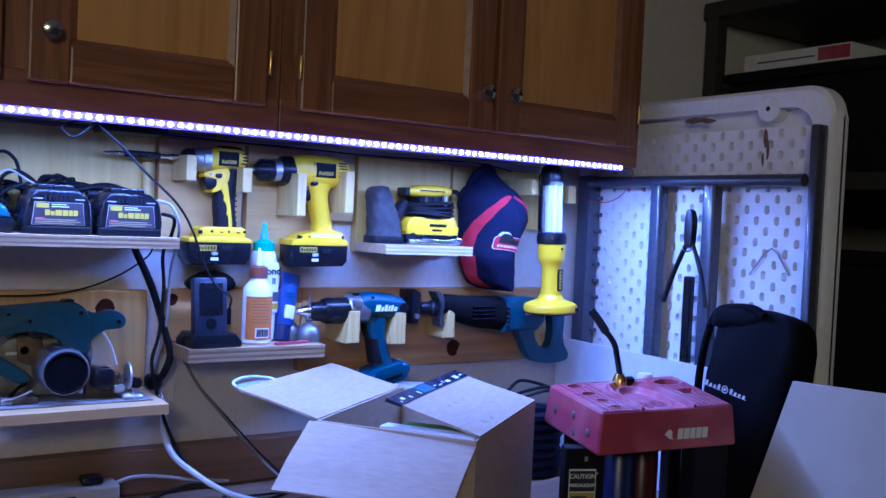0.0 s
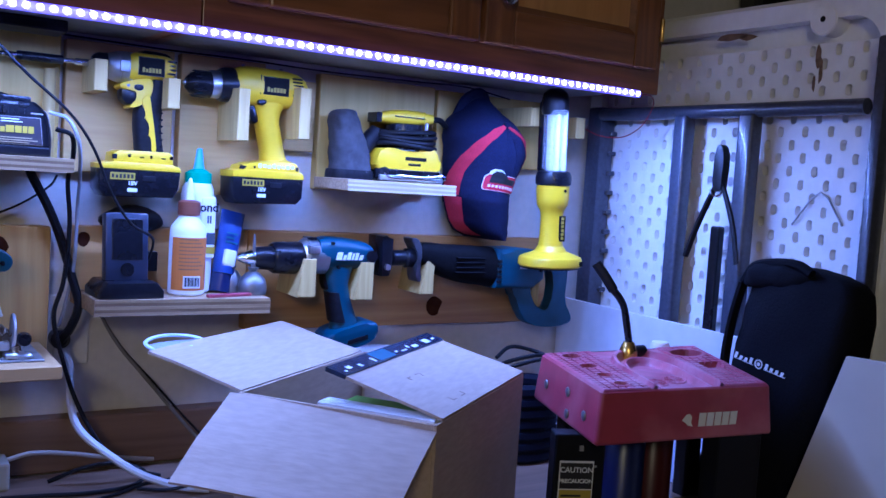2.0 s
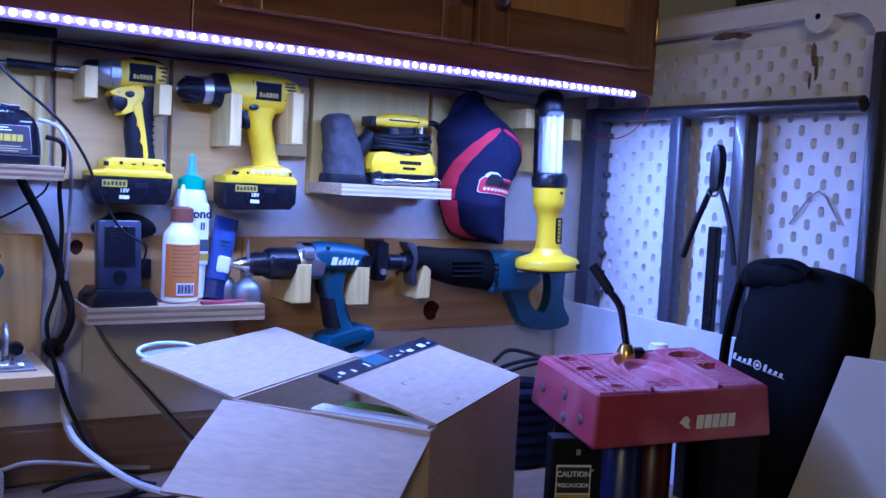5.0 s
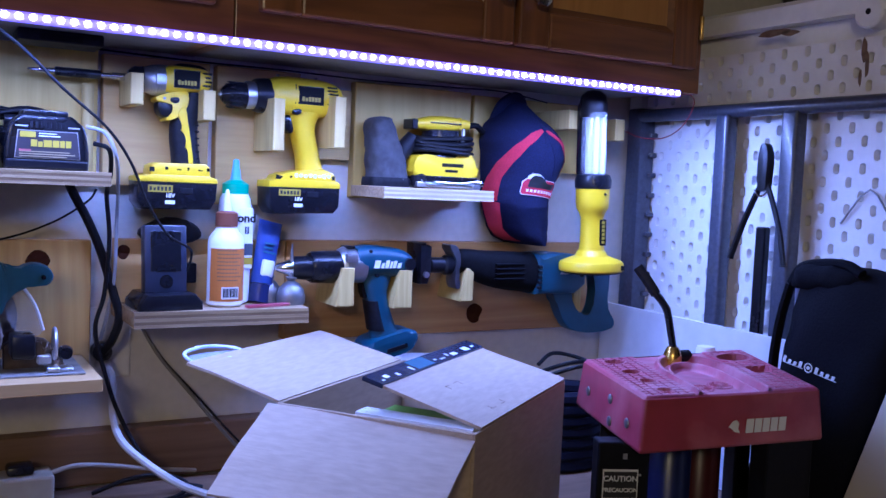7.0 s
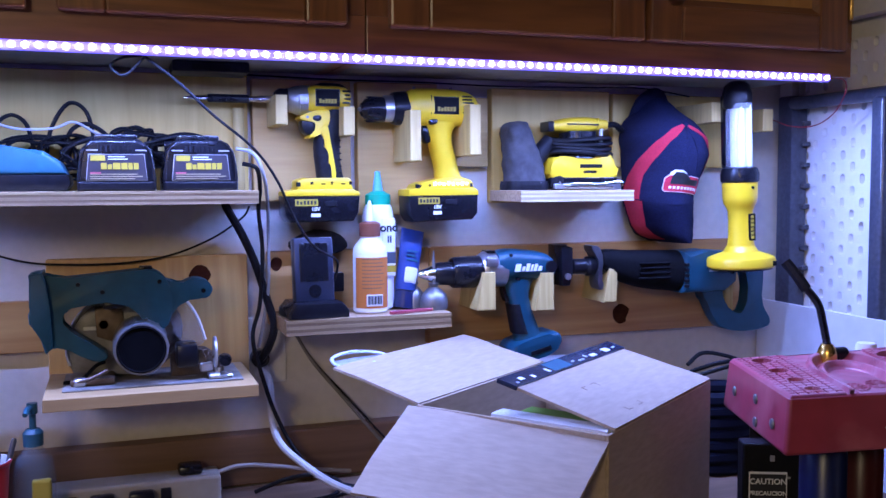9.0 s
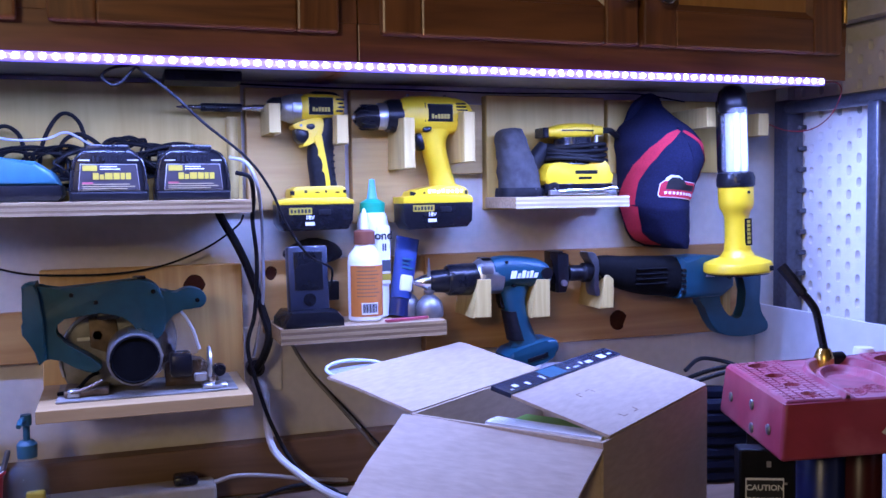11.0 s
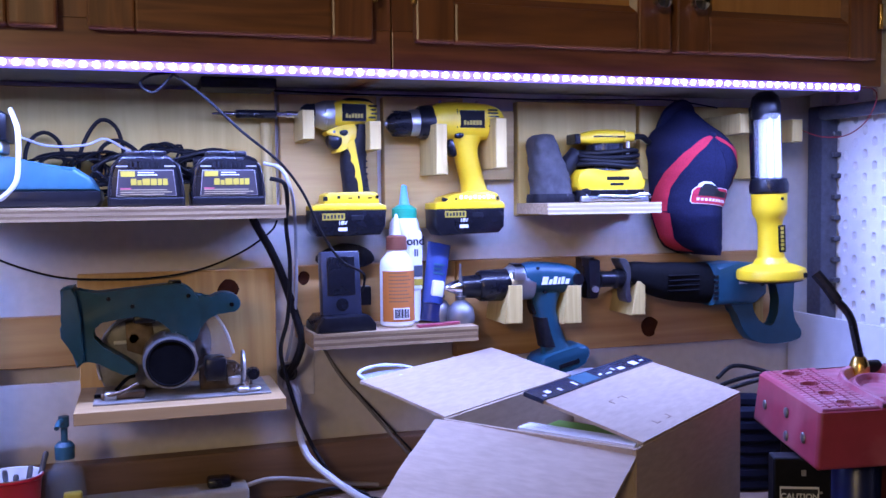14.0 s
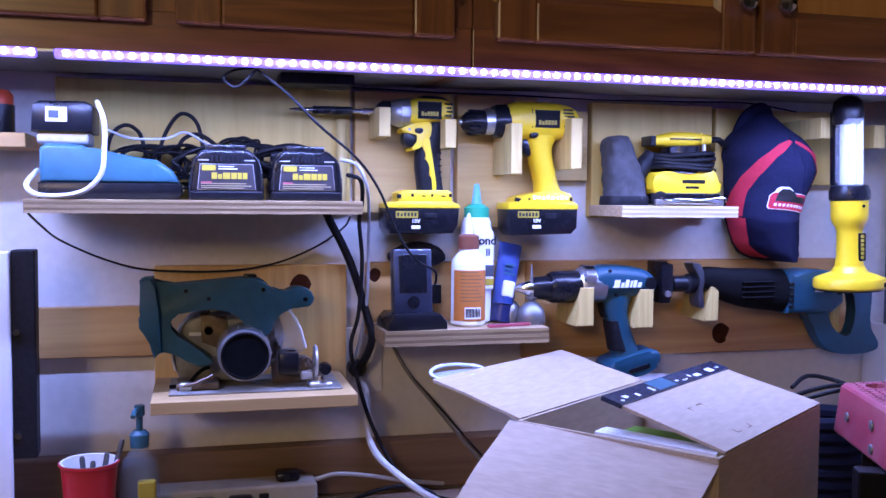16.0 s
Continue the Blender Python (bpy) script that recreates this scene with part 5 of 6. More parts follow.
def oiler(x, y, s, label):
    o = thing("oil_can", label, "oil can", (x, y, GZ))
    part("reservoir", lathe([(0.024 * s, 0.0), (0.025 * s, 0.003), (0.025 * s, 0.014), (0.022 * s, 0.026), (0.013 * s, 0.036), (0.006 * s, 0.040), (0.009 * s, 0.044), (0.010 * s, 0.047)], "z", 24), M_PEWTER, o, "", True)
    part("spout", lathe([(0.004, 0.046), (0.003, 0.08), (0.0015, 0.105 * s)], "z", 10), M_PEWTER, o, "", True)


oiler(-.096, -.125, 1.0, "small round metal oil can with thin spout")
oiler(-.124, -.095, 0.8, "smaller dull metal oil can beside another")
pc = thing("carpenter_pencil", "flat red carpenter pencil lying on the shelf", "pencil", (-0.145, -0.155, GZ), turn=(0, 0, 14))
part("shaft", box(-.045, .038, -0.006, 0.006, 0.0, 0.005, 0.001), M_RED, pc)
part("point", lathe([(0.0035, 0.038), (0.001, 0.052)], "x", 8, (0, 0, 0.0028)), M_BLOCK, pc)

dw = tagged(part("dowel", lathe([(0.009, 1.4285), (0.0095, 1.43), (0.0095, 1.566), (0.008, 1.569)], "z", 16, (-.428, -.058, 0)), M_BLOCK, None, "", True), "pale pine dowel standing on the shelf end", "dowel")

# ---- things left of the chargers ----
ls = thing("wall_shelf", "small pine ledge further along the wall", "shelf", group="wall shelves")
part("plank", box(-1.10, -.922, -0.16, WALL_Y, 1.505, 1.527, 0.0012, 1), M_PINE, ls)
rt = thing("spray_can", "red-topped black can on the small ledge", "can", (-0.972, -0.10, 1.5275))
part("can", lathe([(0.026, 0.0), (0.026, 0.045)], "z", 22), M_BLACK, rt, "", True)
part("cap", lathe([(0.024, 0.045), (0.024, 0.060), (0.018, 0.068)], "z", 22), mat("orange_red_cap", (0.50, 0.06, 0.02), 0.4), rt, "", True)
sb = thing("framed_panel", "white framed panel standing edge-on on the bench", "panel", (-0.945, -0.20, BENCH_Z), turn=(0, 0, 0))
part("face", box(-.330, .006, -0.006, 0.008, 0.0, 0.445, 0.003), M_MASON, sb, "white painted face")
part("edge_strip", box(.0065, .040, 0.0, 0.030, 0.135, 0.447, 0.002), M_RUBBER, sb, "dark edge strip with bright screws")
for z in (0.17, 0.325):
    part("screw", lathe([(0.006, 0.0), (0.005, -0.004)], "y", 10, (.014, -0.0002, z)), M_CHROME, sb, "", True)

# ---- cords ----


def cord(label, pts, r, material=M_CORD, name="cord"):
    return tagged(part(name, tube(pts, r, 8, 8), material, None, "", True), label, "cord", "loose cords")


H = [(-0.588, -0.310, 1.617), (-0.543, -0.290, 1.586), (-0.493, -0.275, 1.541), (-0.430, -0.250, 1.492), (-0.392, -0.230, 1.444), (-0.362, -0.210, 1.384), (-0.326, -0.190, 1.335), (-0.283, -0.150, 1.312), (-0.273, -0.130, 1.296), (-0.278, -0.125, 1.27)]
cord("thin black cord drooping from the light strip to the stand", H, 0.0022)
cord("thin black cord looped under the cabinet", [(-0.588, -0.310, 1.617), (-0.615, -0.290, 1.593), (-0.634, -0.280, 1.606), (-0.619, -0.290, 1.617), (-0.591, -0.300, 1.620)], 0.0020)
cord("thin black wire running along under the cabinets", [(-0.45, -0.03, 1.630), (-0.251, -0.030, 1.626), (-0.102, -0.050, 1.624), (0.066, -0.055, 1.621), (0.247, -0.055, 1.624), (0.373, -0.055, 1.626), (0.48, -0.06, 1.612)], 0.0016)
cord("thick black power cord from the shelf to the wall outlet", [(-0.462, -0.09, 1.430), (-0.455, -0.085, 1.401), (-0.427, -0.070, 1.351), (-0.405, -0.065, 1.300), (-0.384, -0.070, 1.229), (-0.376, -0.080, 1.190), (-0.386, -0.080, 1.155), (-0.397, -0.060, 1.130)], 0.0072)
cord("black cord dropping past the outlet to the bench", [(-0.440, -0.200, 1.470), (-0.420, -0.21, 1.462), (-0.408, -0.16, 1.43), (-0.401, -0.090, 1.391), (-0.394, -0.080, 1.321), (-0.400, -0.080, 1.231), (-0.414, -0.085, 1.173), (-0.399, -0.090, 1.102), (-0.377, -0.100, 1.033), (-0.341, -0.120, 0.964), (-0.296, -0.140, 0.925), (-0.25, -0.15, 0.911)], 0.0036)
cord("grey cord running down from the shelf end", [(-0.450, -0.20, 1.494), (-0.425, -0.210, 1.485), (-0.408, -0.205, 1.449), (-0.393, -0.14, 1.40), (-0.385, -0.090, 1.351), (-0.384, -0.075, 1.260), (-0.393, -0.060, 1.188), (-0.40, -0.05, 1.15)], 0.0030, mat("cord_grey", (0.30, 0.30, 0.31), 0.5))
cord("thick white power cord curving down onto the bench", [(-0.392, -0.055, 1.110), (-0.383, -0.070, 1.085), (-0.385, -0.090, 1.031), (-0.377, -0.130, 0.995), (-0.341, -0.170, 0.963), (-0.294, -0.200, 0.933), (-0.24, -0.23, 0.917), (-0.20, -0.25, 0.914)], 0.0062, M_CORDW)
cord("pale extension cord lying behind the bench clutter", [(-.478, -.10, .948), (-.44, -.10, .955), (-.38, -.09, .945), (-.32, -.08, .930), (-.24, -.07, .915)], 0.0038, mat("cord_tan", (0.36, 0.32, 0.26), 0.5))
cord("black cord coiled loosely on the bench", [(-.42, -.12, .912), (-.37, -.14, .935), (-.32, -.15, .94), (-.28, -.16, .925), (-.30, -.18, .911), (-.37, -.19, .910), (-.44, -.18, .911), (-.52, -.17, .911), (-.60, -.18, .911)], 0.0036)
cord("thin black wire sagging across the wall", [(-0.903, -0.262, 1.407), (-0.900, -0.16, 1.385), (-0.888, -0.060, 1.360), (-0.831, -0.055, 1.332), (-0.771, -0.055, 1.313), (-0.709, -0.055, 1.307), (-0.618, -0.055, 1.307), (-0.542, -0.055, 1.319), (-0.474, -0.055, 1.346), (-0.424, -0.055, 1.380), (-0.412, -0.060, 1.400)], 0.0018)
cord("grey cords hanging behind the cardboard box", [(-0.337, -0.030, 1.181), (-0.301, -0.032, 1.116), (-0.252, -0.050, 1.053), (-0.191, -0.080, 0.976), (-0.15, -0.11, 0.93), (-0.12, -0.12, 0.911)], 0.0032, mat("cord_dark_grey", (0.17, 0.155, 0.14), 0.5))
cord("white cord looped over the blue charger", [(-.812, -.235, 1.570), (-.801, -.262, 1.54), (-.800, -.268, 1.50), (-.806, -.268, 1.462), (-.835, -.268, 1.437), (-.885, -.262, 1.433), (-.908, -.245, 1.447), (-.900, -.20, 1.47)], 0.0036, M_CORDW)
cord("thin grey wire trailing over the coiled cords", [(-.80, -.24, 1.530), (-.77, -.17, 1.522), (-.72, -.15, 1.524), (-.69, -.14, 1.535), (-.66, -.13, 1.520), (-.63, -.12, 1.505)], 0.0018, mat("cord_pale_grey", (0.4, 0.4, 0.42), 0.5))
cord("short red wire from the light strip end", [(.580, -.338, 1.622), (.618, -.335, 1.622), (.640, -.32, 1.605), (.652, -.28, 1.568), (.650, -.23, 1.546), (.642, -.17, 1.548), (.632, -.12, 1.566), (.620, -.10, 1.57)], 0.0011, mat("thin_red_wire", (0.22, 0.010, 0.018), 0.5))

cord("thin black wire lying in a loop on the bench", [(-.30, -.20, .911), (-.26, -.24, .918), (-.20, -.25, .930), (-.17, -.22, .924), (-.20, -.18, .912), (-.27, -.17, .909), (-.34, -.21, .909), (-.42, -.24, .909)], 0.0028)
cord("second grey cord hanging behind the cardboard box", [(-0.330, -0.026, 1.165), (-0.290, -0.028, 1.105), (-0.238, -0.040, 1.045), (-0.176, -0.068, 0.972), (-0.13, -0.10, 0.925), (-0.10, -0.11, 0.911)], 0.0020, M_CORD)

# wall outlet
ol = thing("wall_outlet", "pale plastic double outlet with a plugged-in cord", "outlet", (-0.380, WALL_Y, 1.140))
part("plate", box(-.034, .034, -0.006, 0.0, -.060, .060, 0.003), mat("ivory_plastic", (0.68, 0.66, 0.60), 0.4), ol)
part("plug", lathe([(0.016, -0.005), (0.016, -0.030), (0.009, -0.038)], "y", 14, (-.016, 0, -.012)), M_BLACK, ol, "", True)
part("white_plug", lathe([(0.013, -0.005), (0.013, -0.028), (0.008, -0.034)], "y", 14, (-.012, 0, -.036)), M_CORDW, ol, "", True)

# power strip
M_IVORY = mat("ivory_strip", (0.36, 0.32, 0.24), 0.5, dirt=(0.22, 0.18, 0.13))
pwr = thing("power_strip", "ivory power strip with black plugs on the bench", "power strip", (-0.62, -0.10, BENCH_Z))
part("body", box(-.145, .143, -0.028, 0.030, 0.0, 0.046, 0.005), M_IVORY, pwr)
for x in (-.10, -.045, .015):
    part("plug", box(x - .020, x + .020, -0.052, -0.026, 0.008, 0.036, 0.006), M_BLACK, pwr, "", True)
part("switch", box(.045, .062, -0.033, -0.026, 0.014, 0.034, 0.002), M_BLACK, pwr)
part("plug", box(.075, .115, -0.018, 0.02, 0.046, 0.062, 0.006), M_BLACK, pwr, "", True)

# cup and pump bottle
cup = thing("plastic_cup", "red plastic party cup holding drill bits", "cup", (-0.833, -0.195, BENCH_Z))
part("wall", lathe([(0.0005, 0.002), (0.029, 0.002), (0.030, 0.0), (0.033, 0.02), (0.0345, 0.03), (0.041, 0.118), (0.0445, 0.121), (0.0445, 0.124), (0.040, 0.1235), (0.033, 0.03), (0.0005, 0.008)], "z", 32, caps=False), mat("cup_red", (0.46, 0.012, 0.02), 0.3, var=0.05), cup, "", True)
part("lining", lathe([(0.0425, 0.1252), (0.0398, 0.1245), (0.0322, 0.03), (0.0005, 0.012)], "z", 32, caps=False), M_LABEL, cup, "white lining", True)
for i, (dx, dy, h, lx) in enumerate(((0.012, 0.0, 0.124, 10), (-0.006, 0.008, 0.118, -4), (0.026, 0.010, 0.146, 15), (0.0, -0.01, 0.112, 3))):
    b = tagged(part("drill_bit", lathe([(0.0035, 0.0), (0.0038, h * 0.5), (0.0042, h - 0.004), (0.003, h)], "z", 10), M_SHOE, None, "", True), "steel bit standing in the red cup", "drill bit", "bits in the cup")
    b.matrix_world = pose(-0.833 + dx * 0.4, -0.195 + dy * 0.4, BENCH_Z + 0.013, 0, lx, 0)
pb = thing("pump_bottle", "clear bottle with a blue pump top", "bottle", (-0.762, -0.155, BENCH_Z))
part("bottle", lathe([(0.028, 0.0), (0.031, 0.004), (0.031, 0.085), (0.027, 0.110), (0.014, 0.128), (0.013, 0.135)], "z", 28), clear("pale_blue_clear", (0.45, 0.55, 0.60), 0.06, 0.14), pb, "clear pale blue bottle", True)
part("collar", lathe([(0.0145, 0.132), (0.015, 0.152), (0.010, 0.158)], "z", 20), M_TEALL, pb, "", True)
part("stem", lathe([(0.005, 0.156), (0.005, 0.180), (0.008, 0.182), (0.008, 0.198)], "z", 14), M_TEALL, pb, "", True)
part("spout", tube([(0, 0, 0.192), (-0.006, -0.016, 0.192), (-0.008, -0.030, 0.186)], 0.004), M_TEALL, pb, "", True)
part("label", box(-.002, .026, -0.0325, -0.018, 0.050, 0.085, 0.004), M_INKY, pb, "small yellow label")

# ---- cardboard box ----
BXC, BYC, BTURN = -0.0035, -0.480, 36.1
bx = thing("cardboard_box", "open brown cardboard box with its flaps spread", "box", (BXC, BYC, BENCH_Z), turn=(0, 0, BTURN))
L2, W2, HB, T = 0.190, 0.146, 0.222, 0.004
part("bottom", box(-L2, L2, -W2, W2, 0.0, T), M_CARD, bx)
part("side", box(-L2, L2, W2 - T, W2, T, HB, 0.0008, 1), M_CARD, bx)
part("side", box(-L2, L2, -W2, -W2 + T, T, HB, 0.0008, 1), M_CARD, bx)
part("end", box(-L2, -L2 + T, -W2 + T, W2 - T, T, HB, 0.0008, 1), M_CARD, bx)
part("end", box(L2 - T, L2, -W2 + T, W2 - T, T, HB, 0.0008, 1), M_CARD, bx)


def flap(hinge, length, width, pitch, turn, label="", warp=0.004, seed=0, droop=0.006):
    """A flap that starts at its hinge line and leaves it at the given pitch; x runs along the hinge."""
    bm = bmesh.new()
    nx, ny = 14, 8
    top, bot = [], []
    for j in range(ny + 1):
        for lst, off in ((top, T * 0.5), (bot, -T * 0.5)):
            row = []
            for i in range(nx + 1):
                u, v = i / nx - 0.5, j / ny
                inset = 0.010 * v
                z = warp * v * noise.noise((u * 3 + seed, v * 2, seed)) * 3 + off - droop * v * v
                row.append(bm.verts.new((u * (width - inset), v * length + 0.0015 * noise.noise((u * 14, seed, j)), z)))
            lst.append(row)
    for j in range(ny):
        for i in range(nx):
            bm.faces.new((top[j][i], top[j][i + 1], top[j + 1][i + 1], top[j + 1][i]))
            bm.faces.new((bot[j][i], bot[j + 1][i], bot[j + 1][i + 1], bot[j][i + 1]))
    for j in range(ny):
        for i in (0, nx):
            bm.faces.new((top[j][i], top[j + 1][i], bot[j + 1][i], bot[j][i]))
    for i in range(nx):
        for j in (0, ny):
            bm.faces.new((top[j][i], top[j][i + 1], bot[j][i + 1], bot[j][i]))
    f = part("flap", bm, M_CARD, bx, label)
    f.matrix_local = pose(*hinge) @ pose(0, 0, 0, 0, 0, turn) @ pose(0, 0, 0, pitch, 0, 0)
    return f


flap((0, W2, HB), 0.165, 2 * L2 - 0.01, 12.5, 0, "plain brown flap folded back", 0.0015, 1, 0.002)
fr = flap((0.008, -W2, HB + 0.003), 0.176, 2 * L2 - 0.02, 13.5, 0, "brown flap folded over the opening, torn tape", 0.0006, 2, 0.0)
flap((-L2 + 0.006, 0.006, HB - 0.003), 0.166, 2 * W2 + 0.012, -28, 93, "large creased brown flap hanging towards the room", 0.0022, 3, 0.003)
flap((L2 - 0.006, 0, HB - 0.002), 0.12, 2 * W2 - 0.022, -86, 90, "flap folded down inside the box", 0.002, 4)
part("tape", box(-.178, .176, 0.146, 0.178, -0.0032, 0.0034, 0.0008, 1), mat("dark_tape", (0.020, 0.026, 0.05), 0.22, var=0.3, scale=20, bump=0.3, coat=0.4), fr, "glossy dark printed packing tape").location = (0, 0, 0.0005)
for i, (a, b) in enumerate(((-.165, -.158), (-.150, -.138), (-.120, -.112), (-.10, -.085), (-.075, -.068), (.005, .014), (.022, .040), (.052, .058), (.066, .085), (.100, .106), (.115, .135), (.148, .160))):
    part("tape_print", box(a, b, 0.152 + 0.004 * (i % 2), 0.156 + 0.004 * ((i * 2) % 3), 0.0034, 0.0039), M_LABEL, fr)
part("tape_patch", box(-.060, -.005, 0.150, 0.176, 0.0034, 0.0040), M_TEALL, fr)
for x, y, sx, sy in ((-.085, .095, 1, -1), (-.045, .095, -1, -1), (-.095, .018, 1, 1), (-.050, .018, -1, 1)):
    part("corner_mark", box(min(x, x + 0.012 * sx), max(x, x + 0.012 * sx), y, y + 0.0012, 0.0018, 0.0024), M_DARKW, fr)
    part("corner_mark", box(x, x + 0.0012, min(y, y + 0.009 * sy), max(y, y + 0.009 * sy), 0.0018, 0.0024), M_DARKW, fr)
for i, z in enumerate((0.11, 0.13)):
    part("print", box(-L2 - 0.0006, -L2 + 0.001, -.055 + 0.012 * i, -.030, z, z + 0.004), M_INKB, bx)
bk = thing("booklet", "white papers and a green booklet packed inside the box", "paper", (BXC, BYC, BENCH_Z + T), turn=(0, 0, BTURN))
for i in range(7):
    part("sheet", box(-.179 + i * 0.0046, -.1746 + i * 0.0046, -.138 + 0.001 * (i % 3), .030 + 0.001 * (i % 2), 0.0, 0.2195 + 0.0002 * ((i * 5) % 4)), M_LABEL, bk)
part("cover", box(-.144, -.100, -.134, .012, 0.0, 0.216, 0.001, 1), mat("lime_cover", (0.18, 0.34, 0.05), 0.45), bk, "green printed cover")
M_FILM = mat("clear_film", (0.62, 0.70, 0.90), 0.10, var=0.08, coat=0.6)
pt = thing("plastic_film", "loop of glossy clear packing film on the flap corner", "packing film")
part("loop", tube([(-0.255, -0.30, 1.158), (-0.300, -0.315, 1.154), (-0.318, -0.290, 1.158), (-0.312, -0.265, 1.163), (-0.279, -0.245, 1.166), (-0.235, -0.235, 1.161), (-0.22, -0.26, 1.158)], 0.0032, 8, 6, None, 0.8), M_FILM, pt, "", True)
part("sheet", slab([(-0.255, -0.30), (-0.300, -0.315), (-0.318, -0.290), (-0.312, -0.265), (-0.279, -0.245), (-0.235, -0.235), (-0.22, -0.26)], 1.1555, 1.1565, 0.0, 1, None, "xy"), clear("clear_film_sheet", (0.75, 0.8, 1.0), 0.12, 0.35), pt)
part("torn_end", tube([(-0.300, -0.335, 1.150), (-0.285, -0.352, 1.148), (-0.262, -0.372, 1.146)], 0.0032, 7, 5, None, 0.8), M_FILM, pt, "", True)
jar = thing("paint_tub", "pale grey plastic tub on the bench behind the box", "tub", (0.190, -0.10, BENCH_Z))
part("tub", lathe([(0.052, 0.0), (0.058, 0.005), (0.060, 0.165), (0.058, 0.17)], "z", 30), M_MASON, jar, "", True)
part("lid", lathe([(0.062, 0.170), (0.064, 0.174), (0.064, 0.186), (0.060, 0.190), (0.054, 0.187)], "z", 30), M_MASON, jar, "", True)
# dark-blue bagged thing in the corner
rs = thing("coiled_hose", "dark blue coiled hose with black cord in the corner", "hose", (0.415, -0.25, BENCH_Z))
M_HOSE = mat("navy_hose", (0.004, 0.005, 0.014), 0.75, spec=0.15)
for i in range(7):
    part("coil", tube([((0.075 + 0.006 * math.sin(i * 1.7)) * math.cos(a), 0.055 * math.sin(a), 0.013 + 0.021 * i) for a in [2 * math.pi * k / 12 for k in range(13)]], 0.0135, 8, 4), M_HOSE, rs, "", True)
bm = bmesh.new()
tube([(-.07, .01, .175), (-.03, -.03, .20), (.02, -.035, .205), (.07, -.01, .19), (.05, .03, .20), (0, .04, .208), (-.04, .03, .19)], 0.004, 7, 5, bm)
tube([(-.05, -.02, .18), (0, -.045, .198), (.05, -.03, .192), (.085, .01, .17)], 0.004, 7, 5, bm)
part("cord", bm, M_CORD, rs, "", True)

# ---- step ladder ----
M_FIBRE = mat("black_fibreglass", (0.005, 0.005, 0.007), 0.55, var=0.3, scale=60, bump=0.1, dirt=(0.03, 0.03, 0.035), dirt_scale=60, dirt_at=0.66, spec=0.15)
lad = thing("step_ladder", "step ladder with a scuffed red plastic top cap", "ladder", (0, 0, FLOOR_Z))
FL, FR, BR, BL = Vector((.166, -.748)), Vector((.464, -.788)), Vector((.612, -.505)), Vector((.258, -.500))
ZT, ZB = 1.160 - FLOOR_Z, 1.088 - FLOOR_Z


def on_cap(u, v):
    """A place on the cap: u runs along the front edge, v from front to back."""
    p = (FL * (1 - u) + FR * u) * (1 - v) + (BL * (1 - u) + BR * u) * v
    return p.x, p.y


cap_bm = bmesh.new()
mid = (FL + FR + BR + BL) / 4
lo, hi = [], []
for c in (FL, FR, BR, BL):
    o = mid + (c - mid) * 1.05
    lo.append(cap_bm.verts.new((o.x, o.y, ZB)))
    hi.append(cap_bm.verts.new((c.x, c.y, ZT)))
cap_bm.faces.new(lo[::-1])
for i in range(4):
    cap_bm.faces.new((lo[i], lo[(i + 1) % 4], hi[(i + 1) % 4], hi[i]))
soft(cap_bm, [e for e in cap_bm.edges if not e.is_boundary], 0.007, 3)
rim = [e for e in cap_bm.edges if e.is_boundary]
ex = bmesh.ops.extrude_edge_only(cap_bm, edges=rim)
for v in ex["geom"]:
    if isinstance(v, bmesh.types.BMVert):
        v.co.x, v.co.y, v.co.z = mid.x + (v.co.x - mid.x) * 0.974, mid.y + (v.co.y - mid.y) * 0.974, v.co.z + 0.0022
tcap = part("top_cap", cap_bm, M_RED, lad, "scuffed red moulded tool-tray cap", True)


def cap_slab(name, uv, z0, z1, material, r=0.0):
    return part(name, slab([on_cap(u, v) for u, v in uv], z0, z1, r, 2, None, "xy"), material, tcap, "", True)


def oval(cu, cv, ru, rv, n=18):
    return [(cu + ru * math.cos(2 * math.pi * i / n), cv + rv * math.sin(2 * math.pi * i / n)) for i in range(n)]


# moulded top: waffle fields with tool holes at both ends, a stepped round tray open to the front between them
HOLES = ((0.135, 0.850, 0.052, 0.062), (0.135, 0.570, 0.046, 0.052), (0.145, 0.335, 0.040, 0.044), (0.155, 0.125, 0.036, 0.038), (0.835, 0.775, 0.098, 0.095))


def step(x, w=0.12):
    return max(0.0, min(1.0, 0.5 + x / w))


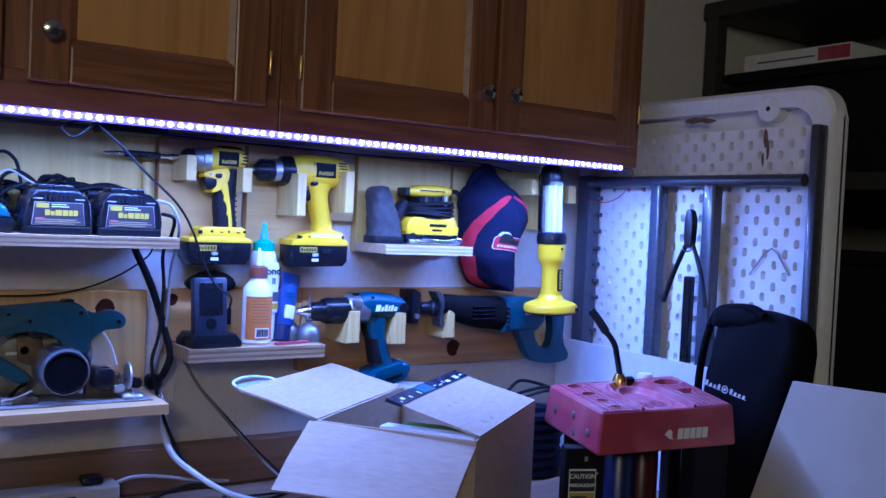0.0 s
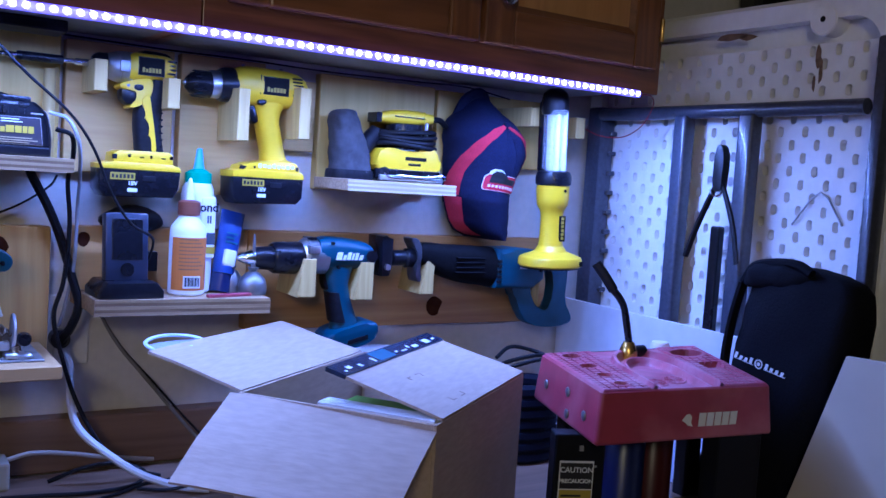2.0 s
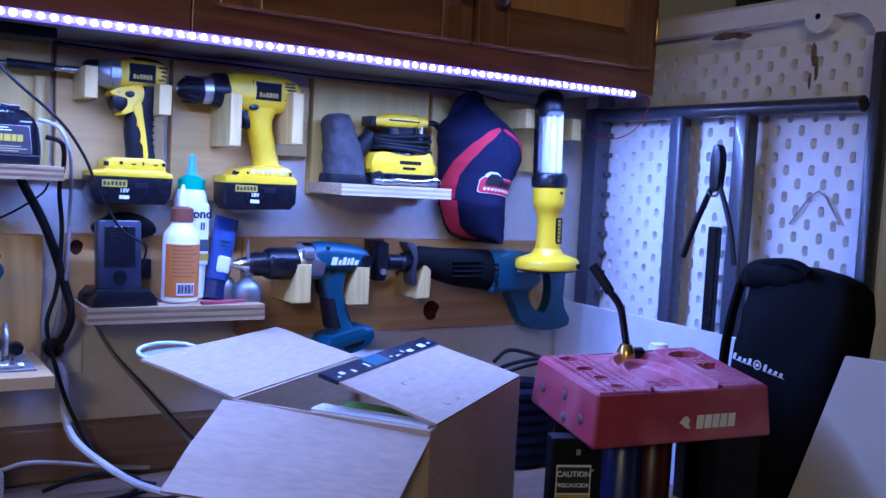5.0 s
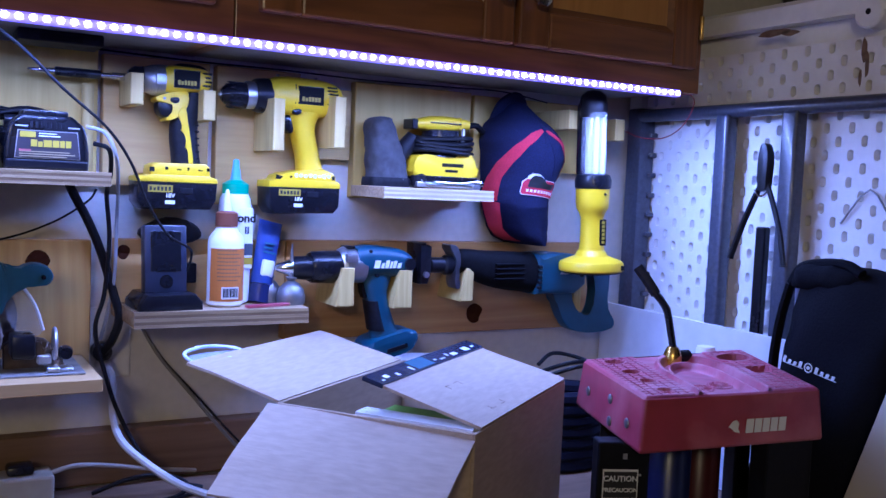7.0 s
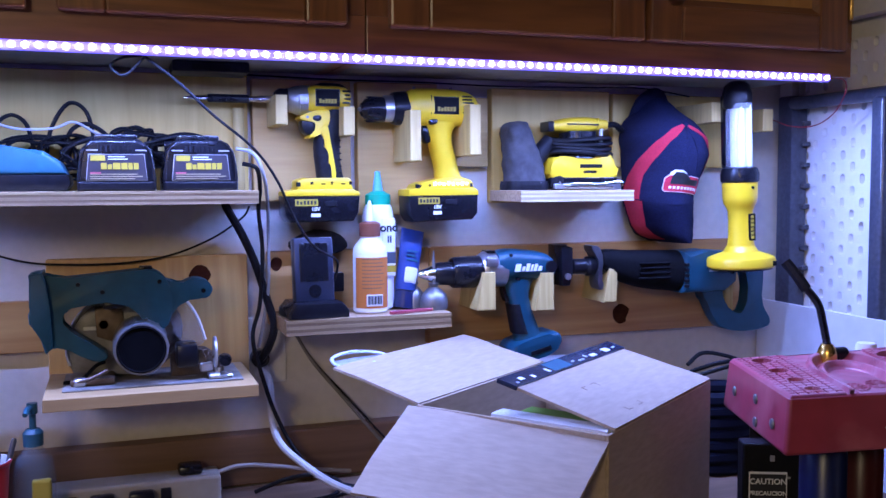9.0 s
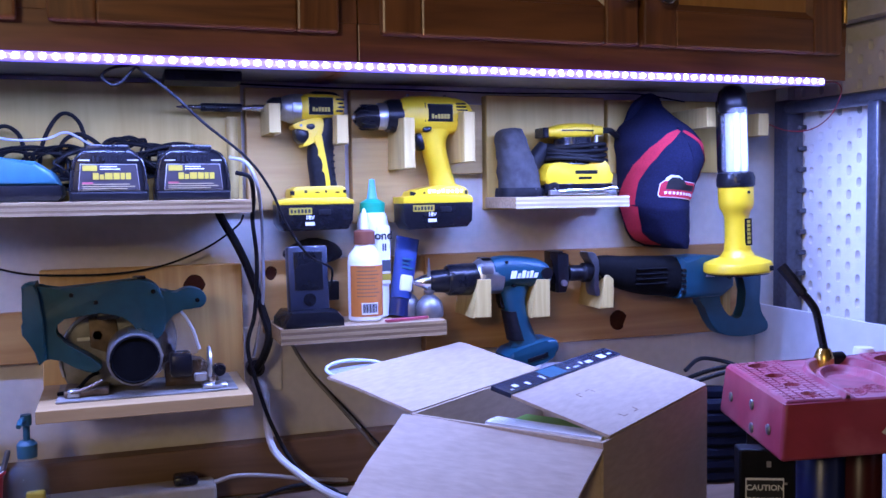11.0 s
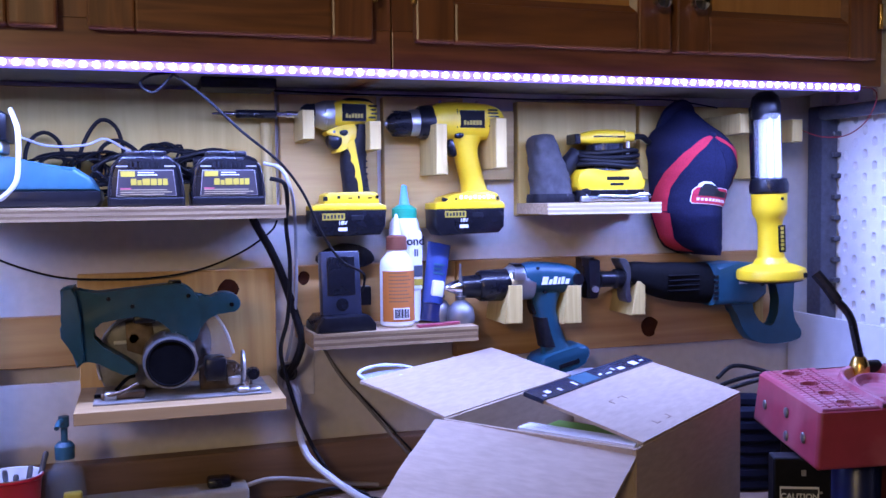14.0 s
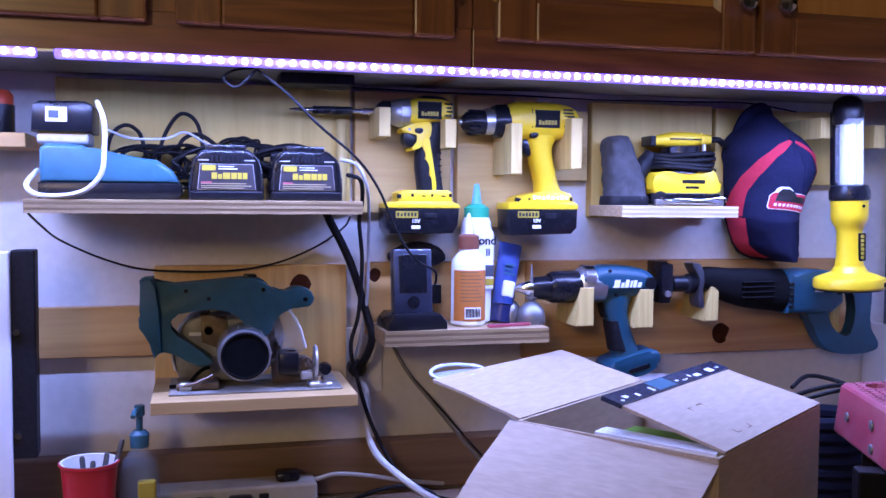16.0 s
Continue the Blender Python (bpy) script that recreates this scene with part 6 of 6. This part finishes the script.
def relief(u, v):
    """Height of the moulded top at a place on the cap."""
    edge = min(u, 1 - u, v, 1 - v)
    h = -0.004 * (1 - step(edge - 0.012, 0.02))
    if u < 0.285 or u > 0.715:
        if 0.025 < edge:
            gu, gv = abs(((u - 0.012) / 0.046476 + 0.001) % 1 - 0.5), abs(((v - 0.012) / 0.051368 + 0.001) % 1 - 0.5)
            if max(gu, gv) > 0.41:
                h -= 0.0048
        for cu, cv, ru, rv in HOLES:
            d = math.hypot((u - cu) / ru, (v - cv) / rv)
            if d < 1.32:
                h = 0.0008 if d > 1.0 else 0.0008 - 0.034 * step(1.0 - d - 0.06, 0.12)
        if 0.80 < u < 0.925 and 0.39 < v < 0.53:
            h = -0.010
    else:
        d = math.hypot((u - 0.50) / 0.205, (v - 0.42) / 0.50) if v > 0.42 else abs(u - 0.50) / 0.205
        h += 0.0045 * step(1.02 - d, 0.05) * step(d - 0.90, 0.05)
        h -= 0.0095 * step(0.88 - d, 0.05)
        h += 0.0070 * step(0.76 - d, 0.05) * step(d - 0.66, 0.05)
        h -= 0.0045 * step(0.62 - d, 0.06)
        if d > 1.02:
            h -= 0.0030
        for cu, cv in ((0.435, 0.30), (0.565, 0.34)):
            x, y = (u - cu) * 0.32, (v - cv) * 0.26
            q = math.hypot(x, y) / 0.0215
            if q < 1.0:
                spoke = abs((math.atan2(y, x) / (math.pi / 5)) % 1 - 0.5) * q
                h += 0.0016 if q > 0.84 or spoke < 0.09 else 0.0
    return h


top_bm = bmesh.new()
NU, NV = 168, 152
g = [[top_bm.verts.new((*on_cap(0.012 + 0.976 * i / NU, 0.012 + 0.976 * k / NV), ZT + 0.0045 + relief(0.012 + 0.976 * i / NU, 0.012 + 0.976 * k / NV))) for i in range(NU + 1)] for k in range(NV + 1)]
for p, q in zip(g, g[1:]):
    for i in range(NU):
        top_bm.faces.new((p[i], p[i + 1], q[i + 1], q[i]))
part("tool_tray", top_bm, M_REDT, tcap, "scuffed moulded tray with tool holes, pink sheen in its colour")
# dark discs set in the holes imitate the shade inside them
for cu, cv, ru, rv in HOLES:
    cap_slab("tool_hole_shade", oval(cu, cv, ru * 0.97, rv * 0.97), ZT - 0.012, ZT - 0.007, M_DARK)
# rivets on the sloped end
dn = (BL - FL).normalized()
for s, h in ((0.18, 0.030), (0.42, 0.016), (0.45, 0.046), (0.80, 0.036)):
    p = FL.lerp(BL, s) * 1.0
    out = Vector((-dn.y, dn.x))
    o = mid + (p - mid) * (1 + 0.05 * (1 - h / 0.072)) + out * 0.001
    rv = part("rivet", lathe([(0.0075, 0.0), (0.007, -0.002), (0.003, -0.0035)], "y", 12), M_PEWTER, tcap, "", True)
    rv.matrix_local = Matrix.Translation((o.x, o.y, ZB + h)) @ Matrix.Rotation(math.atan2(dn.y, dn.x) + math.pi, 4, "Z")
# white mark on the front face
fa = math.degrees(math.atan2(FR.y - FL.y, FR.x - FL.x))


def front(u, h):
    p = FL.lerp(FR, u)
    out = Vector((FR.y - FL.y, -(FR.x - FL.x))).normalized()
    o = p + out * (0.0012 + 0.0105 * (1 - h / 0.072))
    return pose(o.x, o.y, ZB + h) @ pose(0, 0, 0, 0, 0, fa) @ pose(0, 0, 0, 84, 0, 0)


bm = bmesh.new()
x = -0.036
for i, w in enumerate((0.0125, 0.0120, 0.0115, 0.0120, 0.0125)):
    slab([(x, -0.0095), (x + w, -0.0095), (x + w + 0.003, 0.0095), (x + 0.003, 0.0095)], 0, 0.0008, bm=bm, plane="xy")
    x += w + 0.0022
mk1 = part("maker_mark", bm, M_LABEL, tcap, "white printed maker's mark")
mk1.matrix_local = front(0.66, 0.030)
mk2 = part("maker_emblem", slab([(-.012, 0.0), (-.004, .008), (.002, .009), (.006, .004), (.004, -.003), (.007, -.009), (-.002, -.007), (-.006, -.003)], 0, 0.0008, 0, 1, None, "xy"), M_LABEL, tcap)
mk2.matrix_local = front(0.485, 0.030)
rail = part("front_rail", box(-.038, .036, -.016, .016, 0, ZB, 0.003), M_FIBRE, lad, "scuffed black fibreglass rail with a caution label")
rail.matrix_local = pose(.190, -.682, 0, 0, 0, -24)
cr = FR + Vector((-.02, .03))
part("front_rail", box(cr.x - .066, cr.x + .030, cr.y - .016, cr.y + .016, 0, ZB, 0.003), M_FIBRE, lad, "black fibreglass rail")
# separate white lid behind the ladder, attached to it only for support
part("white_lid", lathe([(0.016, ZT - 0.02), (0.017, ZT + 0.004), (0.015, ZT + 0.010)], "z", 18, (.535, -.493, 0)), M_WHITE, lad, "small white plastic lid behind the ladder cap", True)
for i in range(16):
    a, b = random.Random(i).uniform(-.034, .032), random.Random(i + 40).uniform(0.86, 1.12)
    part("scuff", box(a, a + 0.002 + 0.004 * (i % 3 == 0), -.0165, -.0158, b, b + 0.003 + 0.005 * (i % 4 == 0)), M_DUSTY, rail)
for c in (BL + Vector((.03, -.05)), BR + Vector((-.04, -.04))):
    part("rear_rail", box(c.x - .018, c.x + .018, c.y - .014, c.y + .014, 0, ZB, 0.003), M_BLACK, lad)
for z in (0.28, 0.56, 0.84):
    part("step", box(.19, .46, -.76, -.66, z, z + 0.03, 0.004), M_BLACK, lad)
cl = part("caution_label", box(-.030, .020, -.0168, -.0155, 0.995, 1.100), M_LABEL, rail, "worn caution label")
cl.parent = rail
part("label_head", box(-.0285, .0185, -.0174, -.0164, 1.060, 1.097), M_INKB, cl)
writing("caution", "CAUTION", 0.0108, facing(-.005, -.0175, 1.087), M_LABEL, cl, bold=0.0002)
writing("precaucion", "PRECAUCION", 0.0080, facing(-.005, -.0175, 1.071), M_LABEL, cl, bold=0.0002)
part("label_field", box(-.0285, .0185, -.0174, -.0164, 0.998, 1.058), M_INKY, cl)
bars("small_print", -.026, .016, -.0175, [(1.050 - i * 0.008, 0.95 if i % 3 else 0.7) for i in range(6)], 0.003, M_INKB, cl)

# cans beneath the ladder's cap
for x, y, c, lab in ((.300, -.66, (0.006, 0.012, 0.07), "dark blue spray can standing behind the ladder"), (.425, -.60, (0.06, 0.008, 0.010), "dark red spray can standing behind the ladder")):
    sc = thing("spray_can", lab, "can", (x, y, BENCH_Z if y > -.6 else 0.872 + FLOOR_Z + 0.001))
    part("can", lathe([(0.030, 0), (0.033, 0.003), (0.033, 0.235), (0.026, 0.245)], "z", 22), mat("can_paint", c, 0.35), sc, "", True)
    part("cap", lathe([(0.024, 0.245), (0.024, 0.258), (0.020, 0.262)], "z", 20), M_BLACK, sc, "", True)

# gas torch
to = thing("gas_torch", "brass gas torch with a long bent black nozzle", "torch", (.412, -.540, 1.164))
part("tank", lathe([(0.030, -0.255), (0.034, -0.25), (0.034, -0.06), (0.020, -0.025), (0.012, -0.012)], "z", 20), mat("torch_tank", (0.02, 0.05, 0.2), 0.35), to, "", True)
part("valve", lathe([(0.015, -0.014), (0.0155, 0.004), (0.012, 0.014), (0.009, 0.020)], "z", 18), M_BRASS, to, "brass valve body", True)
part("knob", lathe([(0.010, 0.010), (0.011, 0.016), (0.011, 0.034), (0.008, 0.036)], "x", 14, (0, 0, 0.002)), M_BLACK, to, "", True)
part("stem", tube([(0, 0, 0.018), (-.002, .006, 0.045), (-.004, .014, 0.075), (-.010, .022, 0.092), (-.020, .03, 0.106)], 0.0062), M_BLACK, to, "", True)
part("nozzle", tube([(-.018, .028, 0.103), (-.029, .04, 0.126), (-.040, .052, 0.146)], 0.0090), M_RUBBER, to, "flared black burner tip", True)

# ---- folding table on end ----
TX = 0.722
tab = thing("folding_table", "white moulded plastic folding table standing on end, grey steel legs folded", "table", (TX, -0.415, FLOOR_Z))
YW, ZH, R = 0.375, 1.845, 0.065


def rounded(y, z, r, n=7):
    out = []
    for cy, cz, a0 in ((y - r, z - r, 0), (-y + r, z - r, 90), (-y + r, r, 180), (y - r, r, 270)):
        out += [(cy + r * math.cos(radians(a0 + 90 * i / n)), cz + r * math.sin(radians(a0 + 90 * i / n))) for i in range(n + 1)]
    return out


part("tabletop", slab(rounded(YW, ZH, R), 0.030, 0.046, 0.006, 2, None, "yz"), M_WHITE, tab, "", True)
rim = bmesh.new()
oo, ii = rounded(YW, ZH, R), [(y * (YW - 0.042) / YW, 0.042 + z * (ZH - 0.084) / ZH) for y, z in rounded(YW, ZH, R)]
ov = [[rim.verts.new((x, p[0], p[1])) for p in q] for x, q in ((0.036, oo), (0.004, oo), (-0.004, [(a * 0.985, 0.008 + b * 0.991) for a, b in oo]), (-0.004, ii), (0.028, ii))]
for a, b in zip(ov, ov[1:]):
    for i in range(len(a)):
        rim.faces.new((a[i], a[(i + 1) % len(a)], b[(i + 1) % len(b)], b[i]))
part("rim", rim, M_WHITE, tab, "thick rounded moulded rim", True)
part("corner_boss", lathe([(0.028, 0.03), (0.028, -0.003), (0.025, -0.006), (0.006, -0.006)], "x", 22, (0, -0.218, 1.803)), M_WHITE, tab, "", True)
part("boss_hole", lathe([(0.006, -0.005), (0.005, -0.0068)], "x", 10, (0, -0.218, 1.803)), M_DARK, tab)

# dimpled underside: one sheet with moulded oval pockets
cell_y, cell_z = 0.052, 0.0235
me_v, me_f = [], []


def add_v(p):
    me_v.append(p)
    return len(me_v) - 1


def pocket(cy, cz):
    """One cell of the sheet with an oval pocket sunk in its middle."""
    hy, hz, n = cell_y / 2, cell_z / 2, 16
    ring, top, low = [], [], []
    for k in range(n):
        a = 2 * math.pi * k / n
        c, s = math.cos(a), math.sin(a)
        m = max(abs(c), abs(s))
        oc, os = math.copysign(abs(c) ** 0.75, c), math.copysign(abs(s) ** 0.75, s)
        ring.append(add_v((0.010, cy + hy * c / m, cz + hz * s / m)))
        top.append(add_v((0.010, cy + 0.0066 * oc, cz + 0.0098 * os)))
        low.append(add_v((0.0240, cy + 0.0052 * oc, cz + 0.0082 * os)))
    for k in range(n):
        j = (k + 1) % n
        me_f.append((ring[k], ring[j], top[j], top[k]))
        me_f.append((top[k], top[j], low[j], low[k]))
    me_f.append(tuple(low))


row, z = 0, 0.60
while z < 1.765:
    y = -0.322 + (cell_y / 2 if row % 2 else 0)
    while y < 0.325:
        pocket(y, z)
        y += cell_y
    z += cell_z
    row += 1
dm = bpy.data.meshes.new("dimpled_underside")
dm.from_pydata(me_v, [], me_f)
dm.materials.append(M_WHITE)
du = new("dimpled_underside", dm)
du.parent = tab
tagged(du, "white underside moulded with rows of oval pockets", kind="stuff")
part("lower_underside", box(0.010, 0.03, -YW + 0.04, YW - 0.04, 0.04, 0.588), M_WHITE, tab)
for y, w in ((-0.354, 0.010), (0.318, 0.022)):
    part("side_rail", box(-0.034, 0.008, y - w, y + w, 0.1, 1.76 if y < 0 else 1.665, 0.005), M_STEEL, tab, "", True)
    for i in range(22):
        z = 0.70 + i * 0.043
        yy = y + (w + 0.004 if y < 0 else -w - 0.004)
        bm = bmesh.new()
        box(-0.010, 0.009, yy - 0.005, yy + 0.005, z, z + 0.010, 0.002, 1, bm)
        part("rail_tab", bm, M_STEEL, tab)
part("cross_bar", lathe([(0.0135, -0.332), (0.0135, 0.30)], "y", 16, (-0.026, 0, 1.648)), M_STEEL, tab, "round steel cross bar", True)
for y, w in ((0.060, 0.0165), (-0.100, 0.0175)):
    part("leg", box(-0.042, -0.010, y - w, y + w, 0.45, 1.642, 0.007, 3), M_STEEL, tab, "square grey leg tube", True)
part("lock_arm", box(-0.030, -0.012, -0.052, -0.030, 0.50, 1.43, 0.004), M_BLACK, tab, "dark locking arm")

M_STAIN = mat("rust_stain", (0.16, 0.10, 0.06), 0.8, var=0.4, scale=60, bump=0)
for sy, sz, sw, sh in ((-.205, 1.742, .006, .020), (-.212, 1.716, .004, .024), (-.200, 1.695, .003, .014), (-.020, 1.790, .040, .006), (-.060, 1.786, .018, .005)):
    ring = [(sy + sw * math.cos(a) * (1 + 0.4 * noise.noise((a, sy * 50, 0.3))), sz + sh * math.sin(a) * (1 + 0.4 * noise.noise((a * 1.3, sz * 30, 4.0)))) for a in [2 * math.pi * k / 14 for k in range(14)]]
    part("stain", slab(ring, 0.0092, 0.0100, 0.0, 1, None, "yz") if sz < 1.76 else slab(ring, -0.0046, -0.0038, 0.0, 1, None, "yz"), M_STAIN, tab, "brown rust stain")

# locking pliers shape hung on the arm
M_NIPB = mat("blackened_steel", (0.03, 0.031, 0.036), 0.35, 0.6, 0.2, 60, 0.2)
pl = thing("nippers", "long-handled black end nippers hung on the table frame", "pliers", (TX - 0.042, -0.470, 1.43), turn=(0, 0, 0))
part("jaw", slab(smooth_loop([(-.009, .018), (.009, .018), (.011, .05), (.009, .095), (.0, .103), (-.009, .095), (-.012, .065), (-.010, .04)], 3), -0.009, 0.009, 0.003, 2, None, "yz"), M_NIPB, pl, "", True)
part("handle", tube([(0, .003, .035), (0, .022, .0), (0, .048, -.055), (0, .070, -.113)], 0.0062, 8, 6, None, 0.8), M_NIPB, pl, "", True)
part("handle", tube([(0, -.003, .035), (0, -.020, .0), (0, -.041, -.055), (0, -.055, -.116)], 0.0062, 8, 6, None, 0.8), M_NIPB, pl, "", True)
part("spring", tube([(-.008, .014, .018), (-.010, .006, .008), (-.010, -.008, .008), (-.008, -.014, .016)], 0.002), M_CHROME, pl, "", True)
sw = tagged(part("bent_wire", tube([(TX + .006, -.600, 1.395), (TX + .004, -.655, 1.455), (TX + .006, -.700, 1.400)], 0.0018, 7, 3), M_DUSTY), "thin bent steel wire against the table underside", "wire")

# ---- white hardboard panel leaning before the table ----
hp2 = tagged(part("hardboard_panel", box(-.004, .004, -.30, .24, 0.0, 1.235, 0.001, 1), M_MASON), "white hardboard panel leaning upright against the table frame", "panel")
hp2.matrix_world = pose(0.672, -0.265, FLOOR_Z, 0.4, 0.4, 0)

# ---- stained sheet leaning beside the bag ----
shb = bmesh.new()
slab([(-.43, 0.0), (-1.40, 0.0), (-1.46, 1.292), (-.845, 1.262), (-.768, 1.020)], 0.0, 0.010, 0.001, 1, shb, "yz")
sh = tagged(part("plywood_sheet", shb, M_BOARDY), "stained cream plywood sheet leaning by the table", "sheet")
sh.matrix_world = pose(0.545, 0, FLOOR_Z, 0, 0.5, 0)

# ---- black nylon bag ----
bag = thing("nylon_bag", "slumped black nylon bag leaning on the table", "bag", (0.0, 0.0, FLOOR_Z))
prof = [(0.0, -.47, -.88, .070), (0.55, -.47, -.88, .070), (0.90, -.48, -.865, .066), (1.02, -.535, -.815, .066), (1.08, -.560, -.800, .066), (1.12, -.578, -.800, .066), (1.16, -.584, -.803, .066), (1.20, -.591, -.808, .064), (1.24, -.598, -.815, .066), (1.27, -.604, -.820, .062), (1.30, -.609, -.822, .064), (1.325, -.613, -.822, .056), (1.345, -.617, -.818, .054), (1.360, -.622, -.806, .046), (1.371, -.632, -.778, .034), (1.379, -.648, -.738, .014)]
bm = bmesh.new()
rings = []
for h, ya, yb, rx in prof:
    ring = []
    for i in range(36):
        a = 2 * math.pi * i / 36
        c, s = math.cos(a), math.sin(a)
        c, s = math.copysign(abs(c) ** 0.7, c), math.copysign(abs(s) ** 0.7, s)
        k = 1 + 0.13 * noise.noise((c * 1.6, s * 1.6, h * 7)) + 0.10 * noise.noise((c * 4, s * 6 + h * 9, h * 19)) + 0.05 * noise.noise((c * 9, s * 14, h * 40))
        ring.append(bm.verts.new((.640 + rx * k * c, (ya + yb) / 2 + (ya - yb) / 2 * s, h)))
    rings.append(ring)
for a, b in zip(rings, rings[1:]):
    for i in range(36):
        bm.faces.new((a[i], a[(i + 1) % 36], b[(i + 1) % 36], b[i]))
bm.faces.new(rings[-1])
part("body", bm, M_BAG, bag, "", True)
part("collar", tube([(.600, -.612, 1.345), (.596, -.634, 1.372), (.597, -.670, 1.382), (.598, -.715, 1.384), (.598, -.744, 1.372)], 0.0085, 8, 5), M_BAG, bag, "rolled open collar", True)
part("strap", tube([(.604, -.606, 1.34), (.590, -.604, 1.29), (.584, -.600, 1.23), (.580, -.600, 1.16)], 0.010, 8, 5, None, 0.6), M_BAG, bag, "", True)
part("top_flap", loft([(-.616, .600, .006, 1.352, .014), (-.640, .594, .010, 1.360, .020), (-.685, .594, .011, 1.363, .018), (-.722, .598, .009, 1.362, .014), (-.750, .606, .004, 1.356, .008)], "y", 26, 0.85, 5, 0.006, 28.0, 5.0), M_BAG, bag, "slumped top flap", True)
bm = bmesh.new()
for i in range(10):
    if i in (4, 5):
        continue
    a = -.050 + i * 0.0104
    slab([(a, -.0028), (a + .0052, -.0028), (a + .0066, .0032 + (.0036 if i in (0, 3, 6) else 0)), (a + .0014, .0032 + (.0036 if i in (0, 3, 6) else 0))], 0, 0.001, bm=bm, plane="xy")
box(-.050, -.010, -.0042, -.0034, 0, 0.001, bm=bm)
box(.012, .054, -.0042, -.0034, 0, 0.001, bm=bm)
for k in range(16):
    a0, a1 = 2 * math.pi * k / 16, 2 * math.pi * (k + 1) / 16
    slab([(0.0078 * math.cos(a0), 0.001 + 0.0078 * math.sin(a0)), (0.0078 * math.cos(a1), 0.001 + 0.0078 * math.sin(a1)), (0.0060 * math.cos(a1), 0.001 + 0.0060 * math.sin(a1)), (0.0060 * math.cos(a0), 0.001 + 0.0060 * math.sin(a0))], 0, 0.001, bm=bm, plane="xy")
lathe([(0.0032, 0.0), (0.0032, 0.0012)], "z", 8, (0, .001, 0), bm)
em = part("embroidery", bm, M_LABEL, bag, "white embroidered maker's mark")
em.matrix_local = pose(.5600, -.688, 1.167 - FLOOR_Z) @ pose(0, 0, 0, 0, 0, -90) @ pose(0, 0, 0, 90, 0, 0) @ pose(0, 0, 0, 0, 0, -8)

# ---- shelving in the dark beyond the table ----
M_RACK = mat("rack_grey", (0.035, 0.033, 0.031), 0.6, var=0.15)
rk = thing("storage_rack", "dark grey storage rack packed with black bins", "rack", (1.20, 0, FLOOR_Z))
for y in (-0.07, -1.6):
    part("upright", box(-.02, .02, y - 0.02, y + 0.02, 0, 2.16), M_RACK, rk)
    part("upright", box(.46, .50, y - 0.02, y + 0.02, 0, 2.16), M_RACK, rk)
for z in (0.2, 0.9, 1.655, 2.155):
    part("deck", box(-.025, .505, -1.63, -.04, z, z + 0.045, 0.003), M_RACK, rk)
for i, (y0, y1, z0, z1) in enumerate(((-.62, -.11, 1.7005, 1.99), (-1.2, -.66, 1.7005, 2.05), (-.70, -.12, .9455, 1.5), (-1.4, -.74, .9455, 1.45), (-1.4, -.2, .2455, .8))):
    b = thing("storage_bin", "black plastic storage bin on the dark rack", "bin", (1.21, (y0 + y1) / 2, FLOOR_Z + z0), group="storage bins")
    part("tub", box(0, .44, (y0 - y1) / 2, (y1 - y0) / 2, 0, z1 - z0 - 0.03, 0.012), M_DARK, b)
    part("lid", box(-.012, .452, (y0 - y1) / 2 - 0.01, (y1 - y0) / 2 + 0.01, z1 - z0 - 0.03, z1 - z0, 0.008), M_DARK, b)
gb = thing("game_box", "flat white board game box with a red title block", "box", (1.205, -.335, FLOOR_Z + 2.0 - 0.0095 + 0.0))
part("carton", box(0, .26, -.165, .165, 0.0, 0.044, 0.001), M_LABEL, gb)
part("title_block", box(-.0008, .002, -.163, -.07, 0.006, 0.040), M_RED, gb, "red title block")
part("print_band", box(-.0008, .002, -.06, .12, 0.018, 0.022), M_CARDIN, gb)
sf = tagged(part("soffit", box(.93, 1.74, -2.4, -.021, 2.205, 2.449), M_WALL), "boxed-in soffit along the ceiling edge", "soffit", kind="structure")
